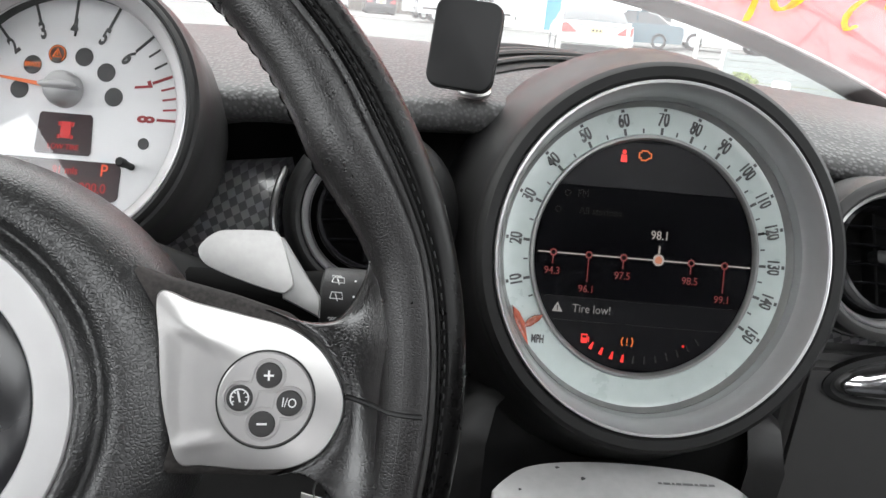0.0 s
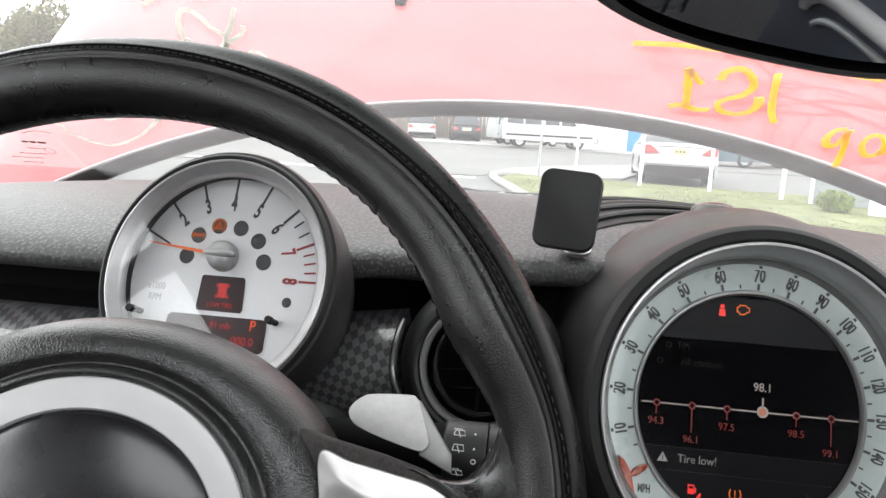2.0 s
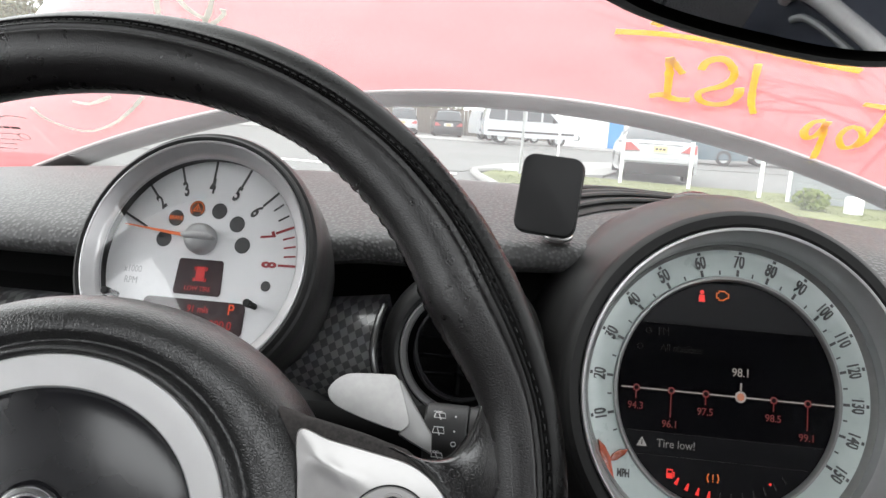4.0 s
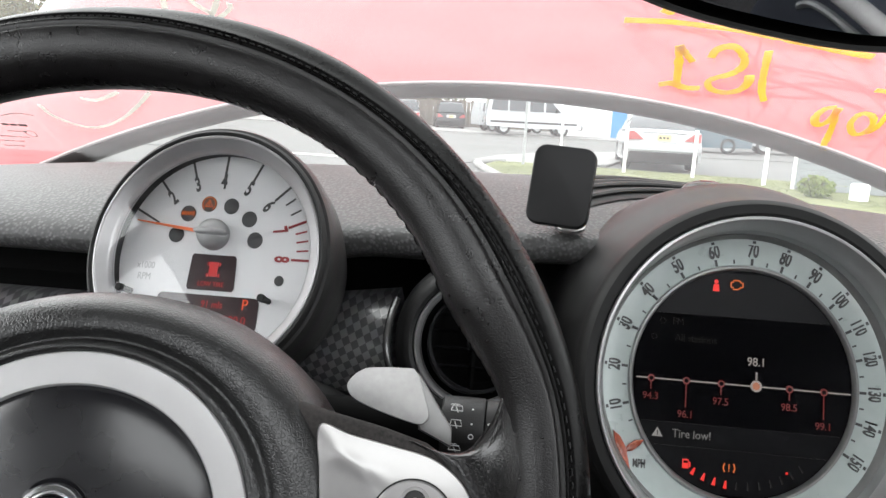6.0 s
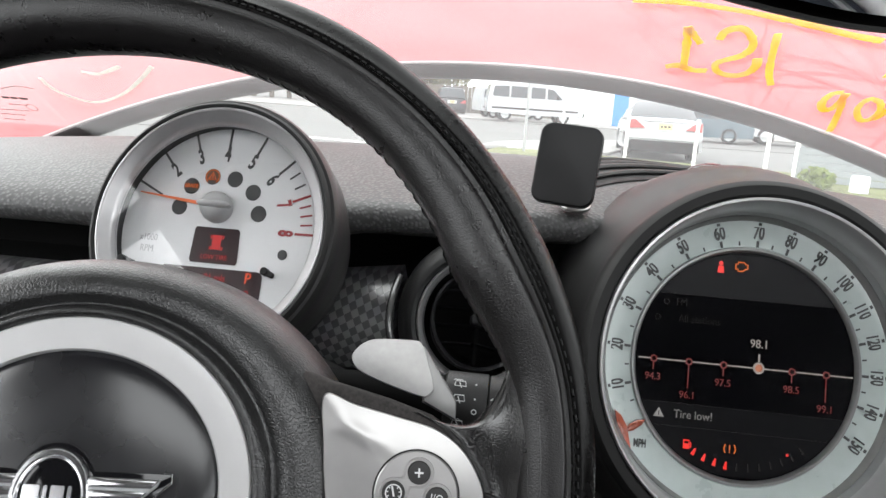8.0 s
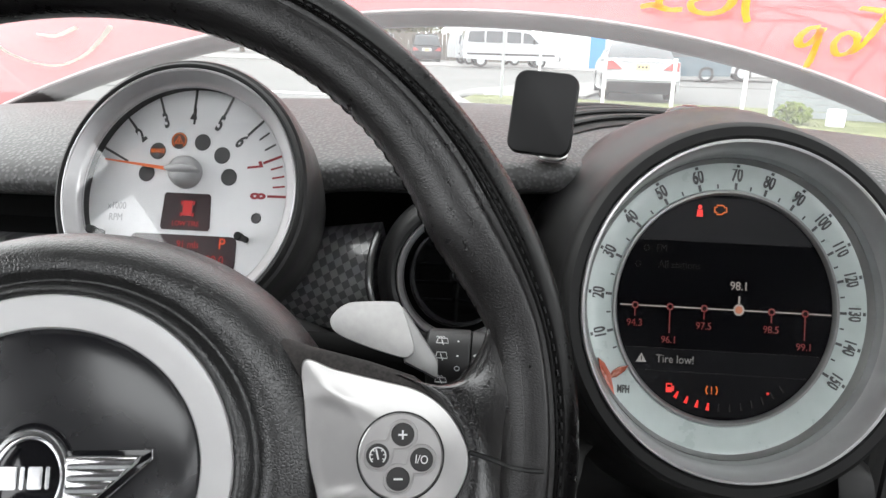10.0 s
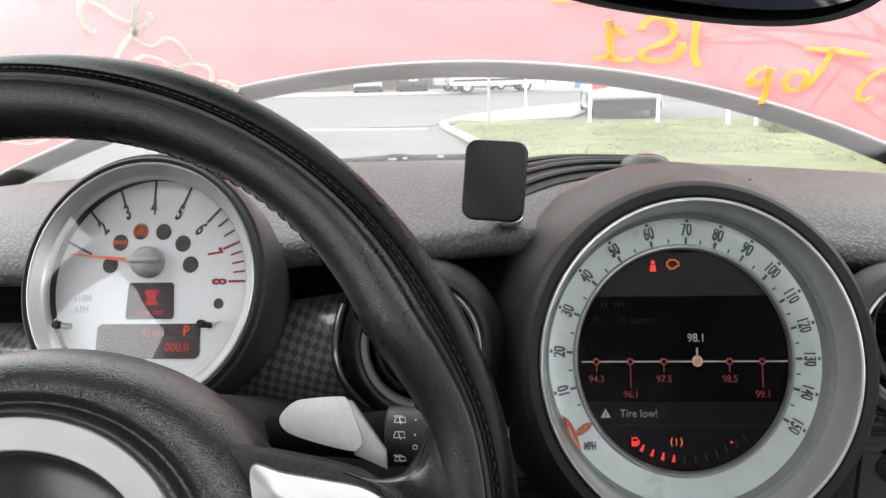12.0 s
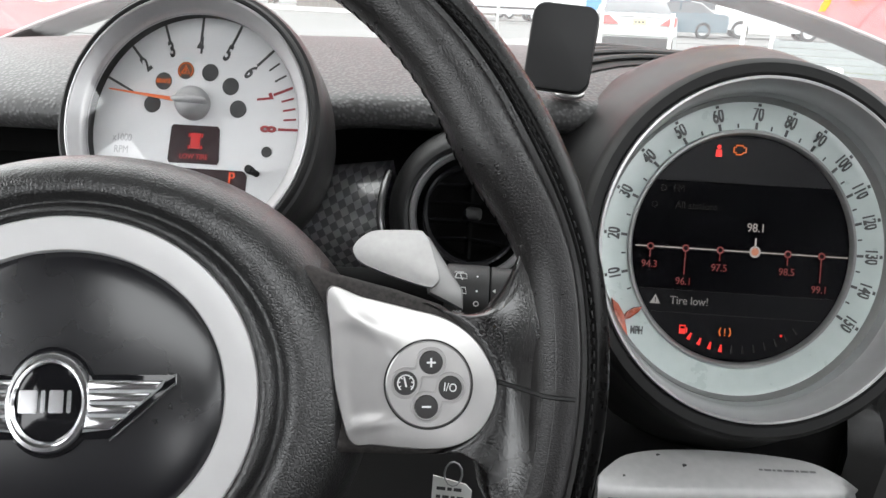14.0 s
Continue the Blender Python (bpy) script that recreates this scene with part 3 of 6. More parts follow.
part("sensor_window", lathe([(0.0065, 0.004, 0.0117), (0.006, 0.0035, 0.0128), (0.002, 0.001, 0.0131)], 24, cap=(False, True)), mat("dull_red_lens", (0.10, 0.02, 0.02), 0.3), sensor, "dull red window")

# phone holder pad stuck on the dash
holder = thing("phone_holder", tilted((0.0622, 0.4435, 1.1818), 12, -8), "black magnetic phone holder pad stuck on the dashboard", "phone holder")
roll = Matrix.Rotation(radians(-3.5), 4, "Z")
part("pad", prism(rounded(0.0385, 0.0500, 0.0075), -0.0035, 0.0015, 0.0012, 3), vary(mat("rubber_pad", (0.007, 0.007, 0.0074), 0.42, spec=0.32), 60, 0.3, 0.08), holder, "black rubber face", roll)
part("backing", prism(rounded(0.0395, 0.0510, 0.008), -0.0062, -0.0032, 0.0006), PLASTIC, holder, "", roll)
part("socket", lathe([(0.011, -0.006), (0.0105, -0.013), (0.008, -0.017), (0.0075, -0.022)], 32, cap=(True, True)), PLASTIC, holder)
HOLD = holder.matrix_basis.inverted()
part("stem", tube([HOLD @ Vector(p) for p in ((0.0632, 0.4600, 1.1800), (0.0650, 0.4650, 1.1720), (0.0660, 0.4660, 1.1620), (0.0665, 0.4650, 1.1575))], 0.0055, 12), PLASTIC, holder)
part("foot", lathe([(0.0100, -0.001), (0.0100, 0.0008), (0.0088, 0.0016), (0.006, 0.0026)], 40, cap=(True, True)), SILVER, holder, "silver stick-on foot", HOLD @ Matrix.Translation((0.0710, 0.4595, 1.1548)) @ Matrix.Rotation(radians(18), 4, "X"))

# ---------------------------------------------------------------- steering column
column = thing("steering_column", tilted((-0.115, 0.25, 1.075), 26.8), "black plastic steering column shroud behind the wheel", "steering column")
part("shroud", prism(rounded(0.13, 0.10, 0.03), -0.16, -0.02, 0.012, 3), RUBBER, column)

stalk = thing("wiper_stalk", Matrix.Translation((0.0155, 0.320, 1.0725)) @ Matrix.Rotation(radians(90), 4, "Y") @ Matrix.Rotation(radians(90), 4, "Z"), "black wiper stalk with white wiper symbols behind the wheel", "stalk")
part("shaft", lathe([(0.0095, -0.07), (0.0105, -0.03), (0.0125, -0.010), (0.0134, -0.0085)], 40, cap=(True, True)), GAP_BLACK, stalk)
part("collar", lathe([(0.0138, -0.0085), (0.0146, -0.0076), (0.0146, 0.0115), (0.0141, 0.0122)], 48, cap=(True, True)), SOFT_PLASTIC, stalk, "charcoal collar with symbols")
part("grip", lathe([(0.0132, 0.0124), (0.0143, 0.0132), (0.0140, 0.030), (0.0095, 0.045), (0.004, 0.052)], 48, cap=(True, True)), SOFT_PLASTIC, stalk)


def on_collar(name, bm, turn, along):
    """Bend a flat mark onto the stalk's collar."""
    for v in bm.verts:
        a = radians(turn) - v.co.y / 0.0147
        r = 0.0147 + v.co.z
        v.co = Vector((r * math.cos(a), r * math.sin(a), along + v.co.x))
    return part(name, bm, ICON, stalk, "white printed symbol")


FRONT = 162  # the collar's side that faces the driver
def window_mark():
    return merge(tube([(-0.0028, -0.0014, 0), (-0.0022, 0.0014, 0), (0.0022, 0.0014, 0), (0.0028, -0.0014, 0), (-0.0028, -0.0014, 0)], 0.00022, 5), tube([(0.0006, -0.0024, 0), (-0.0006, 0.0008, 0)], 0.00022, 5))


def spray_mark():
    return merge(window_mark(), *(tube([(-0.0032 + 0.0014 * k, 0.0018, 0), (-0.0026 + 0.0014 * k, 0.0026, 0), (-0.0018 + 0.0014 * k, 0.0020, 0)], 0.00018, 5) for k in range(3)))


on_collar("symbol", spray_mark(), FRONT - 42, -0.001)
on_collar("symbol", window_mark(), FRONT - 13, -0.001)
on_collar("symbol", spray_mark(), FRONT + 36, -0.001)
on_collar("symbol", tube([(0.0011 * math.cos(a * 0.5236), 0.0011 * math.sin(a * 0.5236), 0) for a in range(13)], 0.00022, 5), FRONT + 10, 0.0065)
for turn in (-42, -13, 36):
    on_collar("symbol", lathe([(0.0005, 0.0), (0.0004, 0.0002)], 10, cap=(True, True)), FRONT + turn, 0.0065)
on_collar("symbol", prism([(-0.0008, 0), (0.0007, 0.0009), (0.0007, -0.0009)], 0, 0.0002), FRONT - 15, 0.0145)

# ---------------------------------------------------------------- navigation drive below the speedometer
drive = thing("navigation_drive", Matrix.Identity(4), "silver disc drive slab with a slot under the speedometer", "disc drive")
BACK = [(0.0975, 0.3465), (0.1040, 0.3560), (0.1170, 0.3690), (0.1400, 0.3770), (0.1750, 0.3805), (0.2100, 0.3790), (0.2280, 0.3745), (0.2390, 0.3640), (0.2440, 0.3530)]
slab = []
for p in smooth_path([(x, y, 0) for x, y in BACK], 4):
    x, back = p.x, p.y
    e = abs((x - 0.1708) / 0.0735)
    front = min(back - 0.001, 0.3425 + 0.11 * (x - 0.110) + 0.0020 * e ** 6)
    slab.append([(x, front + 0.010, 0.9320), (x, front + 0.0020, 0.9335), (x, front, 0.9370), (x, front, 0.9460), (x, front + 0.0010, 0.9490), (x, front + 0.0035, 0.9508), (x, front + 0.4 * (back - front) + 0.002, 0.9530), (x, front + 0.8 * (back - front) + 0.001, 0.9548), (x, back + 0.001, 0.9550), (x, back + 0.004, 0.9520), (x, back + 0.006, 0.9350)])
part("case", loft(slab, True, (True, True)), CASE_SILVER, drive, "satin silver rounded case")
for x, y, r in ((0.1360, 0.3727, 0.0011), (0.1500, 0.3655, 0.0010), (0.1130, 0.3530, 0.0006)):
    part("chip", prism([(x + r * 1.5, y), (x + r * 0.3, y + r), (x - r, y + 0.4 * r), (x - 0.6 * r, y - r)], 0.9490, 0.9551 if y > 0.370 else 0.9545 if y > 0.36 else 0.9532), PRINT, drive, "dark chip in the paint")
part("slot", loft([[(x, 0.3423 + 0.11 * (x - 0.110) + dy, z) for dy, z in ((-0.0002, 0.9422), (-0.0002, 0.9445), (0.004, 0.9445), (0.004, 0.9422))] for x in (0.1035, 0.16, 0.222)], True, (True, True)), RUBBER, drive, "dark disc slot")
part("front_lower", box(0.122, 0.226, 0.3600, 0.38, 0.900, 0.9340, 0.003), CASE_SILVER, drive)
fr_b = basis((0.1934, 0.3662, 0.9545), Vector((1, 0.09, 0.0)).normalized(), Vector((0, 0.988, 0.15)).normalized(), Vector((0, -0.15, 0.988)).normalized())
bar_parent = part("maker_print", box(0, 0.002, -0.0006, 0.0006, 0.0, 0.0002), FINE_PRINT, drive, "", fr_b)
bars("print_bars", FINE_PRINT, bar_parent, 0.003, 0, 0.0, (0.0040, 0.0016, 0.0030, 0.0060, 0.0020, 0.0045, 0.0035), 0.0014, 0.0009)

stack = thing("centre_stack", Matrix.Identity(4), "black plastic centre stack below the speedometer", "centre console")
part("body", box(0.075, 0.285, 0.405, 0.47, 0.62, 1.0, 0.012, 3), PLASTIC, stack)
side = [[(0.228, 0.372, 0.880), (0.246, 0.366, 0.880), (0.252, 0.385, 0.880), (0.250, 0.42, 0.88)], [(0.229, 0.368, 0.960), (0.2475, 0.361, 0.962), (0.253, 0.38, 0.960), (0.251, 0.42, 0.96)], [(0.225, 0.372, 0.985), (0.243, 0.367, 0.984), (0.249, 0.385, 0.983), (0.248, 0.42, 0.98)], [(0.215, 0.385, 0.990), (0.233, 0.383, 0.990), (0.239, 0.395, 0.988), (0.239, 0.42, 0.985)]]
part("side_cheek", loft([[(x + 0.020, y + 0.012, z) for x, y, z in r] for r in side], True, (True, True)), SOFT_PLASTIC, stack, "dark grey curved cheek", angle=60)
cheek2 = loft([[(2 * 0.1675 - x - 0.012, y + 0.012, z) for x, y, z in r][::-1] for r in side], True, (True, True))
part("side_cheek", cheek2, SOFT_PLASTIC, stack, "dark grey curved cheek", angle=60)

# key tag hanging from the ignition
tag = thing("key_tag", basis((0.0163, 0.270, 0.9875), Vector((1, 0, -0.03)).normalized(), Vector((0.03, 0.1, 1)).normalized(), Vector((0, -1, 0.1)).normalized()), "white paper key tag with scribbled handwriting", "key tag")
part("card", prism([(-0.009, -0.018), (0.009, -0.018), (0.009, 0.0105), (0.006, 0.0135), (-0.009, 0.0165)], -0.0004, 0.0004), PAPER, tag)
part("eyelet", lathe([(0.0012, 0.0003), (0.0012, 0.0006)], 16, centre=(0.0005, -0.0022), cap=(True, True)), PRINT, tag, "dark punched hole")
for row, widths in enumerate(((0.004, 0.002, 0.0035), (0.002, 0.003, 0.0018, 0.003), (0.0045, 0.0022))):
    bars("handwriting", PRINT, tag, -0.007, 0.0105 - 0.0042 * row, 0.00042, widths, 0.0016, 0.0009)
part("tag_ring", tube([(0.004 * math.cos(a * 0.5236), 0.018 + 0.006 * math.sin(a * 0.5236), 0) for a in range(13)], 0.0005, 6), STEEL, tag, "thin wire ring")


# ---------------------------------------------------------------- central speedometer
SX = 0.94
speedo = thing("speedometer", tilted((0.1758, 0.4136, 1.0736), 18.0, 0, SX), "large round central speedometer with a silver bezel and a dark display", "speedometer")
part("housing", lathe([(0.0948, 0.0350), (0.0966, 0.0372), (0.1016, 0.0373), (0.1046, 0.0345), (0.1056, 0.0300), (0.1060, 0.020)], 128), RUBBER, speedo, "black rounded outer rim")
part("cowl", lathe([(0.1060, 0.020), (0.1078, 0.012), (0.1150, -0.002), (0.1215, -0.012), (0.1275, -0.026), (0.1322, -0.055), (0.1345, -0.087), (0.1350, -0.125), (0.1350, -0.150)], 128), COWL_SKIN, speedo, "dark grey flared cowl")
part("bezel", lathe([(0.0954, 0.0345), (0.0942, 0.0378), (0.0930, 0.0380), (0.0924, 0.0368), (0.0908, 0.0240), (0.0902, 0.0160), (0.0899, 0.0156)], 128), BEZEL, speedo, "satin silver funnel bezel")
# Lower funnel split off in darker grey to paint its shade gradient.
part("inner_wall", lathe([(0.0900, 0.0158), (0.0897, 0.0148), (0.0893, 0.0110), (0.0890, 0.0080)], 128), WALL_GREY, speedo, "inner wall greyed for the funnel's shade")
part("edge_ring", lathe([(0.0945, 0.0370), (0.0943, 0.0384), (0.0937, 0.0385), (0.0934, 0.0374)], 128), BEZEL, speedo, "thin bright edge")
part("step_ring", lathe([(0.0892, 0.0082), (0.0888, 0.0085), (0.0872, 0.0060), (0.0863, 0.0026)], 128), BEZEL_DARK, speedo, "inner silver step")
part("face_ring", lathe([(0.0866, 0.0034), (0.0840, 0.0026), (0.0760, 0.0016), (0.0712, 0.0014), (0.0704, 0.0020)], 128), FACE_GREEN, speedo, "pale grey-green number ring")
part("display_rim", lathe([(0.0706, 0.0018), (0.0700, 0.0036), (0.0686, 0.0038), (0.0676, 0.0024), (0.0672, -0.0006)], 128), BEZEL_DARK, speedo, "thin grey metal display rim")
screen = part("display", lathe([(0.0676, 0.0), (0.03, 0.0), (0.001, 0.0)], 96, cap=(False, True)), SCREEN, speedo, "dark round display")


def chord(y0, y1, r=0.0666, n=28):
    """The part of the display's disc between two heights."""
    right = [(math.sqrt(max(r * r - y * y, 0)), y) for y in (y0 + (y1 - y0) * i / n for i in range(n + 1))]
    return right + [(-x, y) for x, y in right[::-1]]


# Faintly glowing grey field draws the reflection across the display's top.
part("reflection_field", prism(chord(0.0388, 0.0655), 0.0, 0.0002), SCREEN_GREY, screen, "grey field drawn for a reflection")
part("message_field", prism(chord(-0.0395, -0.0265), 0.0, 0.0002), SCREEN_BAND, screen, "dim message band")
part("footer_field", prism(chord(-0.0655, -0.0400), 0.0, 0.0002), SCREEN_BAND, screen, "dim footer")
for y in (-0.0262, -0.0398):
    part("divider", prism([(-math.sqrt(0.066 ** 2 - y * y), y - 0.00015), (math.sqrt(0.066 ** 2 - y * y), y - 0.00015), (math.sqrt(0.066 ** 2 - y * y), y + 0.00015), (-math.sqrt(0.066 ** 2 - y * y), y + 0.00015)], 0.0002, 0.0004), GLOW_FAINT, screen)

Z = 0.0006
part("tuner_line", box(-0.0650, 0.0665, -0.0016, -0.0008, 0.0003, Z), GLOW_WHITE, screen, "white tuner line")
for x, drop, text in ((-0.0555, 0.0045, "94.3"), (-0.0335, 0.0138, "96.1"), (-0.0120, 0.0045, "97.5"), (0.0298, 0.0045, "98.5"), (0.0505, 0.0138, "99.1")):
    dot = part("station_dot", lathe([(0.0022, 0.0003), (0.0022, Z + 0.0001), (0.0013, Z + 0.0001), (0.0013, 0.0003)], 24, centre=(x, -0.0012)), GLOW_DIM_RED, screen, "red ring")
    part("dot_core", lathe([(0.0013, 0.0004), (0.0013, Z + 0.0001)], 16, centre=(x, -0.0012), cap=(True, True)), SCREEN, dot)
    part("dot_stem", box(x - 0.0003, x + 0.0003, -0.0012 - drop - 0.002, -0.0034, 0.0003, Z), GLOW_DIM_RED, screen)
    writing("frequency", text, 0.0060, GLOW_DIM_RED, screen, x, -0.0012 - drop - 0.0062, Z, 0, 0.98)
part("tuned_dot", lathe([(0.0034, 0.0003), (0.0034, Z + 0.0001), (0.0024, Z + 0.0001), (0.0024, 0.0003)], 28, centre=(0.0095, -0.0010)), GLOW_WHITE, screen, "white ring")
part("tuned_core", lathe([(0.0023, 0.0003), (0.0022, Z + 0.0002)], 24, centre=(0.0095, -0.0010), cap=(True, True)), mat("dull_orange_glow", (0.1, 0.03, 0.01), 0.4, emit=(1.0, 0.36, 0.20), strength=0.40), screen, "orange centre")
part("tuned_stem", box(0.0090, 0.0100, 0.0026, 0.0072, 0.0003, Z), GLOW_WHITE, screen)
writing("frequency", "98.1", 0.0071, GLOW_WHITE, screen, 0.0092, 0.0130, Z, 0, 0.95, label="white digits")
writing("source", "FM", 0.0062, GLOW_FAINT, screen, -0.0400, 0.0338, Z, 0, 0.95)
writing("list_title", "All stations", 0.0062, GLOW_FAINT, screen, -0.0285, 0.0240, Z, 0, 0.95)
for x, y in ((-0.0495, 0.0338), (-0.0545, 0.0240)):
    part("list_dot", lathe([(0.0020, 0.0003), (0.0020, Z), (0.0013, Z), (0.0013, 0.0003)], 20, centre=(x, y)), GLOW_FAINT, screen)
writing("warning_text", "Tire low!", 0.0068, mat("message_glow", (0.05, 0.05, 0.05), 0.4, emit=(1.0, 0.93, 0.88), strength=0.14), screen, -0.0290, -0.0328, Z, 0, 0.95)
warn = part("warning_triangle", prism([(-0.0535, -0.0352), (-0.0470, -0.0352), (-0.05025, -0.0297)], 0.0003, Z), mat("triangle_glow", (0.05, 0.05, 0.05), 0.4, emit=(1.0, 0.93, 0.88), strength=0.25), screen, "white warning triangle")
part("mark", box(-0.0505, -0.0500, -0.0344, -0.0315, Z, Z + 0.0002), SCREEN, warn)

# telltales in the display
belt = merge(lathe([(0.0013, 0.0003), (0.0013, Z)], 16, centre=(-0.0172, 0.0598), cap=(True, True)), prism([(-0.0192, 0.0540), (-0.0152, 0.0540), (-0.0156, 0.0582), (-0.0188, 0.0582)], 0.0003, Z))
part("belt_telltale", belt, GLOW_RED, screen, "lit red seat-belt symbol")
eng = [(-0.0080, 0.0570), (-0.0066, 0.0570), (-0.0066, 0.0558), (-0.0036, 0.0558), (-0.0018, 0.0572), (-0.0006, 0.0572), (-0.0006, 0.0600), (-0.0018, 0.0600), (-0.0028, 0.0612), (-0.0066, 0.0612), (-0.0066, 0.0600), (-0.0080, 0.0600)]
part("engine_telltale", tube([(x, y, 0.0005) for x, y in eng + eng[:1]], 0.00045, 6, 0.6), GLOW_ORANGE, screen, "lit orange engine symbol")
pump = merge(box(-0.0340, -0.0302, -0.0523, -0.0470, 0.0003, Z), box(-0.0298, -0.0290, -0.0515, -0.0485, 0.0003, Z))
part("fuel_symbol", pump, GLOW_RED, screen, "lit red fuel pump symbol")
part("fuel_gap", box(-0.0334, -0.0308, -0.0492, -0.0478, Z, Z + 0.0002), SCREEN, screen)
tyre_path = [(-0.0082, -0.0522), (-0.0090, -0.0498), (-0.0082, -0.0472)]
part("tyre_telltale", merge(tube([(p.x, p.y, 0.0005) for p in smooth_path([(a, b, 0) for a, b in tyre_path], 5)], 0.0004, 6), tube([(-0.0110 - p.x, p.y, 0.0005) for p in smooth_path([(a, b, 0) for a, b in tyre_path], 5)], 0.0004, 6), box(-0.0058, -0.0052, -0.0506, -0.0476, 0.0003, Z), box(-0.0058, -0.0052, -0.0520, -0.0512, 0.0003, Z)), GLOW_ORANGE, screen, "lit orange tyre pressure symbol")
for k in range(11):
    a = radians(-117 + 6.6 * k)
    lit = k < 4
    x, y = 0.0600 * math.cos(a), 0.0600 * math.sin(a)
    w = 0.0011 if lit else 0.0006
    blk = prism([(-w, -0.0022), (w, -0.0022), (w * 0.4, 0.0022), (-w * 0.4, 0.0022)], 0.0, 0.0004)
    part("fuel_segment", blk, GLOW_RED if lit else GLOW_TICK, screen, "lit red" if lit else "unlit", Matrix.Translation((x, y, 0.0003)) @ Matrix.Rotation(a + math.pi / 2, 4, "Z"))
part("fuel_full_dot", lathe([(0.0008, 0.0003), (0.0008, Z)], 14, centre=(0.0293, -0.0497), cap=(True, True)), GLOW_RED, screen, "small red dot")

ANGLES = {10: 193.6, 20: 176.2, 30: 157.5, 40: 139.7, 50: 122.2, 60: 104.4, 70: 86.7, 80: 71.9, 90: 57.3, 100: 42.8, 110: 28.9, 120: 15.1, 130: 0.3, 140: -14.2, 150: -29.8}
face = [c for c in speedo.children if c.name.startswith("face_ring")][0]


def radial(name, bm, r, deg, parent, material, z=0.0018):
    a = radians(deg)
    return part(name, bm, material, parent, "", Matrix.Translation((r * math.cos(a), r * math.sin(a), z)) @ Matrix.Rotation(a - math.pi / 2, 4, "Z"))


marks = sorted(ANGLES)
for k, v in enumerate(marks):
    deg = ANGLES[v]
    a = radians(deg)
    writing("number", str(v), 0.0114, PRINT, face, 0.0797 * math.cos(a), 0.0797 * math.sin(a), 0.0024, deg - 90, 0.60 if v < 100 else 0.54, bold=0.00040)
    radial("tick", box(-0.00080, 0.00080, -0.0018, 0.0022, 0, 0.0003), 0.0728, deg, face, PRINT)
    radial("tick_dot", box(-0.0010, 0.0010, -0.0009, 0.0009, 0, 0.0003), 0.0852, deg, face, PRINT, 0.0029)
    if k:
        radial("tick", box(-0.00048, 0.00048, -0.0013, 0.0013, 0, 0.0003), 0.0728, (deg + ANGLES[marks[k - 1]]) / 2, face, PRINT)
radial("tick", box(-0.00048, 0.00048, -0.0013, 0.0013, 0, 0.0003), 0.0728, 202, face, PRINT)
writing("unit", "MPH", 0.0066, PRINT, face, -0.0612, -0.0520, 0.0026, 0, 0.60, bold=0.00022)
pointer = part("pointer", merge(prism([(0.0005, 0.0), (0.0035, 0.0050), (0.0075, 0.0076), (0.0130, 0.0086), (0.0108, 0.0050), (0.0058, 0.0012)], 0, 0.0022, 0.0006), prism([(-0.0065, 0.0125), (-0.0022, 0.0095), (0.0020, 0.0030), (0.0052, -0.0100), (-0.0010, -0.0060), (-0.0045, 0.0030)], 0, 0.0024, 0.0006)), POINTER, speedo, "amber translucent pointer", Matrix.Translation((-0.0718, -0.0460, 0.0026)))
lens = part("lens", lathe([(0.0890, 0.0100), (0.0800, 0.0112), (0.05, 0.0124), (0.001, 0.0132)], 96, cap=(False, True)), SPEEDO_LENS, speedo, "clear domed lens")
lens.visible_shadow = False

# ---------------------------------------------------------------- tachometer on the column
HUB_GREY = vary(mat("satin_grey_hub", (0.36, 0.36, 0.36), 0.5, metal=0.35), 200, 0.06, 0.04)
tach = thing("tachometer", tilted((-0.1403, 0.3852, 1.1343), 24.1, 0, SX), "round white-faced tachometer in a black pod behind the wheel", "tachometer")
CX, CY = 0.0044, -0.0015
part("lip", lathe([(0.0692, 0.0145), (0.07, 0.018), (0.0715, 0.0185), (0.0729, 0.0172), (0.0734, 0.0145)], 112, (CX, CY)), RUBBER, tach, "black rounded lip")
part("pod", lathe([(0.0731, 0.0148), (0.0752, 0.0142), (0.0766, 0.0108), (0.0773, 0.003), (0.0759, -0.022), (0.0702, -0.052), (0.0517, -0.077), (0.031, -0.087)], 112, (CX, CY), (False, True)), COWL_SKIN, tach, "dark grey rounded pod")
part("bezel", lathe([(0.0697, 0.015), (0.0692, 0.0172), (0.0682, 0.0174), (0.0671, 0.0162), (0.0638, 0.0136), (0.062, 0.0115), (0.0616, 0.008)], 112, (CX, CY)), BEZEL, tach, "satin silver bezel")
part("edge_ring", lathe([(0.0696, 0.0165), (0.0694, 0.0178), (0.0689, 0.0179), (0.0686, 0.017)], 112, (CX, CY)), BEZEL, tach, "thin bright edge")
part("inner_wall", lathe([(0.0617, 0.0095), (0.0622, 0.004), (0.0630, 0.0)], 112, (CX, CY)), PLASTIC, tach, "black inner wall")
dial = part("dial_face", prism(ellipse(0.0655, 0.0655, 96, CX, CY), -0.002, 0.0), FACE_WHITE, tach, "white dial")
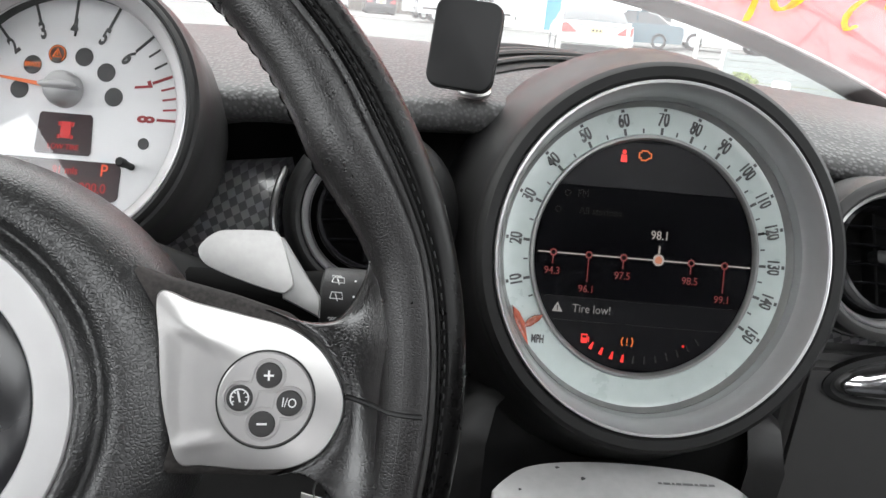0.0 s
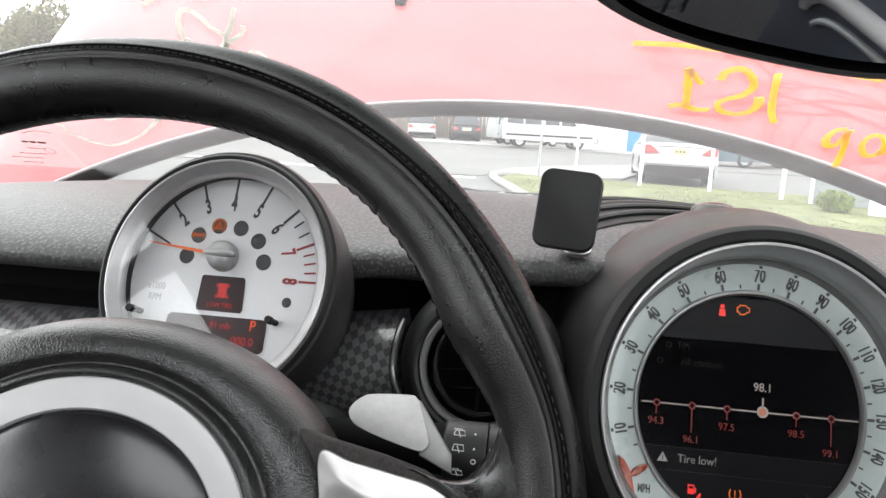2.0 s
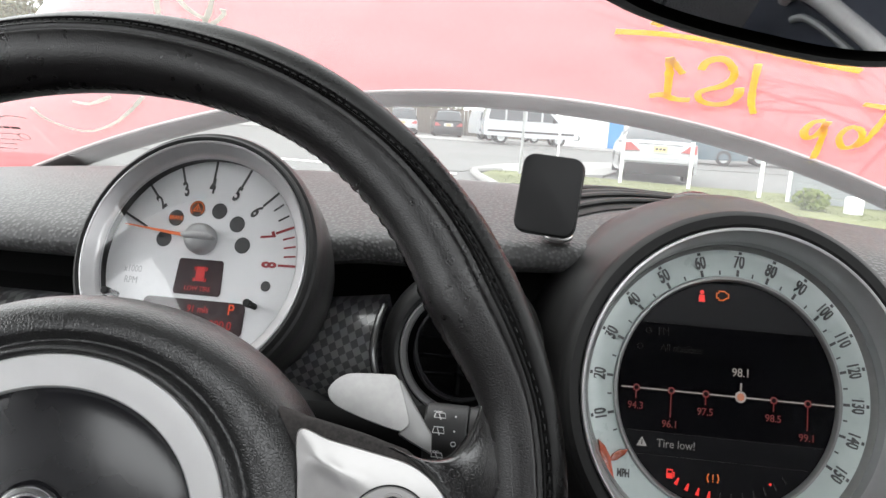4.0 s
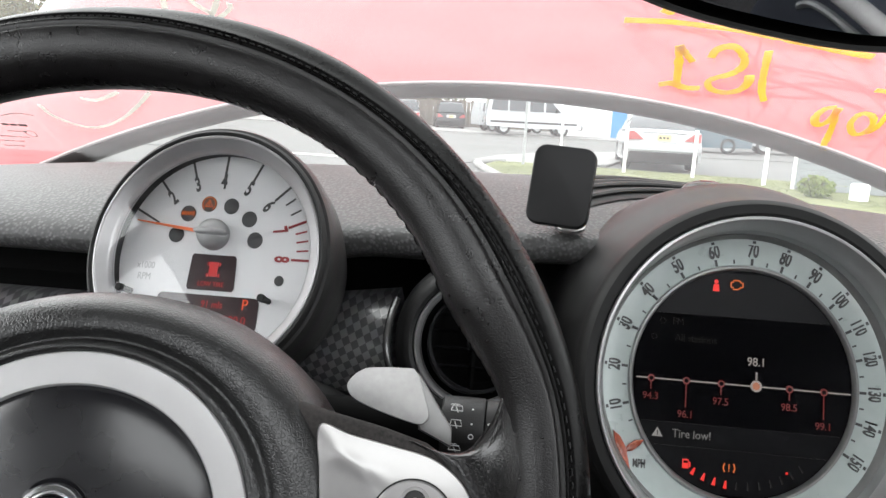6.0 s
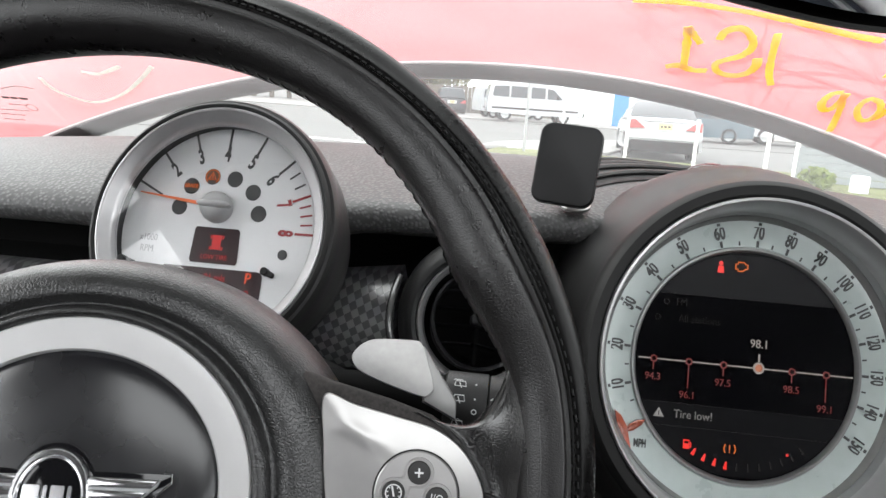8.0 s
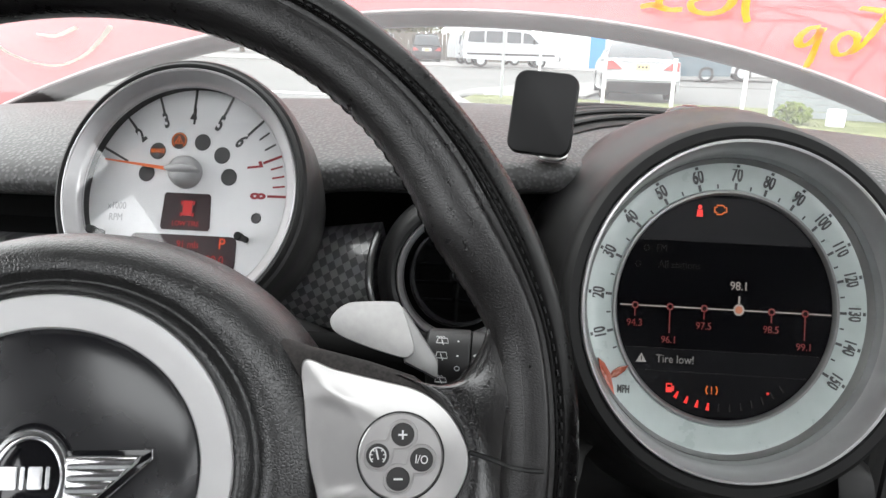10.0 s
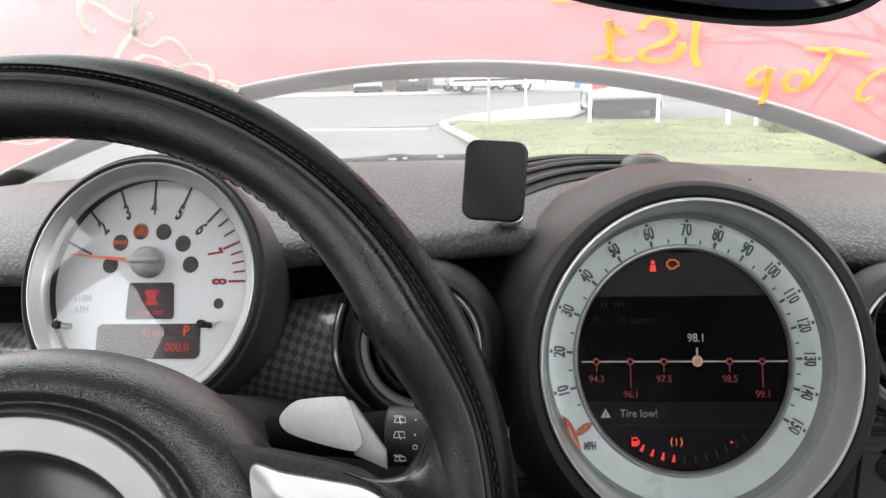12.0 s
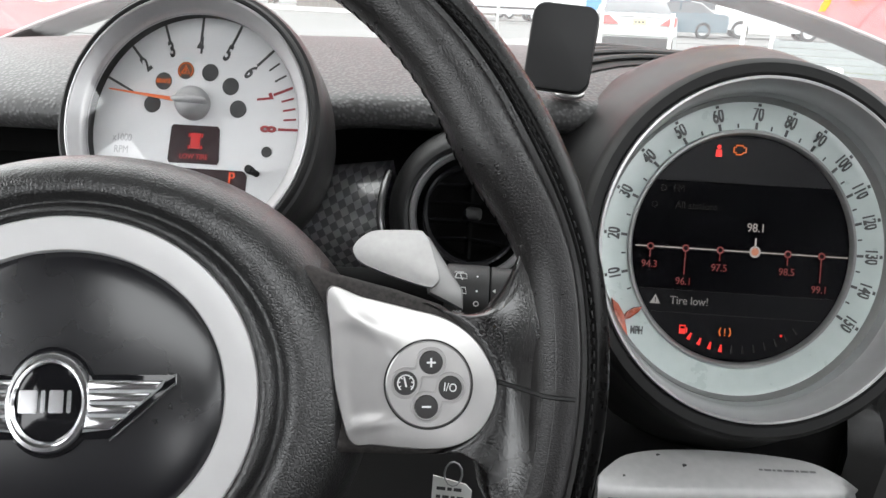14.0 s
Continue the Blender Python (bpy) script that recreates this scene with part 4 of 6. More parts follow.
for k in range(9):
    deg = 88.64 - (k - 4) * 21.96
    a = radians(deg)
    red = k >= 7
    m = PRINT_RED if red else PRINT
    if k:
        writing("number", str(k), 0.0126, m, dial, 0.0452 * math.cos(a), 0.0452 * math.sin(a), 0.0002, deg - 90, 0.60, bold=0.00042)
    r = {0: 0.056, 1: 0.055, 2: 0.0555, 3: 0.0562, 4: 0.0548, 5: 0.0558, 6: 0.0572, 7: 0.0590, 8: 0.0595}[k]
    if k:
        radial("tick", box(-0.0007, 0.0007, -0.0066 if not red else -0.008, 0.0070 if not red else 0.004, 0, 0.0003), r, deg, dial, m, 0.0)
    if 6 <= k <= 7:
        for f in ((0.33, 0.67) if k == 6 else (0.25, 0.5, 0.75)):
            radial("tick", box(-0.0005, 0.0005, -0.0046, 0.0028, 0, 0.0003), 0.0592, deg - 21.96 * f, dial, PRINT_RED if k == 7 else PRINT, 0.0)
for n_, x, y in (("brake", -0.0191, 0.0244), ("hazard", -0.0064, 0.0310), ("off", 0.0083, 0.0305), ("off", 0.0212, 0.0233), ("off", 0.0268, 0.0108), ("off", -0.0245, 0.0112)):
    lamp = part("telltale", prism(ellipse(0.0049, 0.0049, 32, x, y), 0.0, 0.0003), LAMP_OFF, dial, "dark round telltale")
    if n_ == "brake":
        writing("brake_word", "BRAKE", 0.0036, GLOW_ORANGE, lamp, x, y, 0.0005, 0, 0.82, label="lit orange word")
    if n_ == "hazard":
        part("hazard_sign", merge(tube([(x - 0.0024, y - 0.0016, 0.0005), (x + 0.0024, y - 0.0016, 0.0005), (x, y + 0.0027, 0.0005), (x - 0.0024, y - 0.0016, 0.0005)], 0.00035, 6), box(x - 0.0003, x + 0.0003, y - 0.0008, y + 0.0012, 0.0003, 0.0007), tube([(x + 0.0042 * math.cos(radians(t)), y + 0.0042 * math.sin(radians(t)), 0.0005) for t in range(-50, 231, 20)], 0.0003, 6)), GLOW_ORANGE, lamp, "lit orange warning symbol")
part("telltale", prism(ellipse(0.0030, 0.0030, 24, 0.0458, -0.0121), 0.0, 0.0003), LAMP_OFF, dial, "small dark sensor")
lcd = part("upper_window", prism([(-0.0105, 0.0004), (0.0160, 0.0004), (0.0172, -0.0010), (0.0182, -0.0190), (0.0172, -0.0208), (-0.0112, -0.0208), (-0.0122, -0.0190), (-0.0115, -0.0010)], 0.0, 0.0005), LCD_DARK, dial, "dark message window")
car_icon = merge(box(0.0008, 0.0062, -0.0125, -0.0040, 0.0005, 0.0008), box(-0.0008, 0.0004, -0.0062, -0.0042, 0.0005, 0.0008), box(0.0066, 0.0078, -0.0062, -0.0042, 0.0005, 0.0008), box(-0.0008, 0.0004, -0.0128, -0.0108, 0.0005, 0.0008), box(0.0066, 0.0078, -0.0128, -0.0108, 0.0005, 0.0008))
part("car_icon", car_icon, GLOW_LCD, lcd, "dim red car symbol")
writing("message", "LOW TIRE", 0.0040, GLOW_LCD, lcd, 0.0032, -0.0172, 0.0008, 0, 0.92, label="red words")
low = part("lower_window", prism(rounded(0.0650, 0.0200, 0.0035, 5, 0.0030, -0.0335), 0.0, 0.0005), LCD_DARK, dial, "dark trip window")
writing("gear", "P", 0.0088, mat("gear_glow", (0.1, 0.02, 0.005), 0.4, emit=(1.0, 0.11, 0.04), strength=1.0), low, 0.0268, -0.0280, 0.0008, 0, 0.95, label="orange letter")
writing("range", "91 mls", 0.0058, GLOW_LCD, low, 0.0060, -0.0290, 0.0008, 0, 0.9)
writing("trip", "000.0", 0.0070, GLOW_LCD, low, 0.0215, -0.0372, 0.0008, 0, 0.95)
writing("scale_text", "x1000", 0.0058, mat("pale_grey_print", (0.40, 0.40, 0.41), 0.6), dial, -0.0405, -0.0085, 0.0002, 0, 0.8)
writing("scale_text", "RPM", 0.0058, mat("pale_grey_print", (0.40, 0.40, 0.41), 0.6), dial, -0.0405, -0.0152, 0.0002, 0, 0.8)
part("needle", prism([(-0.0482, 0.0168), (-0.0482, 0.0174), (-0.006, 0.0138), (-0.006, 0.0116)], 0.0050, 0.0060), NEEDLE, tach, "orange needle")
part("needle_hub", lathe([(0.0096, 0.0092, 0.0), (0.0098, 0.0092, 0.0040), (0.0090, 0.0084, 0.0072), (0.0066, 0.0062, 0.0098), (0.0035, 0.0032, 0.0108), (0.001, 0.001, 0.0110)], 48, (0.0006, 0.0122), (False, True)), HUB_GREY, tach, "domed silver hub")
part("hub_bar", dome([(0.0006 + 0.0112 * math.cos(a * 0.2618) + (0.0012 if 6 < a < 18 else 0), 0.0124 + 0.0026 * math.sin(a * 0.2618)) for a in range(24)], 0.0060, 0.0104, 0.0022, 6), HUB_GREY, tach, "raised bar across the hub")
for x in (-0.0476, 0.0410):
    stem = part("reset_button", lathe([(0.0018, 0.0), (0.0018, 0.0090), (0.0023, 0.0094), (0.0023, 0.0140), (0.0018, 0.0146)], 24, cap=(False, True)), RUBBER, tach, "black reset peg", Matrix.Translation((x, -0.0245, 0.0)))
lens2 = part("lens", lathe([(0.0636, 0.0126), (0.0450, 0.0131), (0.001, 0.0137)], 96, (CX, CY), (False, True)), LENS_GLASS, tach, "clear lens")
lens2.visible_shadow = False


# ---------------------------------------------------------------- steering wheel
wheel = thing("steering_wheel", tilted((-0.1243, 0.1962, 1.0862), 26.8, 8.27), "black leather steering wheel with a silver ring, badge and button plate", "steering wheel")


# the rim sits a little dished and turned against the hub
RIM = tilted((-0.1243, 0.1962, 1.0862), 26.8, 8.27).inverted() @ tilted((-0.1430, 0.2235, 1.0789), 21.86, -0.99)
RIM_OUT = RIM.to_3x3()


def rim_frame(phi):
    rad = 0.1858 + 0.0063 * math.cos(2 * phi) + 0.0105 * math.sin(2 * phi) + 0.0052 * math.cos(3 * phi) + 0.0021 * math.sin(3 * phi)
    thick = max(0.0120, 0.0160 + 0.0140 * math.cos(phi) - 0.0031 * math.sin(phi) - 0.0040 * math.cos(2 * phi) - 0.0087 * math.sin(2 * phi))
    side = abs((phi + math.pi) % (2 * math.pi) - math.pi)
    near = min(1, max(0, (0.48 - min(side, math.pi - side)) / 0.28))
    inner, outer = rad - thick / 0.9427, rad + thick / 0.9427
    inner += max(0, min(0.1955, outer - 0.026) - inner) * near * near * (3 - 2 * near)  # slimmer where the spokes meet it
    rad, thick = (inner + outer) / 2, (outer - inner) / 2 * 0.9427
    c = Vector((0.9427 * rad * math.cos(phi), rad * math.sin(phi), 0.0015 * math.cos(2 * phi) + 0.0006 * math.sin(2 * phi)))
    out = Vector((math.cos(phi) / 0.9427, math.sin(phi), 0)).normalized()
    return c, out, thick


def rim_point(phi, psi, lift=0.0):
    """psi: degrees round the section, 0 outwards, 90 at the driver, 180 inwards."""
    c, out, r = rim_frame(phi)
    dip = 0.0
    for at, depth, wide in ((59, 0.10, 3.4), (76, 0.075, 3.0)):
        dip += depth * math.exp(-(((psi - at) / wide) ** 2))
    turn = math.degrees((phi + math.pi) % (2 * math.pi) - math.pi)
    fall = min(1, max(0, (54 - abs(psi + 8)) / 44))
    r = r * (1 - dip) + lift + 0.0045 * math.exp(-(((turn - 64) / 26) ** 2)) * fall * fall * (3 - 2 * fall)  # fuller outer side
    a = radians(psi)
    return RIM @ (c + out * (r * math.cos(a)) + Vector((0, 0, r * math.sin(a) * 0.96)))


PHI = [2 * math.pi * k / 180 for k in range(180)]


def rim_strip(psis):
    rings = [[rim_point(p, s) for s in psis] for p in PHI]
    return loft(rings + rings[:1], False)


part("rim_grip", rim_strip([70 + 2 * k for k in range(0, 7)] + [88 + 6.7 * k for k in range(0, 27)]), LEATHER, wheel, "black grained leather grip", angle=70)
part("rim_band", rim_strip([-98 + 8 * k for k in range(0, 19)] + [50 + 2 * k for k in range(0, 11)]), LEATHER_BAND, wheel, "smooth worn leather outer band", angle=70)
part("rim_seam", loft([[rim_point(p, s, 0.0006) for s in (66.2, 67.4, 68.6)] for p in PHI + PHI[:1]], False), LEATHER_BAND, wheel, "raised seam")
stitch = mesh_of(tube([(-0.0022, -0.0010, 0), (-0.0008, -0.0002, 0.0006), (0.0008, 0.0004, 0.0006), (0.0022, 0.0010, 0)], 0.00032, 6), "stitch")
stitch.materials.append(LEATHER_BAND)
for k in range(78):
    phi = radians(-14 + 2.0 * k)
    if -14 < math.degrees(phi) < 16:
        continue
    p = rim_point(phi, 172, -0.0002)
    q = rim_point(phi + 0.01, 172, -0.0002)
    _, out, _ = rim_frame(phi)
    along = (q - p).normalized()
    part("stitch", stitch, None, wheel, "", basis(p, along, RIM_OUT @ Vector((0, 0, 1)), RIM_OUT @ -out))
sew = mesh_of(tube([(-0.0011, 0, 0), (0, 0, 0.0003), (0.0011, 0, 0)], 0.00028, 5), "seam_stitch")
sew.materials.append(PLASTIC)
rows_ = []
for k in range(150):
    phi = radians(-30 + 1.15 * k)
    p, q = rim_point(phi, 57, 0.0003), rim_point(phi + 0.01, 57, 0.0003)
    rows_.append((p, (q - p).normalized()))
for p, d in rows_:
    _, out, _ = rim_frame(0)
    up = RIM_OUT @ Vector((0, 0, 1))
    part("seam_stitch", sew, None, wheel, "", basis(p, d, up.cross(d).normalized(), up))

# airbag cover: rolled lip, wide moulded skirt
HX, HY = 0.0140, -0.0065
COVER = [(0.0628, -0.0010), (0.0636, 0.0012), (0.0650, 0.0027), (0.0667, 0.0028), (0.0684, 0.0012), (0.0698, -0.0010), (0.0712, -0.0014), (0.0730, -0.0002), (0.0755, 0.0012), (0.0785, 0.0015), (0.0822, 0.0008), (0.0860, -0.0008), (0.0900, -0.0036), (0.0940, -0.0078), (0.0975, -0.0132), (0.1000, -0.0200), (0.1008, -0.0270), (0.0970, -0.0400)]
part("airbag_cover", lathe([(p.x, 0.0588 + 0.705 * (p.x - 0.0628), p.y) for p in smooth_path([(r, z, 0) for r, z in COVER], 3)], 128, (HX, HY)), HUB_SKIN, wheel, "black moulded airbag cover", angle=60)
part("silver_ring", lathe([(0.0520, 0.0472, -0.0010), (0.0523, 0.0475, 0.0010), (0.0529, 0.0480, 0.0016), (0.0580, 0.0532, 0.0020), (0.0627, 0.0588, 0.0016), (0.0633, 0.0593, 0.0010), (0.0636, 0.0596, -0.0012)], 128, (HX, HY)), RING_SILVER, wheel, "flat silver ring")
disc = part("centre_disc", lathe([(0.0521, 0.0473, -0.0004), (0.0508, 0.0461, 0.0006), (0.0480, 0.0436, 0.0020), (0.0440, 0.0400, 0.0034), (0.037, 0.0335, 0.0050), (0.030, 0.027, 0.0060), (0.022, 0.020, 0.0067), (0.015, 0.0135, 0.0070), (0.008, 0.007, 0.0071), (0.001, 0.001, 0.00715)], 96, (HX, HY), (False, True)), DISC_BLACK, wheel, "satin black domed disc")

# winged badge, drawn as plain shapes
BX, BY = 0.0146, -0.0074
badge = part("badge", lathe([(0.0130, 0.0159, 0.0020), (0.0129, 0.0158, 0.0050), (0.0122, 0.0149, 0.0062), (0.0112, 0.0136, 0.0063), (0.0106, 0.0126, 0.0056), (0.0103, 0.0122, 0.0044)], 72, (BX, BY)), CHROME, wheel, "chrome winged badge", Matrix.Translation((0, 0, 0.0042)))
part("badge_surround", lathe([(0.0143, 0.0174, 0.0016), (0.0141, 0.0172, 0.0035), (0.0128, 0.0156, 0.0036)], 72, (BX, BY)), BADGE_BLACK, badge, "black border")
part("badge_inner_ring", lathe([(0.0107, 0.0127, 0.0050), (0.0104, 0.0124, 0.0058), (0.0100, 0.0119, 0.0052)], 64, (BX, BY)), CHROME, badge, "thin inner chrome ring")
part("badge_centre", lathe([(0.0105, 0.0124, 0.0046), (0.008, 0.0095, 0.0051), (0.001, 0.001, 0.0054)], 48, (BX, BY), (False, True)), BADGE_BLACK, badge, "black domed centre")
for x, w in ((-0.0086, 0.0056), (-0.0020, 0.0013), (0.0004, 0.0044), (0.0058, 0.0013)):
    part("badge_bar", box(BX + x, BX + x + w, BY - 0.0032, BY + 0.0038, 0.0050, 0.0060, 0.0003), CHROME, badge, "plain chrome bar")
for s in (1, -1):
    def side(pts):
        pts = [(BX + s * (x - BX), y) for x, y in pts]
        return pts if s > 0 else pts[::-1]
    part("badge_border", prism(side([(0.0240, 0.0010), (0.0522, 0.0012), (0.0524, -0.0016), (0.0330, -0.0188), (0.0240, -0.0190)]), 0.0022, 0.0037, 0.0004), BADGE_BLACK, badge, "black border")
    wing = part("badge_wing", prism(side([(0.0250, -0.0006), (0.0492, -0.0008), (0.0482, -0.0030), (0.0338, -0.0157), (0.0240, -0.0168)]), 0.0030, 0.0046, 0.0004), STEEL, badge, "grey wing bed")
    for y0, y1 in ((-0.0008, -0.0036), (-0.0044, -0.0072), (-0.0080, -0.0110), (-0.0118, -0.0156)):
        far = lambda y: 0.0488 - 0.0150 * (-y - 0.0016) / 0.0140 if y < -0.0016 else 0.0490
        part("wing_bar", prism(side([(0.0258, y0), (far(y0), y0), (far(y1), y1), (0.0258, y1)]), 0.0044, 0.0056, 0.0006), CHROME, wing, "chrome feather bar")
    part("badge_outline", tube([(BX + s * (x - BX), y, 0.0038) for x, y in ((0.0500, 0.0014), (0.0524, 0.0012), (0.0526, -0.0018), (0.0332, -0.0192))], 0.0003, 6), CHROME, badge, "thin chrome outline")

# right and left spokes
PLATE = [(0.0990, 0.0300), (0.1104, 0.0270), (0.1258, 0.0233), (0.1394, 0.0196), (0.1491, 0.0129), (0.1553, 0.0033), (0.1571, -0.0043), (0.1553, -0.0118), (0.1501, -0.0192), (0.1415, -0.0234), (0.1301, -0.0240), (0.1151, -0.0226), (0.1078, -0.0218), (0.1040, -0.0120), (0.1015, -0.0010), (0.0999, 0.0140)]
SPOKE = [(0.082, 0.0415), (0.1003, 0.0356), (0.1220, 0.0300), (0.1379, 0.0248), (0.1450, 0.0200), (0.1480, 0.0120), (0.1480, -0.0120), (0.1430, -0.0240), (0.1360, -0.0268), (0.1048, -0.0260), (0.082, -0.0300)]

EDGE = smooth_path([(0.1330, 0.0252, 0), (0.1420, 0.0210, 0), (0.1491, 0.0150, 0), (0.1556, 0.0045, 0), (0.1575, -0.0043, 0), (0.1556, -0.0125, 0), (0.1501, -0.0205, 0), (0.1420, -0.0250, 0), (0.1370, -0.0262, 0)], 5)


def thumb_phi(u):
    return radians(14.0 - 29.0 * u)


def thumb_point(u, v):
    """u from the upper to the lower web, v from the rim's inner face to the plate's edge."""
    k = u * (len(EDGE) - 1)
    i = min(int(k), len(EDGE) - 2)
    foot = EDGE[i].lerp(EDGE[i + 1], k - i) + Vector((0, 0, -0.0035))
    w = max(0.0, 1 - u / 0.42) ** 2
    start = rim_point(thumb_phi(u), 132 + 26 * w + 18 * max(0.0, 1 - (1 - u) / 0.42) ** 2)
    bend = foot.lerp(start, 0.45)
    bend = bend.lerp(Vector((0.1640, 0.0090, 0)), w)
    low = max(0.0, 1 - (1 - u) / 0.42) ** 2
    bend = bend.lerp(Vector((0.1590, -0.0190, 0)), low)
    bend.z = min(foot.z, start.z) - 0.0022
    return start * (1 - v) ** 2 + bend * (2 * v * (1 - v)) + foot * v * v


def thumb_web():
    rings = []
    for j in range(33):
        u = j / 32
        ring = [rim_point(thumb_phi(u), 112)] + [thumb_point(u, v / 12) for v in range(13)]
        ring.append(ring[-1] + Vector((-0.004, 0, -0.003)))
        rings.append(ring)

    def lip(ring, out, dz, sign):
        moved = []
        for k, p in enumerate(ring):
            a, b = ring[max(0, k - 1)], ring[min(len(ring) - 1, k + 1)]
            n = Vector((a.y - b.y, b.x - a.x, 0)) * -1
            n = n.normalized() if n.length > 1e-6 else Vector((0, 1, 0))
            n *= 1 if n.y * sign > 0 else -1
            w = min(1, k / 5, (len(ring) - 1 - k) / 9)
            w = w * w * (3 - 2 * w)
            moved.append(p + n * out * w + Vector((0, 0, dz * w)))
        return moved
    top = [lip(rings[0], 0.0030, -0.024, 1), lip(rings[0], 0.0036, -0.014, 1), lip(rings[0], 0.0036, -0.0085, 1), lip(rings[0], 0.0030, -0.0050, 1), lip(rings[0], 0.0021, -0.0024, 1), lip(rings[0], 0.0010, -0.0008, 1)]
    low = [lip(rings[-1], 0.0008, -0.0016, -1), lip(rings[-1], 0.0014, -0.006, -1), lip(rings[-1], 0.0014, -0.024, -1)]
    return loft(top + rings + low, False)


def plate_shape(x, y):
    """A shallow hollow runs in from the hub between two soft ridges that meet at the button pad."""
    f = (x - 0.1025) / 0.0235
    hi, lo = 0.0205 - 0.0095 * f, -0.0165 + 0.0035 * f
    k = min(max((hi - y) / 0.0050, 0), 1) * min(max((y - lo) / 0.0036, 0), 1)
    k = k * k * (3 - 2 * k)
    fade = min(1, max(0, (1.05 - f) / 0.55)) * min(1, max(0.25, (x - 0.1010) / 0.006))
    ridge = math.exp(-(((y - hi - 0.0012) / 0.0022) ** 2)) + 0.8 * math.exp(-(((y - lo + 0.0010) / 0.0018) ** 2))
    return fade * (0.0004 * ridge - 0.0006 * k)


def rocker(a, b, r):
    """Outline round two buttons, drawn in between them."""
    a, b = Vector((*a, 0)), Vector((*b, 0))
    ang = math.atan2(b.y - a.y, b.x - a.x)
    pts = [a + Vector((r * math.cos(ang + radians(t)), r * math.sin(ang + radians(t)), 0)) for t in range(50, 311, 20)]
    mid = (a + b) / 2
    nrm = Vector((-math.sin(ang), math.cos(ang), 0)) * r * 0.40
    pts.append(mid - nrm)
    pts += [b + Vector((r * math.cos(ang + radians(t)), r * math.sin(ang + radians(t)), 0)) for t in range(-130, 131, 20)]
    pts.append(mid + nrm)
    return pts


for s in (1, -1):
    flip = Matrix.Identity(4) if s > 0 else Matrix.Translation((2 * 0.0135, 0, 0)) @ Matrix.Diagonal((-1, 1, 1, 1))
    part("spoke", prism(SPOKE, -0.026, -0.0045, 0.004, 3), DUSTY, wheel, "dusty black spoke", flip)
    part("thumb_rest", thumb_web(), LEATHER_SHINY, wheel, "black grained leather thumb rest", flip, angle=80)
    plate = part("button_plate", dome(resample(PLATE, 8), -0.010, -0.0008, 0.0026, 30, plate_shape), SILVER, wheel, "satin silver plate", flip, angle=50)
    bx, by = 0.1333, -0.0023
    part("button_gap", lathe([(0.0150, 0.0008), (0.0150, 0.0023), (0.0143, 0.0023)], 56, (bx, by)), RUBBER, plate, "dark gap")
    part("button_pad", lathe([(0.0144, 0.0008), (0.0144, 0.0026), (0.0139, 0.0031), (0.001, 0.0034)], 56, (bx, by), (False, True)), SILVER, plate, "round silver pad")
    for a, b in (((0.1340, 0.0049), (0.1256, -0.0019)), ((0.1404, -0.0034), (0.1325, -0.0096))):
        path = smooth_path([(p.x, p.y, 0.0033) for p in rocker(a, b, 0.0048)], 2)
        part("button_rim", tube(path + path[:1], 0.00042, 6), SILVER, plate, "raised silver rim round two buttons")
    for n_, x, y in (("plus", 0.1340, 0.0049), ("mode", 0.1404, -0.0034), ("minus", 0.1325, -0.0096), ("cruise", 0.1256, -0.0019)):
        part("button", lathe([(0.0041, 0.0026), (0.0040, 0.0032), (0.0036, 0.0037), (0.001, 0.0039)], 36, (x, y), (False, True)), BUTTON_GREY, plate, "dark button")
        if n_ == "plus":
            part("symbol", merge(box(x - 0.0015, x + 0.0015, y - 0.0003, y + 0.0003, 0.0038, 0.0042), box(x - 0.0003, x + 0.0003, y - 0.0015, y + 0.0015, 0.0038, 0.00422)), ICON, plate, "white plus")
        elif n_ == "minus":
            part("symbol", box(x - 0.0015, x + 0.0015, y - 0.0003, y + 0.0003, 0.0038, 0.0042), ICON, plate, "white minus")
        elif n_ == "mode":
            writing("symbol", "I/O", 0.0040, ICON, plate, x, y, 0.0041, -6, 0.85, 0.00015, "white letters")
        else:
            ring = tube([(x + 0.0027 * math.cos(radians(t)), y + 0.0027 * math.sin(radians(t)), 0.0040) for t in range(-50, 231, 20)], 0.00022, 6)
            ticks = [tube([(x + r0 * math.cos(radians(t)), y + r0 * math.sin(radians(t)), 0.0041) for r0 in (0.0018, 0.0026)], 0.00018, 5) for t in (-30, 10, 50, 130, 170, 210)]
            part("symbol", merge(ring, tube([(x + 0.0002, y - 0.0012, 0.0041), (x - 0.0006, y + 0.0022, 0.0041)], 0.00030, 6), *ticks), ICON, plate, "white dial symbol")
    # shift paddle behind the spoke
    PADDLE = [(0.1062, 0.0455), (0.1078, 0.0488), (0.1112, 0.0516), (0.1160, 0.0530), (0.1300, 0.0532), (0.1330, 0.0520), (0.1350, 0.0480), (0.1385, 0.0360), (0.1372, 0.0326), (0.1340, 0.0318), (0.1230, 0.0350), (0.1125, 0.0390), (0.1080, 0.0418)]
    part("shift_paddle", dome(resample(PADDLE, 6), -0.0245, -0.0205, 0.0009, 8), PADDLE_GREY, wheel, "silver shift paddle", flip, angle=50)
    # Darker grey on the flank stands for its shaded side.
    part("paddle_side", prism([(0.1325, 0.0520), (0.1348, 0.0512), (0.1400, 0.0430), (0.1478, 0.0310), (0.1478, 0.0235), (0.1350, 0.0300)], -0.0330, -0.0232, 0.0015), BEZEL_DARK, wheel, "silver paddle flank, darker for shade", flip)
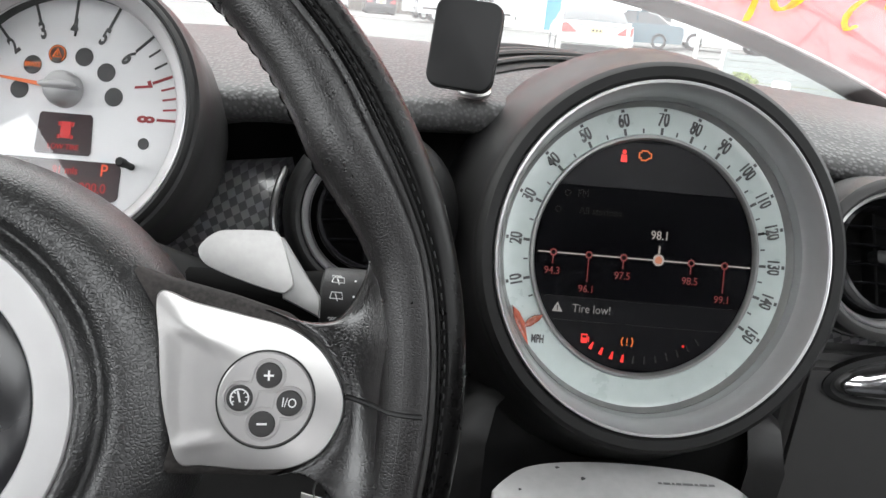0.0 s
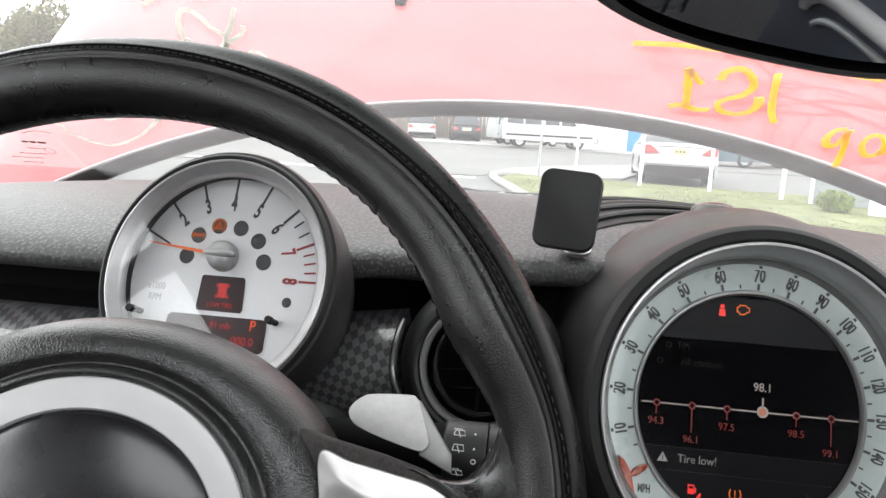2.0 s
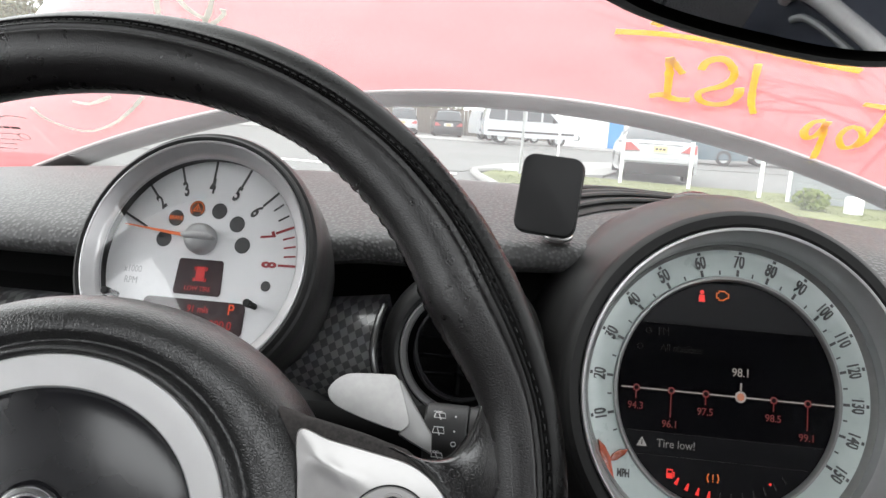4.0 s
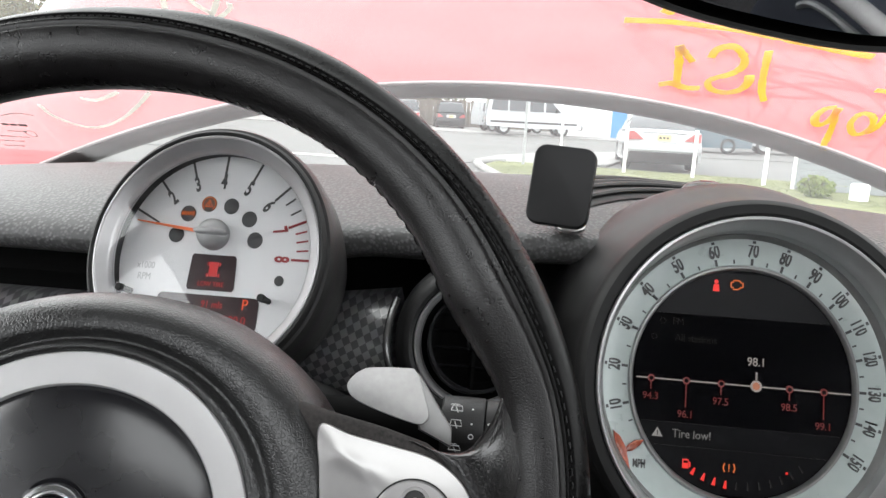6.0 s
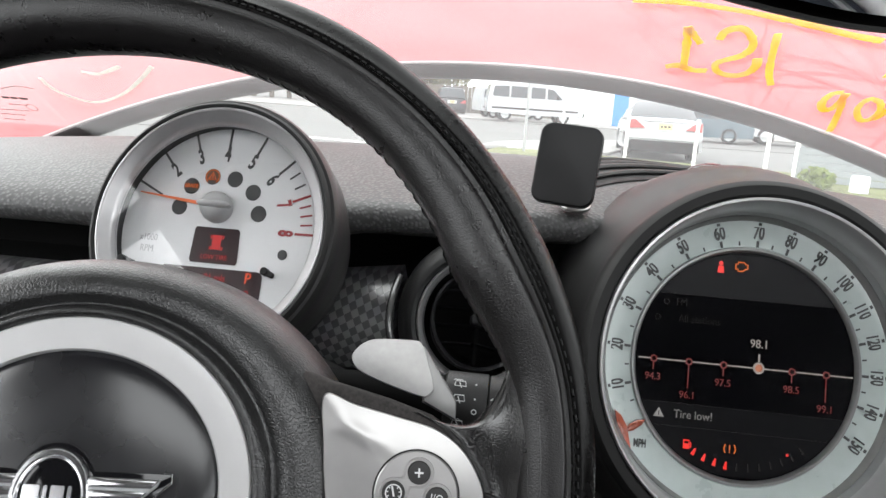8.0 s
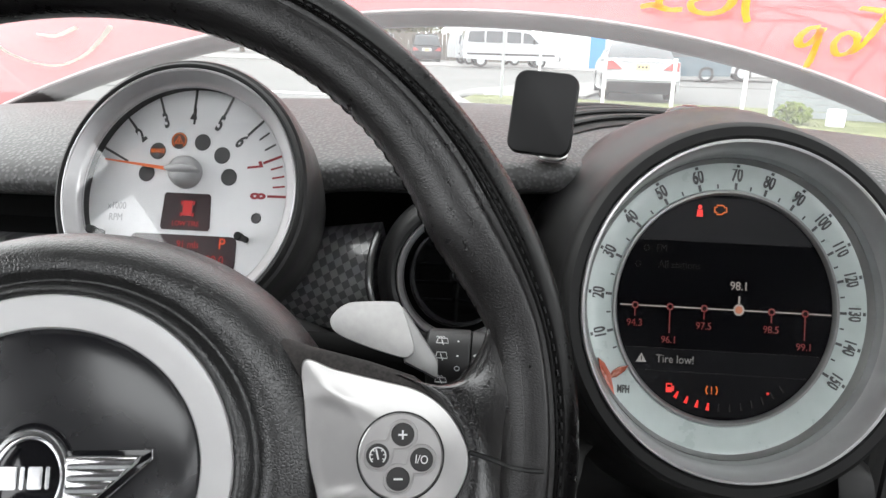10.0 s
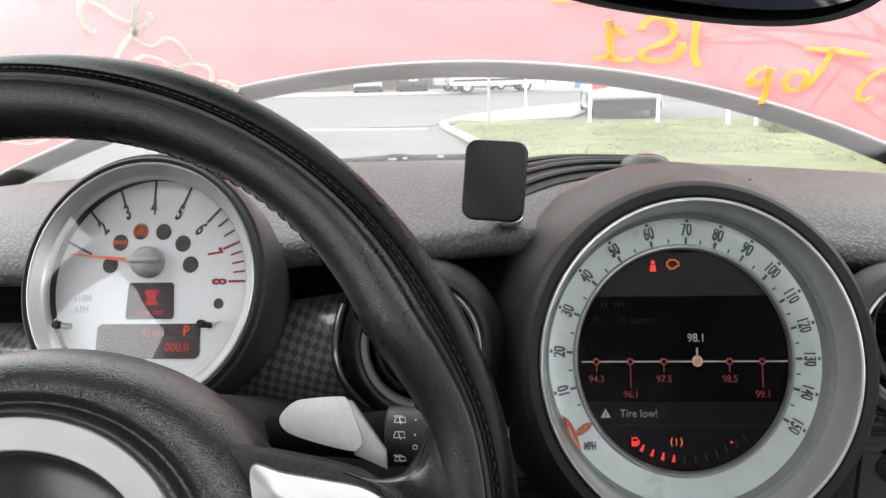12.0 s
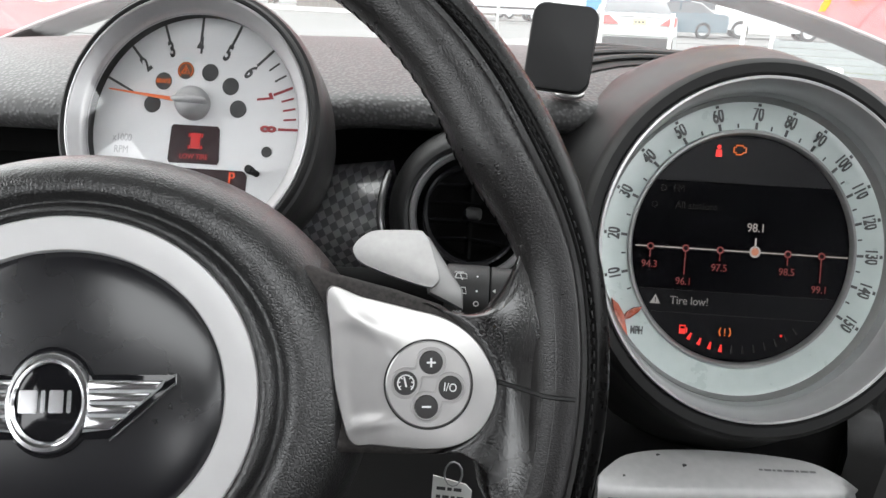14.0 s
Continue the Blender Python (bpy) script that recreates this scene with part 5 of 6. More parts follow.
part("grip_seam", tube([thumb_point(0.462, v / 12) + Vector((0, 0, 0.0003)) for v in range(12, -1, -1)] + [rim_point(radians(0.6), q, 0.0003) for q in (125, 115, 105, 95, 85)], 0.0008, 6), PLASTIC, wheel, "dark leather joint")

part("scuff", tube([(0.0850, -0.0180, -0.0008), (0.0880, -0.0183, -0.0014), (0.0905, -0.0176, -0.0028)], 0.00035, 5), GAP_BLACK, wheel, "small dark scuff")


# ---------------------------------------------------------------- windscreen, mirror, cabin shell
def glass_y(z):
    return 0.70 - (z - 1.222) * 1.54


GLASS = basis((MID, glass_y(1.222), 1.222), Vector((1, 0, 0)), Vector((0, -1.54, 1)).normalized(), Vector((0, -1, -1.54)).normalized())
GLASS_IN = GLASS.inverted()
pane = prism([(-0.86, -0.205), (0.86, -0.205), (0.80, 0.10), (0.66, 0.455), (-0.66, 0.455), (-0.80, 0.10)], -0.0045, 0.0)
window_1 = part("window_1", pane, WINDSCREEN_GLASS, None, "", GLASS)
window_1.data.materials.append(GLASS_CORE)
for poly in window_1.data.polygons:
    if poly.normal.z < 0.9:
        poly.material_index = 1
tagged(window_1, "clear windscreen with yellow and white marker writing", "windscreen", kind="structure")
window_1.visible_shadow = False


def on_glass(x, z):
    """Local spot on the windscreen's outer face for a place given by x and height."""
    p = GLASS_IN @ Vector((x, glass_y(z), z))
    return Vector((p.x, p.y, -0.0052))


def stroke(name, pts, width, material, label):
    path = smooth_path([on_glass(x, z) for x, z in pts], 7)
    random.seed(int(abs(pts[0][0]) * 1e4))
    wob = [0.75 + 0.5 * random.random() for _ in range(8)]
    part(name, tube(path, width, 8, 0.12, (0, 0, 1), lambda s: wob[int(s * 6.99)] * (1 - s * 7 % 1) + wob[int(s * 6.99) + 1] * (s * 7 % 1)), material, window_1, label)


def yellow(pts, w=0.0030):
    stroke("marker_stroke", pts, w * 1.15, MARKER_YELLOW, "yellow marker stroke")
def white(pts, w=0.0023):
    stroke("marker_stroke", pts, w, MARKER_WHITE, "white marker stroke")


yellow([(0.1523, 1.2517), (0.1625, 1.2532), (0.1760, 1.2502), (0.1881, 1.2504)])
yellow([(0.1580, 1.2810), (0.1628, 1.2675), (0.1674, 1.2520)])
yellow([(0.1580, 1.2810), (0.1646, 1.2761), (0.1732, 1.2702)], 0.0026)
yellow([(0.1863, 1.2738), (0.1881, 1.2792), (0.1956, 1.2820), (0.2038, 1.2808), (0.2128, 1.2743), (0.2146, 1.2680), (0.2083, 1.2625), (0.1982, 1.2592), (0.1928, 1.2557), (0.1981, 1.2500), (0.2114, 1.2478), (0.2221, 1.2504), (0.2260, 1.2562), (0.2241, 1.2619)])
yellow([(0.2287, 1.2799), (0.2341, 1.2647), (0.2403, 1.2514), (0.2478, 1.2422)], 0.0026)
yellow([(0.1092, 1.2965), (0.1428, 1.2964), (0.1783, 1.2942), (0.2145, 1.2909), (0.2568, 1.2856), (0.2810, 1.2820), (0.3094, 1.2790)], 0.0026)
yellow([(0.1355, 1.3040), (0.1424, 1.3025), (0.1451, 1.3043)])
yellow([(0.3116, 1.2400), (0.3030, 1.2380), (0.3004, 1.2301), (0.3068, 1.2241), (0.3130, 1.2266), (0.3146, 1.2336), (0.3152, 1.2392)], 0.0027)
yellow([(0.3124, 1.2391), (0.3195, 1.2260), (0.3236, 1.2152), (0.3266, 1.2049)], 0.0027)
yellow([(0.3336, 1.2332), (0.3345, 1.2259), (0.3436, 1.2177), (0.3518, 1.2183), (0.3537, 1.2256), (0.3483, 1.2332), (0.3385, 1.2361), (0.3336, 1.2332)], 0.0027)
yellow([(0.3540, 1.2186), (0.3589, 1.2252), (0.3582, 1.2423), (0.3560, 1.2550)], 0.0027)
yellow([(0.3319, 1.2551), (0.3558, 1.2528), (0.3918, 1.2474)], 0.0027)
yellow([(0.4274, 1.2088), (0.4216, 1.2050), (0.4114, 1.2135), (0.4085, 1.2251), (0.4160, 1.2360), (0.4280, 1.2360), (0.4380, 1.2250)], 0.0027)
white([(-0.2677, 1.2869), (-0.2732, 1.2858), (-0.2726, 1.2916), (-0.2674, 1.3003), (-0.2611, 1.3059), (-0.2548, 1.3075), (-0.2473, 1.3035), (-0.2426, 1.2964), (-0.235, 1.2917), (-0.2324, 1.2904)])
white([(-0.2115, 1.3095), (-0.2185, 1.3025), (-0.2245, 1.2965), (-0.2345, 1.2875), (-0.2378, 1.2815)])
white([(-0.2121, 1.2978), (-0.2134, 1.2947), (-0.2225, 1.2897), (-0.2357, 1.2847), (-0.2512, 1.2768), (-0.2691, 1.2658), (-0.2794, 1.2589)])
white([(-0.2357, 1.2847), (-0.2379, 1.2778), (-0.2316, 1.2736), (-0.222, 1.276), (-0.2143, 1.2793), (-0.2064, 1.2768), (-0.2039, 1.2672), (-0.2059, 1.2592)])
white([(-0.2546, 1.263), (-0.2432, 1.266), (-0.2326, 1.2633), (-0.2271, 1.2573), (-0.2207, 1.2521)])
white([(-0.2239, 1.2547), (-0.2081, 1.2582), (-0.1964, 1.2564), (-0.1938, 1.2513), (-0.1999, 1.2411)])
white([(-0.193, 1.2425), (-0.1834, 1.2406), (-0.1799, 1.235), (-0.1867, 1.2313), (-0.1905, 1.2381)])
white([(-0.2909, 1.3096), (-0.2732, 1.3156), (-0.243, 1.3261)])
white([(-0.243, 1.3261), (-0.2443, 1.3182), (-0.2321, 1.3151), (-0.2159, 1.3225), (-0.2092, 1.3309)])
white([(-0.4886, 1.2039), (-0.4865, 1.1933), (-0.4692, 1.1833), (-0.4433, 1.181), (-0.4053, 1.1921), (-0.3706, 1.2087), (-0.3457, 1.223)])
white([(-0.4317, 1.2133), (-0.4132, 1.2121), (-0.3823, 1.2209)])
# the maker's stamp in the lower corner, as plain bars
for x, z, widths, h in ((-0.5555, 1.1838, (0.0085, 0.0080, 0.0105), 0.0042), (-0.5575, 1.1760, (0.016, 0.006), 0.0013), (-0.5760, 1.1690, (0.006, 0.014, 0.004, 0.007), 0.0013), (-0.5940, 1.1632, (0.009, 0.012, 0.005, 0.010), 0.0013), (-0.5860, 1.1568, (0.010, 0.007, 0.006), 0.0013)):
    p = on_glass(x, z)
    bars("glass_stamp", STAMP, window_1, p.x, p.y, 0.0003, widths, h, 0.0020)
stroke("glass_stamp", [(-0.5530, 1.1885), (-0.5300, 1.1926), (-0.5100, 1.1910)], 0.0008, STAMP, "thin printed arc")
stroke("glass_stamp", [(-0.5394 + 0.0065 * math.cos(a * 0.6283), 1.1683 + 0.0036 * math.sin(a * 0.6283)) for a in range(11)], 0.0006, STAMP, "small printed ring")

mirror = thing("rear_view_mirror", tilted((0.170, 0.400, 1.3190), -17, 12), "black oval rear-view mirror hanging below the roof", "mirror")
spin = Matrix.Rotation(radians(-7.6), 4, "Z")


def oval(w, h, n=72, p=2.7):
    return [(math.copysign(abs(math.cos(2 * math.pi * i / n)) ** (2 / p), math.cos(2 * math.pi * i / n)) * w, math.copysign(abs(math.sin(2 * math.pi * i / n)) ** (2 / p), math.sin(2 * math.pi * i / n)) * h) for i in range(n)]


levels = []
for sc_, z in ((0.93, 0.004), (0.975, 0.006), (1.0, 0.002), (1.0, -0.006), (0.94, -0.020), (0.75, -0.030), (0.35, -0.034)):
    levels.append([(x * sc_, y * sc_, z) for x, y in oval(0.1258, 0.0478)])
part("shell", loft(levels, True, (False, True)), RUBBER, mirror, "black shell", spin)
part("mirror_glass", prism(oval(0.1155, 0.0385), -0.001, 0.0035), MIRROR, mirror, "mirror glass", spin)
part("arm", tube([(0, 0.0, -0.03), (0, 0.03, -0.045), (0, 0.075, -0.04)], 0.011, 14), RUBBER, mirror)

# cabin shell: floor, roof, doors, rear wall, pillars
def structure(name, bm, material, label, category, at=None):
    return tagged(part(name, bm, material, None, "", at), label, category, kind="structure")


structure("floor", box(LEFT, RIGHT, -1.55, 0.62, 0.40, 0.43), CARPET, "black carpeted cabin floor", "floor")
ROOF = ((0.345, 1.452), (0.20, 1.492), (0.04, 1.504), (-0.42, 1.512), (-1.10, 1.480), (-1.40, 1.43))


def roof_ring(x, k, pts):
    """A closed section of the roof: its lining below, its skin 35 mm above."""
    drop = 0.025 * (abs(k - 4) / 4) ** 2
    return [(x, y, z - drop) for y, z in pts] + [(x, y - 0.0, z - drop + 0.035) for y, z in pts[::-1]]


def roof_piece(k0, k1, pts):
    xs = [(LEFT + 0.06 + (RIGHT - LEFT - 0.12) * k / 8, k) for k in range(k0, k1 + 1)]
    return loft([roof_ring(x, k, pts) for x, k in xs], True, (True, True))


# Roof opening and its pane are unseen, added to let sky light in.
roof = merge(roof_piece(0, 2, ROOF), roof_piece(6, 8, ROOF), roof_piece(2, 6, ROOF[:3]), roof_piece(2, 6, ROOF[3:]))
structure("ceiling", roof, HEADLINER, "dark grey fabric headliner under the roof", "ceiling")
x_roof = [(LEFT + 0.06 + (RIGHT - LEFT - 0.12) * k / 8, k) for k in range(2, 7)]
roof_pane = structure("window_5", loft([[(x, y, z + 0.028 - 0.025 * (abs(k - 4) / 4) ** 2) for y, z in ROOF[2:4]] for x, k in x_roof], False), SIDE_GLASS, "clear glass roof panel added to light the cabin", "window")
roof_pane.visible_shadow = False
for x0, x1, nm in ((LEFT - 0.05, LEFT, "wall_left"), (RIGHT, RIGHT + 0.05, "wall_right")):
    structure(nm, box(x0, x1, -1.45, 0.62, 0.40, 1.115, 0.01), SOFT_PLASTIC, "black car door panel", "door panel")
    xc = LEFT - 0.01 if x1 <= 0 else RIGHT + 0.01
    xt = xc + (0.09 if xc < 0 else -0.09)
    structure("pillar_" + nm[5:], tube([(xc - 0.02 * (1 if xc < 0 else -1), 0.70, 1.10), (xc, 0.58, 1.20), (xc + (xt - xc) * 0.6, 0.46, 1.34), (xt, 0.34, 1.47)], 0.028, 12), HEADLINER, "grey windscreen pillar", "pillar")
    structure("pillar_" + nm[5:] + "_mid", tube([(xc, -0.42, 1.08), (xt, -0.46, 1.50)], 0.045, 12), SOFT_PLASTIC, "dark door pillar", "pillar")
    structure("pillar_" + nm[5:] + "_rear", tube([(xc, -1.25, 1.05), (xt, -1.38, 1.46)], 0.11, 12), SOFT_PLASTIC, "dark rear pillar", "pillar")
    side_pane = structure("window_2" if xc < 0 else "window_3", loft([[(xc, 0.60, 1.11), (xc, -0.42, 1.11)], [(xt, 0.33, 1.47), (xt, -0.46, 1.47)]], False), SIDE_GLASS, "clear side window", "window")
    side_pane.visible_shadow = False
    rear_side = structure("window_6" if xc < 0 else "window_7", loft([[(xc, -0.42, 1.11), (xc, -1.20, 1.11)], [(xt, -0.46, 1.47), (xt, -1.36, 1.45)]], False), REAR_GLASS, "dark tinted rear side window", "window")
for s, x in ((1, LEFT), (-1, RIGHT)):
    lining = thing("door_lining", Matrix.Translation((x + s * 0.004, -0.12, 0.82)), "navy grey door lining with a silver armrest trim", "door lining", "door linings")
    part("panel", prism(ellipse(0.46, 0.25, 64), 0, 0.012, 0.005), DOOR_GREY, lining, "", basis((0, 0, 0), Vector((0, 1, 0)), Vector((0, 0, 1)), Vector((1, 0, 0))) if s > 0 else basis((0, 0, 0), Vector((0, -1, 0)), Vector((0, 0, 1)), Vector((-1, 0, 0))))
    ARCH = [(-0.356, 0.925), (-0.350, 0.948), (-0.325, 0.964), (-0.28, 0.970), (-0.20, 0.968), (-0.10, 0.962), (0.04, 0.945), (0.16, 0.915)]
    part("arch_trim", tube(smooth_path([(s * 0.014, y + 0.12, z - 0.82) for y, z in ARCH], 5), 0.021, 12, 0.8, taper=lambda q: min(1, 0.55 + 3 * q)), CASE_SILVER, lining, "silver armrest trim")
    part("pocket_edge", tube(smooth_path([(s * 0.014, y + 0.150, z - 0.858) for y, z in ARCH[1:]], 5), 0.007, 8), STEEL, lining, "thin metal edge")
    part("door_pull", tube([(s * 0.03, -0.20, -0.02), (s * 0.045, 0.0, 0.0), (s * 0.03, 0.20, -0.02)], 0.016, 10), PLASTIC, lining)
structure("wall_rear", box(LEFT, RIGHT, -1.58, -1.50, 0.40, 1.05, 0.01), SOFT_PLASTIC, "black tailgate trim", "tailgate")
rear_pane = structure("window_4", loft([[(LEFT, -1.52, 1.05), (RIGHT, -1.52, 1.05)], [(LEFT + 0.1, -1.40, 1.46), (RIGHT - 0.1, -1.40, 1.46)]], False), REAR_GLASS, "clear rear window", "window")
structure("wall_front", box(LEFT, RIGHT, 0.60, 0.64, 0.40, 1.09), PLASTIC, "black bulkhead below the dashboard", "bulkhead")
structure("cowl_panel", loft([[(LEFT - 0.1 + (RIGHT - LEFT + 0.2) * k / 12, y, z - 0.14 * (LEFT - 0.1 + (RIGHT - LEFT + 0.2) * k / 12) ** 2) for y, z in ((0.80, 1.105), (0.87, 1.110), (0.93, 1.085), (0.94, 1.00))] for k in range(13)], False), PLASTIC, "black cowl below the windscreen", "cowl")


def bucket_seat(x, label):
    s = thing("bucket_seat", Matrix.Translation((x, -0.42, 0.43)), label, "seat", "front seats")
    part("cushion", box(-0.25, 0.25, -0.05, 0.46, 0.06, 0.20, 0.05, 4), SEAT, s)
    part("backrest", prism([(-0.23, 0.14), (0.23, 0.14), (0.25, 0.40), (0.21, 0.70), (0.12, 0.76), (-0.12, 0.76), (-0.21, 0.70), (-0.25, 0.40)], -0.06, 0.06, 0.035, 4), SEAT, s, "", Matrix.Rotation(radians(70), 4, "X") @ Matrix.Translation((0, 0, 0.10)))
    part("headrest", box(-0.13, 0.13, -0.31, -0.22, 0.80, 0.97, 0.04, 4), SEAT, s)
    for dx in (-0.05, 0.05):
        part("headrest_post", tube([(dx, -0.24, 0.68), (dx, -0.26, 0.84)], 0.006, 8), CHROME, s)
    part("base", box(-0.2, 0.2, -0.02, 0.40, 0.0, 0.07, 0.02), PLASTIC, s)
    return s


bucket_seat(MID - 0.33, "dark leather driver's seat with a headrest")
passenger = bucket_seat(MID + 0.35, "dark leather passenger seat with a slab for a folded headrest")
# Slab guessed to be a folded headrest, added for the mirror's reflection.
headrest_slab = part("headrest_slab", box(-0.040, 0.052, 0.165, 0.215, 0.590, 0.612, 0.005, 3), DOOR_GREY, passenger, "dark slab with a pale front edge")
part("headrest_slab_edge", box(-0.040, 0.010, 0.215, 0.2175, 0.592, 0.609, 0.001), CASE_SILVER, headrest_slab, "pale front edge")
for dx in (-0.020, 0.012):
    part("headrest_slab_post", tube([(dx, 0.205, 0.592), (dx, 0.200, 0.565), (dx, 0.160, 0.545)], 0.006, 8), CHROME, passenger, "chrome leg")

# wiper lying on the cowl
wiper = thing("windscreen_wiper", Matrix.Translation((0, 0, 0.003)), "black windscreen wiper arm resting on the cowl", "wiper")
part("arm", tube([(-0.40, 0.835, 1.116), (-0.20, 0.850, 1.141), (-0.06, 0.858, 1.147), (0.02, 0.862, 1.146)], 0.0040, 8, 0.8), RUBBER, wiper)
part("blade", tube([(-0.42, 0.822, 1.110), (-0.15, 0.838, 1.1450), (0.0, 0.848, 1.1455), (0.16, 0.856, 1.134)], 0.0030, 8, 1.2), RUBBER, wiper)
for x0, x1, lift in ((-0.20, -0.105, 0.004), (-0.085, -0.02, 0.005), (0.0, 0.11, 0.003)):
    arc = [(x0 + (x1 - x0) * k / 8, 0.846 + 0.05 * (x0 + (x1 - x0) * k / 8), 1.1462 - 0.45 * (x0 + (x1 - x0) * k / 8) ** 2 + lift * math.sin(math.pi * k / 8)) for k in range(9)]
    part("bridge", tube(arc, 0.0026, 8, 1.2, taper=lambda s: 0.6 + 1.6 * s * (1 - s)), RUBBER, wiper, "black blade holder")
for x, w in ((-0.150, 0.006), (-0.105, 0.003), (-0.055, 0.005), (-0.040, 0.003), (0.002, 0.004), (0.035, 0.004)):
    part("clip", box(x - w, x + w, 0.842 + 0.05 * x, 0.847 + 0.05 * x, 1.1470 - 0.45 * x * x, 1.1498 - 0.45 * x * x, 0.0008), CASE_SILVER, wiper, "pale metal clip")

# ---------------------------------------------------------------- the raised bonnet
bonnet = thing("car_bonnet", Matrix.Identity(4), "raised red car bonnet paled for sky glare standing in front of the windscreen", "bonnet")


def bonnet_edge(x):
    return Vector((x, 0.9265 - 0.4565 * x * x, 1.2602 - 0.3542 * x * x - 0.2773 * x ** 4))


LEAN = radians(50)
def bonnet_point(s, t):
    """s across from -1 to 1, t metres up the panel from its rear edge."""
    half = (0.71 if s < 0 else 0.80) - 0.05 * t
    e = bonnet_edge(half * s)
    flat = 1 - 0.35 * min(1, t / 0.8)
    x = half * s
    y0, z0 = 0.9265, 1.2602
    y = y0 + (e.y - y0) * flat + t * math.cos(LEAN) + 0.05 * t * t
    z = z0 + (e.z - z0) * flat + t * math.sin(LEAN) - 0.10 * t * t
    roll_off = max(0, abs(s) - 0.90) / 0.10
    return Vector((x, y + 0.02 * roll_off ** 2, z - 0.015 * roll_off ** 2))


skin = [[bonnet_point(-1 + 2 * i / 64, 0.0 + 0.95 * j / 30) for i in range(65)] for j in range(31)]
part("panel", loft(skin, False), PAINT_RED, bonnet, "glossy red panel paled for glare", angle=80)
inner_skin = [[p + Vector((0, 0.020, -0.012)) for p in r] for r in skin]
part("inner_panel", loft(inner_skin, False), EDGE_GREY, bonnet, "grey underside", angle=80)
edge = []
for i in range(65):
    s = -1 + 2 * i / 64
    p = bonnet_point(s, 0.0)
    edge.append([p + Vector((0, 0.0, 0.0012)), p + Vector((0, -0.0030, -0.0006)), p + Vector((0, -0.0036, -0.0040)), p + Vector((0, 0.0005, -0.0125)), p + Vector((0, 0.0060, -0.0180)), p + Vector((0, 0.0200, -0.0190)), p + Vector((0, 0.0200, -0.0100))])
# Pale tube along the rear edge paints the bright line where light catches it.
part("edge_highlight", tube([bonnet_point(-1 + 2 * i / 64, 0.0) + Vector((0, -0.0022, 0.0006)) for i in range(65)], 0.0020, 8), vary(mat("pale_pink_highlight", (0.42, 0.36, 0.36), 0.5), 30, 0.3, 0.1), bonnet, "pale lip painted for the lit edge")
part("rear_flange", loft(edge, True, (True, True)), EDGE_GREY, bonnet, "dull grey folded rear edge", angle=60)
for s in (-0.243, 0.40):
    p = bonnet_point(s, 0.20)
    part("washer_nozzle", prism(rounded(0.016, 0.024, 0.005), -0.002, 0.010, 0.003), RUBBER, bonnet, "small black washer nozzle", basis(p, Vector((1, 0, 0)), Vector((0, math.cos(LEAN), math.sin(LEAN))), Vector((0, -math.sin(LEAN), math.cos(LEAN)))))


# ---------------------------------------------------------------- the street outside
def flat_poly(pts, z, depth=0.05):
    return prism(pts, z - depth, z)


ground = tagged(part("ground", box(-400, 400, -300, 500, -0.3, -0.02), ASPHALT), "worn pale asphalt ground to the horizon", "ground", kind="structure")
tagged(part("road", flat_poly([(-120, 17.2), (-1.3, 17.2), (-0.9, 19.0), (3.0, 26.0), (60, 34.0), (60, 44), (-120, 62)], 0.0, 0.015), ASPHALT), "pale grey asphalt street", "road", kind="structure")
tagged(part("road_marking", flat_poly([(-9.0, 17.6), (-1.35, 16.2), (-1.35, 16.45), (-9.0, 17.9)], 0.006, 0.02), ROAD_WHITE), "white painted stop line", "road marking", kind="structure")
tagged(part("pavement", flat_poly([(-1.15, 18.0), (0.3, 17.6), (2.2, 18.6), (3.2, 22.0), (3.4, 26.0), (2.2, 25.0), (0.4, 22.2), (-0.6, 20.4)], 0.05, 0.08), CONCRETE), "pale concrete pavement", "pavement", kind="structure")
tagged(part("pavement_far", flat_poly([(-60, 50.0), (20, 36.0), (60, 36.0), (60, 48), (-60, 66)], 0.08, 0.1), CONCRETE), "pale concrete forecourt", "pavement", kind="structure")
LAWN = [(0.35, 6.0), (0.20, 10.8), (-0.30, 13.6), (-0.80, 16.2), (-0.55, 17.6), (0.6, 17.7), (2.4, 17.2), (3.4, 16.9), (6.0, 16.4), (9.0, 15.5), (12.0, 8.0), (9.0, 4.0), (2.0, 4.0)]
tagged(part("verge", flat_poly(LAWN, 0.06, 0.1), GRASS), "patchy green grass verge", "grass", kind="structure")
kerb_path = [(0.32, 5.0, 0.04), (0.25, 8.0, 0.04), (0.12, 10.8, 0.04), (-0.38, 13.6, 0.04), (-0.90, 16.2, 0.04), (-0.95, 17.3, 0.04), (-0.40, 17.9, 0.04)]
tagged(part("kerb", tube(smooth_path(kerb_path, 6), 0.10, 8, 0.8), CONCRETE), "pale concrete kerb round the grass", "kerb", kind="structure")


def inside(x, y, poly):
    hit, j = False, len(poly) - 1
    for i in range(len(poly)):
        if (poly[i][1] > y) != (poly[j][1] > y) and x < (poly[j][0] - poly[i][0]) * (y - poly[i][1]) / (poly[j][1] - poly[i][1]) + poly[i][0]:
            hit = not hit
        j = i
    return hit


rng = random.Random(5)
verts, faces = [], []
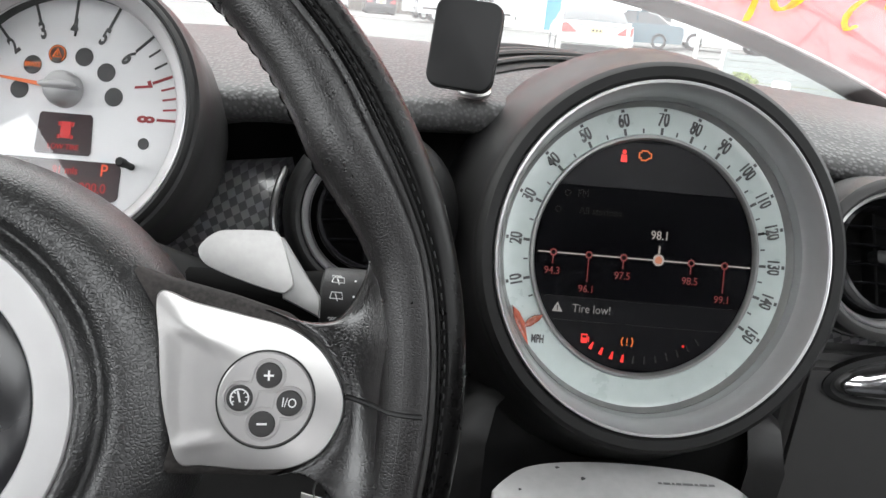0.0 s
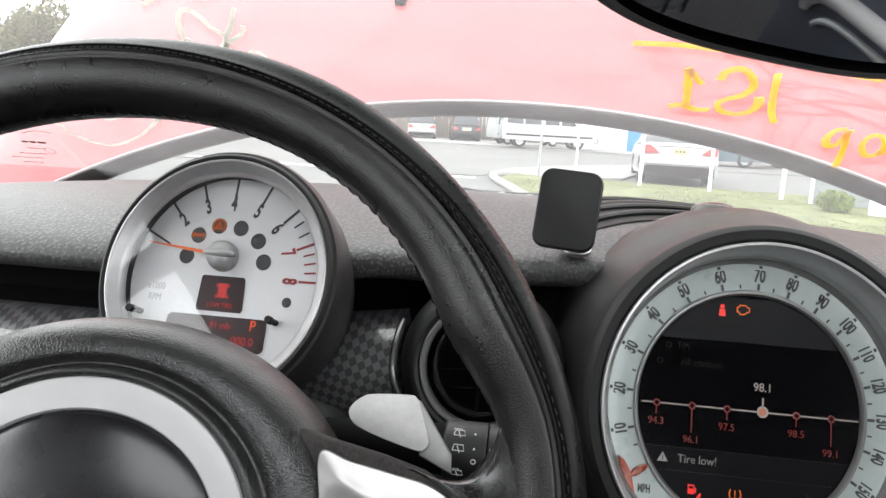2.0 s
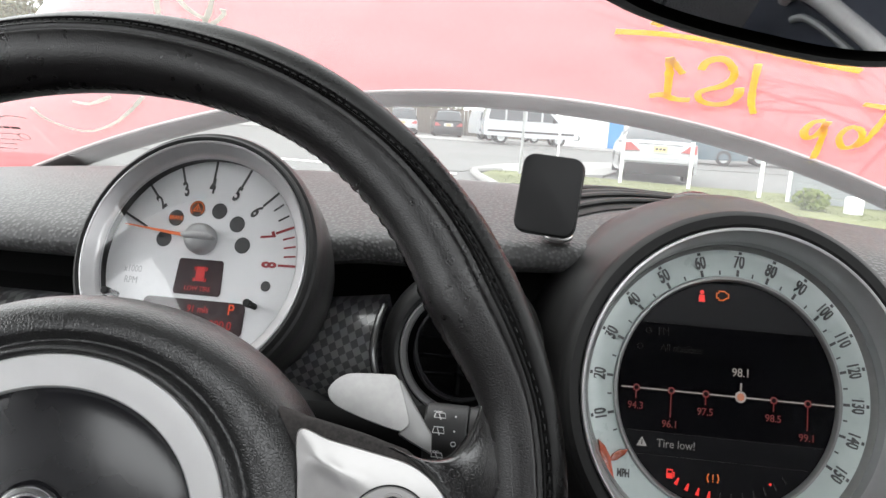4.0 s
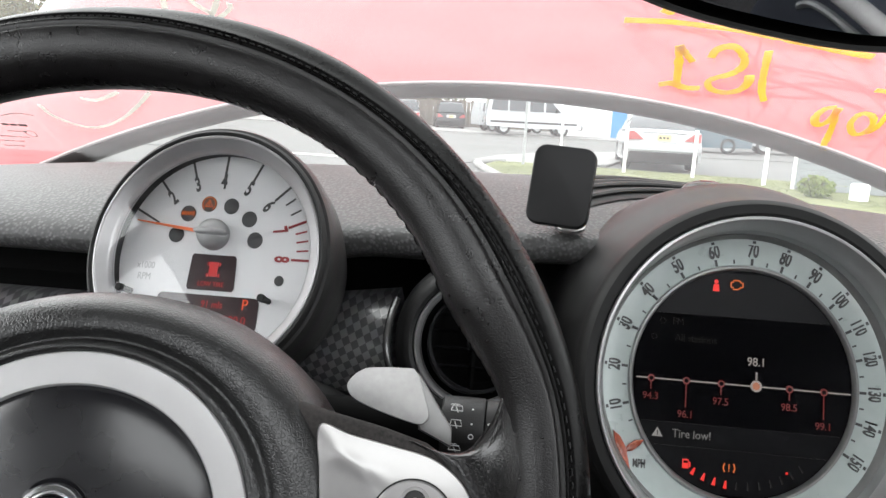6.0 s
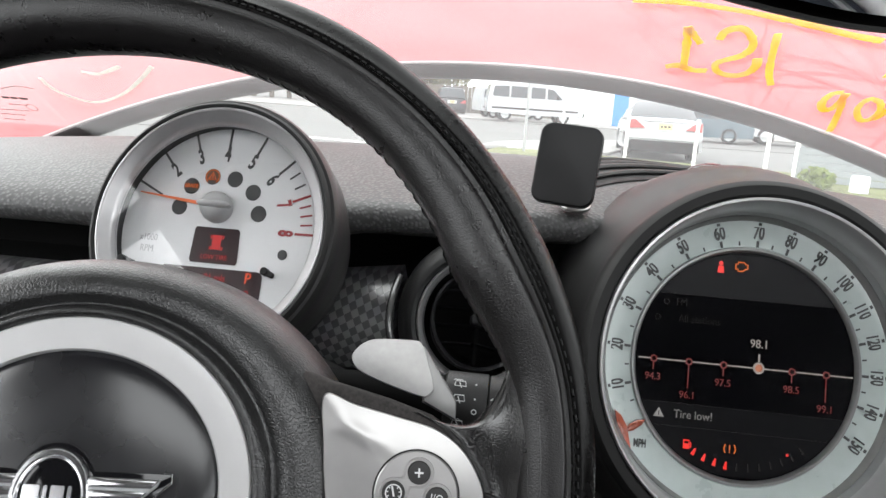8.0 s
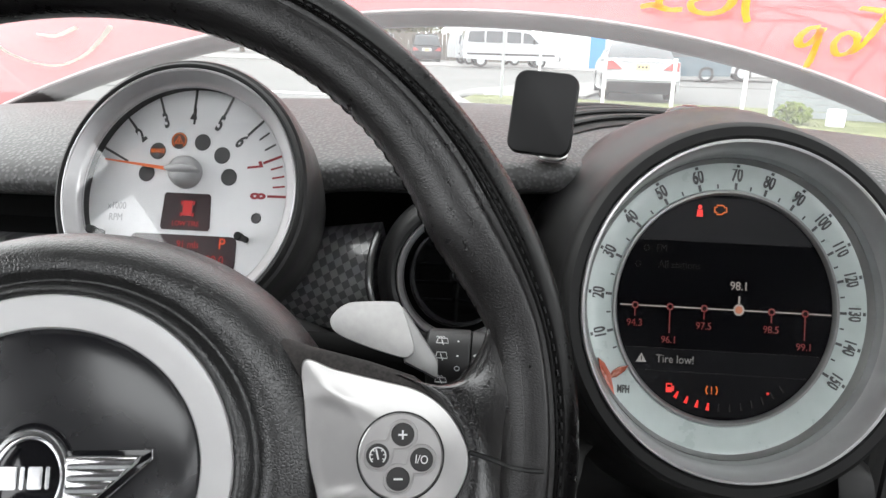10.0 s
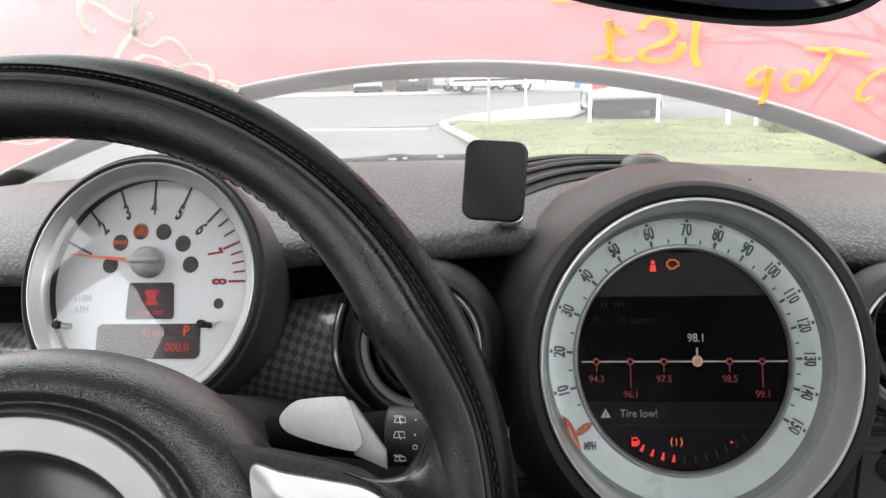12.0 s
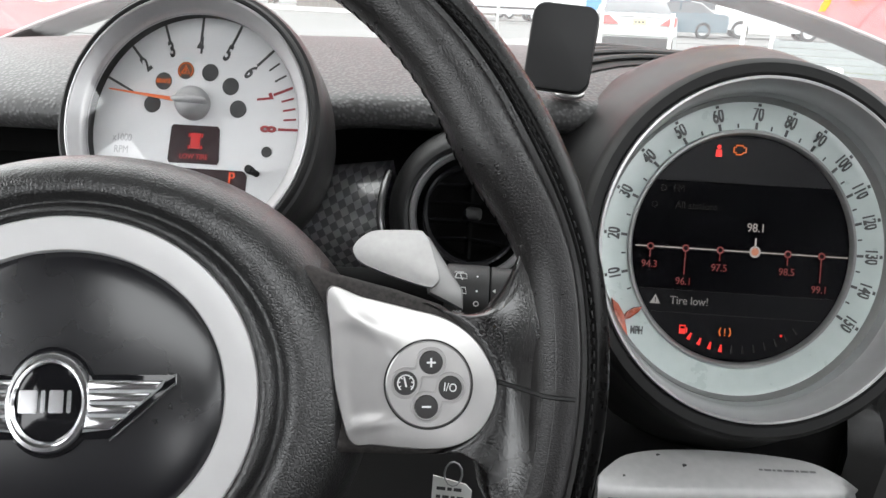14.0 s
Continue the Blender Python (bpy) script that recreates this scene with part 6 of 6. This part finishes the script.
while len(faces) < 22000:
    x, y = rng.uniform(-0.9, 8.5), rng.uniform(6.0, 17.6)
    if not inside(x, y, LAWN) or noise.noise((x * 0.9, y * 0.5, 2.0)) < -0.22:
        continue
    h, a, w = rng.uniform(0.008, 0.024), rng.uniform(0, 6.28), rng.uniform(0.006, 0.014)
    lx, ly = rng.gauss(0, 0.06), rng.gauss(0, 0.06)
    k = len(verts)
    verts += [(x - w * math.cos(a), y - w * math.sin(a), 0.055), (x + w * math.cos(a), y + w * math.sin(a), 0.055), (x + lx, y + ly, 0.06 + h)]
    faces.append((k, k + 1, k + 2))
me = bpy.data.meshes.new("grass")
me.from_pydata(verts, [], faces)
tagged(part("grass", me, BLADES), "short rough green grass blades", "grass", kind="stuff")


def bollard():
    b = thing("bollard", Matrix.Translation((2.31, 16.28, 0.05)), "slim white painted post at the verge", "post", "white posts")
    part("shaft", box(-0.034, 0.034, -0.034, 0.034, 0, 0.98, 0.008), POST_WHITE, b)
    part("cap", box(-0.040, 0.040, -0.040, 0.040, 0.98, 1.01, 0.008), POST_WHITE, b)
    return b


first = bollard()
for x, y in ((3.71, 15.88), (4.86, 14.85), (5.24, 14.35), (1.24, 22.9)):
    copy_thing(first, Matrix.Translation((x, y, 0.05)))
pole = thing("sign_pole", Matrix.Translation((0.08, 16.9, 0.05)), "grey galvanised sign pole beside the kerb", "pole")
part("shaft", tube([(0, 0, 0), (0.02, 0, 3.2)], 0.035, 12), STEEL, pole)


def leafy(cx, cy, cz, rx, ry, rz, count, size, seed):
    r = random.Random(seed)
    vs, fs = [], []
    for _ in range(count):
        while True:
            p = Vector((r.uniform(-1, 1), r.uniform(-1, 1), r.uniform(-1, 1)))
            if 0.25 < p.length < 1 and noise.noise(p * 2.3 + Vector((seed, 0, 0))) > -0.18:
                break
        o = Vector((cx + p.x * rx, cy + p.y * ry, cz + p.z * rz))
        a = Vector((r.gauss(0, 1), r.gauss(0, 1), r.gauss(0, 1))).normalized() * size * r.uniform(0.6, 1.3)
        b = a.orthogonal().normalized() * size * r.uniform(0.3, 0.6)
        k = len(vs)
        vs += [o - a, o + b, o + a, o - b]
        fs.append((k, k + 1, k + 2, k + 3))
    m = bpy.data.meshes.new("leaves")
    m.from_pydata(vs, [], fs)
    return m


shrub = thing("shrub", Matrix.Translation((5.05, 12.9, 0.05)), "small bright green shrub on the verge", "shrub")
part("leaves", leafy(0.05, 0, 0.19, 0.30, 0.30, 0.20, 1400, 0.038, 3), LEAVES, shrub)
for k in range(5):
    part("stem", tube([(0, 0, 0), (0.1 * math.cos(k * 1.3), 0.1 * math.sin(k * 1.3), 0.15), (0.22 * math.cos(k * 1.3), 0.2 * math.sin(k * 1.3), 0.34)], 0.008, 6), BARK, shrub)

planter = thing("low_board_wall", Matrix.Translation((5.25, 14.3, 0.05)) @ Matrix.Rotation(radians(-18), 4, "Z"), "low grey horizontal board wall at the verge", "board wall")
for k in range(5):
    part("board", box(0, 3.6, 0, 0.04, 0.02 + 0.125 * k, 0.135 + 0.125 * k, 0.008), FENCE_GREY, planter)
for x in (0.06, 1.8, 3.54):
    part("upright", box(x - 0.04, x + 0.04, 0.04, 0.12, 0, 0.66, 0.008), FENCE_GREY, planter)
stub = thing("white_stub_post", Matrix.Translation((5.75, 12.75, 0.05)), "short thick white post on the verge", "post")
part("shaft", lathe([(0.15, 0), (0.15, 0.26), (0.13, 0.29), (0.02, 0.30)], 24, cap=(True, True)), POST_WHITE, stub)


# parked vehicles
def wheel_pair(v, x, y, r, w):
    for s in (-1, 1):
        rim_at = Matrix.Translation((s * x, y, r)) @ Matrix.Rotation(radians(90), 4, "Y")
        t = part("wheel", lathe([(r * 0.62, -w / 2), (r * 0.92, -w / 2), (r, -w * 0.35), (r, w * 0.35), (r * 0.92, w / 2), (r * 0.62, w / 2)], 32), TYRE, v, "black tyre", rim_at)
        part("rim", lathe([(r * 0.62, -w * 0.4), (r * 0.5, -w * 0.30), (r * 0.15, -w * 0.34), (0.01, -w * 0.36)], 24, cap=(False, True)) if s < 0 else lathe([(r * 0.62, w * 0.4), (r * 0.5, w * 0.30), (r * 0.15, w * 0.34), (0.01, w * 0.36)], 24, cap=(False, True)), STEEL, t, "grey wheel")


def vehicle(name, m, label, paint, length, width, body, cabin, wheels, glass_rows, r=0.32, tail=True):
    """body and cabin: side outlines (y, z), y from the rear; glass_rows: side window outlines."""
    v = thing(name, m, label, "car")
    def slab(outline, w0, w1, zmid):
        rings = []
        for k in range(9):
            f = k / 8 * 2 - 1
            ring = []
            for y, z in outline:
                w = w0 + (w1 - w0) * max(0, min(1, (z - zmid[0]) / (zmid[1] - zmid[0])))
                edge = 1 - 0.02 * abs(f) ** 6
                ring.append((f * w, (y - length / 2) * edge + length / 2, z - 0.03 * abs(f) ** 5))
            rings.append(ring)
        return loft(rings, True, (True, True))
    part("body", slab(body, width / 2, width / 2 * 0.96, (0.5, 1.0)), paint, v, "", angle=50)
    part("cabin", slab(cabin, width / 2 * 0.93, width / 2 * 0.74, (cabin[0][1], max(z for _, z in cabin))), CAR_GLASS, v, "dark glazed cabin", angle=50)
    top_z = max(z for _, z in cabin)
    ys = [y for y, z in cabin if z > top_z - 0.04]
    part("roof", box(-width * 0.36, width * 0.36, min(ys) - 0.05, max(ys) + 0.05, top_z - 0.03, top_z + 0.015, 0.02, 3), paint, v)
    for y in wheels:
        wheel_pair(v, width / 2 - 0.10, y, r, 0.2)
    for y0, y1 in glass_rows:
        for s in (-1, 1):
            part("window_pillar", box(s * width * 0.43 - 0.02, s * width * 0.43 + 0.02, y0, y1, cabin[0][1], top_z, 0.01), paint, v)
    if tail:
        for s in (-1, 1):
            lamp = [(s * width * 0.47, 0.74), (s * width * 0.47, 0.94), (s * width * 0.40, 0.96), (s * width * 0.26, 0.76)]
            part("tail_lamp", loft([[(x, y, z) for x, z in lamp] for y in (-0.045, 0.12)], True, (True, True)), TAIL_RED, v, "red tail lamp")
        part("bumper", box(-width * 0.49, width * 0.49, -0.10, 0.16, 0.46, 0.68, 0.05, 3), paint, v)
        part("number_plate", box(-0.16, 0.16, -0.035, -0.005, 0.74, 0.89, 0.005), PLATE_YELLOW, v, "yellowish plate with plain bars")
        for k in range(3):
            part("plate_bar", box(-0.12 + 0.085 * k, -0.06 + 0.085 * k, -0.040, -0.034, 0.79, 0.84), PRINT, v)
        part("lower_panel", box(-width * 0.45, width * 0.45, -0.085, 0.1, 0.20, 0.47, 0.03), RUBBER, v, "black lower bumper panel")
        part("plate_recess", box(-0.30, 0.30, -0.028, 0.02, 0.71, 0.92, 0.01), CASE_SILVER, v, "shaded plate recess")
        part("trunk_line", box(-width * 0.30, width * 0.30, -0.012, 0.02, 0.925, 0.94, 0.004), GLOSS_BLACK, v)
    return v


SEDAN_BODY = [(0.0, 0.30), (-0.02, 0.60), (0.0, 0.90), (0.10, 0.98), (0.75, 1.02), (3.2, 0.98), (4.3, 0.80), (4.45, 0.55), (4.40, 0.28), (2.2, 0.22)]
SEDAN_CABIN = [(0.55, 0.99), (1.15, 1.38), (1.6, 1.44), (2.4, 1.42), (3.25, 0.97)]
vehicle("parked_car", Matrix.Translation((3.42, 17.9, 0.0)) @ Matrix.Rotation(radians(-4), 4, "Z"), "white saloon car parked with its red tail lamps to the verge", CAR_WHITE, 4.45, 1.80, SEDAN_BODY, SEDAN_CABIN, (0.95, 3.55), ((1.9, 1.98),))
vehicle("parked_car", Matrix.Translation((9.6, 31.5, 0.0)) @ Matrix.Rotation(radians(75), 4, "Z"), "dark teal car parked beyond the street", CAR_TEAL, 4.45, 1.75, SEDAN_BODY, SEDAN_CABIN, (0.95, 3.55), ((1.9, 1.98),), tail=False)
SUV_BODY = [(0.0, 0.40), (-0.02, 0.70), (0.0, 1.02), (0.3, 1.10), (3.2, 1.10), (4.5, 1.00), (4.7, 0.75), (4.65, 0.38), (2.2, 0.34)]
SUV_CABIN = [(0.05, 1.08), (0.25, 1.60), (0.6, 1.74), (2.6, 1.72), (3.45, 1.08)]
vehicle("parked_car", Matrix.Translation((14.3, 33.0, 0.0)) @ Matrix.Rotation(radians(80), 4, "Z"), "white sport utility car parked beyond the street", CAR_WHITE, 4.7, 1.85, SUV_BODY, SUV_CABIN, (0.95, 3.7), ((1.9, 1.98),), r=0.37, tail=False)
vehicle("parked_car", Matrix.Translation((-4.6, 46.0, 0.0)) @ Matrix.Rotation(radians(10), 4, "Z"), "black car parked before the trees", CAR_DARK, 4.7, 1.85, SUV_BODY, SUV_CABIN, (0.95, 3.7), ((1.9, 1.98),), r=0.37)
vehicle("parked_car", Matrix.Translation((-7.6, 46.5, 0.0)) @ Matrix.Rotation(radians(8), 4, "Z"), "white car parked before the trees", CAR_WHITE, 4.7, 1.85, SUV_BODY, SUV_CABIN, (0.95, 3.7), ((1.9, 1.98),), r=0.37)
VAN_BODY = [(0.0, 0.42), (-0.03, 0.80), (0.0, 1.30), (0.10, 1.85), (0.30, 2.02), (0.8, 2.08), (3.1, 2.06), (3.5, 1.98), (4.25, 1.28), (4.9, 1.12), (5.15, 0.86), (5.15, 0.42), (2.5, 0.36)]


def van(m, label):
    """A panelled minibus: a tall white body with separate dark panes."""
    v = thing("van", m, label, "van", "parked vans")
    half = 0.97
    rings = []
    for k in range(11):
        f = k / 5 - 1
        rings.append([(f * half * (1 - 0.10 * max(0, (z - 1.2) / 0.85)), y, z - 0.05 * abs(f) ** 5 * (z > 1.9)) for y, z in VAN_BODY])
    part("body", loft(rings, True, (True, True)), CAR_WHITE, v, "", angle=40)
    panes = ([(0.22, 1.28), (0.30, 1.80), (1.10, 1.84), (1.10, 1.26)], [(1.20, 1.26), (1.20, 1.84), (2.20, 1.84), (2.20, 1.26)], [(2.30, 1.26), (2.30, 1.84), (3.05, 1.82), (3.05, 1.26)], [(3.16, 1.26), (3.16, 1.80), (3.52, 1.74), (4.00, 1.26)])
    for s in (-1, 1):
        for pane in panes:
            x = [s * half * (1 - 0.10 * max(0, (z - 1.2) / 0.85)) for _, z in pane]
            part("side_window", loft([[(a + s * 0.012, y, z) for a, (y, z) in zip(x, pane)], [(a - s * 0.02, y, z) for a, (y, z) in zip(x, pane)]], True, (True, True)), CAR_GLASS, v, "dark side window")
        part("rubbing_strip", box(s * half - 0.02, s * half + 0.015, 0.2, 4.9, 0.62, 0.72, 0.01), PLASTIC, v, "dark rubbing strip")
        part("headlamp", box(s * 0.78 - 0.12, s * 0.78 + 0.12, 4.92, 5.17, 0.86, 1.04, 0.04, 3), CASE_SILVER, v, "clear headlamp")
        part("wing_mirror", box(s * 1.06 - 0.08, s * 1.06 + 0.08, 3.70, 3.80, 1.22, 1.46, 0.03), PLASTIC, v)
    part("windscreen", loft([[(-0.80, 3.56, 1.94), (0.80, 3.56, 1.94), (0.88, 4.25, 1.31), (-0.88, 4.25, 1.31)], [(-0.80, 3.50, 1.90), (0.80, 3.50, 1.90), (0.88, 4.19, 1.27), (-0.88, 4.19, 1.27)]], True, (True, True)), CAR_GLASS, v, "dark windscreen")
    part("bumper", box(-0.96, 0.96, 5.00, 5.24, 0.38, 0.66, 0.05, 3), PLASTIC, v, "dark front bumper")
    for y in (0.95, 4.1):
        wheel_pair(v, half - 0.12, y, 0.35, 0.2)
    return v


van(Matrix.Translation((-2.1, 40.0, 0.08)) @ Matrix.Rotation(radians(-82), 4, "Z"), "white minibus van parked side on by the building")
van(Matrix.Translation((-2.9, 43.5, 0.08)) @ Matrix.Rotation(radians(-70), 4, "Z") @ Matrix.Scale(0.9, 4), "white van parked behind the minibus")

# white building with a blue door
house = thing("white_building", Matrix.Translation((2.6, 43.5, 0.0)), "long white rendered building with a blue door", "building")
part("wall", box(0, 26.0, 0, 6.0, 0, 4.2), WHITE_PAINT, house)
part("roof", box(-0.3, 26.3, -0.4, 6.4, 4.2, 4.5, 0.05), STEEL, house, "flat grey roof")
d = part("door", box(2.55, 3.40, -0.06, 0.02, 0.05, 2.15, 0.01), BLUE_PAINT, house, "blue door")
part("door_handle", box(3.28, 3.32, -0.12, -0.06, 1.0, 1.12, 0.005), STEEL, d)
for x in (8.0, 12.5, 17.0, 21.5):
    w = part("window", box(x, x + 1.8, -0.02, 0.05, 1.1, 2.3), CAR_GLASS, house, "dark window")
    part("window_sill", box(x - 0.1, x + 1.9, -0.12, 0.0, 1.02, 1.1, 0.01), CONCRETE, w)
fence = thing("wooden_fence", Matrix.Translation((-14, 52.5, 0.0)) @ Matrix.Rotation(radians(-6), 4, "Z"), "dark weathered wooden board fence before the trees", "fence")
for k in range(60):
    part("board", box(0.27 * k, 0.27 * k + 0.25, 0, 0.03, 0.05, 1.9 + 0.06 * math.sin(k * 2.7), 0.006), WOOD_DARK, fence)


def tree(x, y, h, seed):
    t = thing("tree", Matrix.Translation((x, y, 0.0)), "tall green woodland tree with bare gaps in its crown", "tree", "trees behind the street")
    r = random.Random(seed)
    part("trunk", tube([(0, 0, -0.1), (r.gauss(0, 0.1), r.gauss(0, 0.1), h * 0.35), (r.gauss(0, 0.25), r.gauss(0, 0.2), h * 0.72), (r.gauss(0, 0.3), 0, h * 0.97)], 0.22, 8, taper=lambda s: 1 - 0.85 * s), BARK, t)
    for k in range(7):
        a, z0 = r.uniform(0, 6.28), h * r.uniform(0.3, 0.7)
        ln = h * r.uniform(0.14, 0.26)
        part("limb", tube([(0, 0, z0), (0.5 * ln * math.cos(a), 0.5 * ln * math.sin(a), z0 + 0.4 * ln), (ln * math.cos(a), ln * math.sin(a), z0 + 0.9 * ln)], 0.08, 6, taper=lambda s: 1 - 0.8 * s), BARK, t)
    part("crown", leafy(0, 0, h * 0.56, h * 0.24, h * 0.24, h * 0.46, 3600, 0.20, seed), TREE_LEAVES, t)


rng = random.Random(11)
for k in range(44):
    tree(-68 + 1.45 * k + rng.gauss(0, 0.7), 60 - 0.05 * k + rng.uniform(-2, 6), rng.uniform(8.2, 10.5), 20 + k)


# a bare tree beside the car, its twigs high over the bonnet
bare = thing("bare_tree", Matrix.Translation((6.75, -0.4, 0.0)), "bare leafless tree with twigs reaching over the car", "tree")
part("trunk", tube([(0, 0, -0.1), (-0.1, 0.1, 2.4), (-0.5, 0.2, 4.6)], 0.20, 10, taper=lambda s: 1 - 0.45 * s), BARK, bare)
rb = random.Random(41)
twigs = []


def branch(p, d, length, radius, depth):
    q = p
    path = [p]
    for _ in range(4):
        d = (d + Vector((rb.gauss(0, 0.16), rb.gauss(0, 0.16), rb.gauss(0, 0.10)))).normalized()
        q = q + d * (length / 4)
        path.append(q)
    twigs.append((path, radius, depth))
    if depth < 5:
        for k in range(4 if depth else 3):
            at_ = path[1 + (k % 4)]
            turn = Vector((rb.gauss(0, 0.55), rb.gauss(0, 0.55), rb.gauss(0.05, 0.35)))
            branch(at_, (d + turn).normalized(), length * rb.uniform(0.5, 0.7), radius * 0.50, depth + 1)


for heading in ((-0.75, 0.10, 0.55), (-0.60, 0.50, 0.60), (-0.70, -0.35, 0.65), (0.3, 0.2, 0.9), (0.2, -0.6, 0.7)):
    branch(Vector((-0.45, 0.2, 4.4)), Vector(heading).normalized(), 4.0, 0.12, 0)
for path, radius, depth in [w for w in twigs if w[2] == 0]:
    part("limb", tube(path, radius, 8, taper=lambda s: 1 - 0.5 * s), BARK, bare)
vs, fs = [], []
for path, radius, depth in [w for w in twigs if w[2] > 0]:
    k = len(vs)
    for i, p in enumerate(path):
        r = radius * (1 - 0.14 * i)
        vs += [p + Vector((r * math.cos(a), r * math.sin(a), 0.3 * r * math.cos(a))) for a in (0, 2.09, 4.19)]
    for i in range(4):
        for j in range(3):
            fs.append((k + 3 * i + j, k + 3 * i + (j + 1) % 3, k + 3 * i + 3 + (j + 1) % 3, k + 3 * i + 3 + j))
me = bpy.data.meshes.new("twigs")
me.from_pydata(vs, [], fs)
part("twigs", me, BARK, bare)
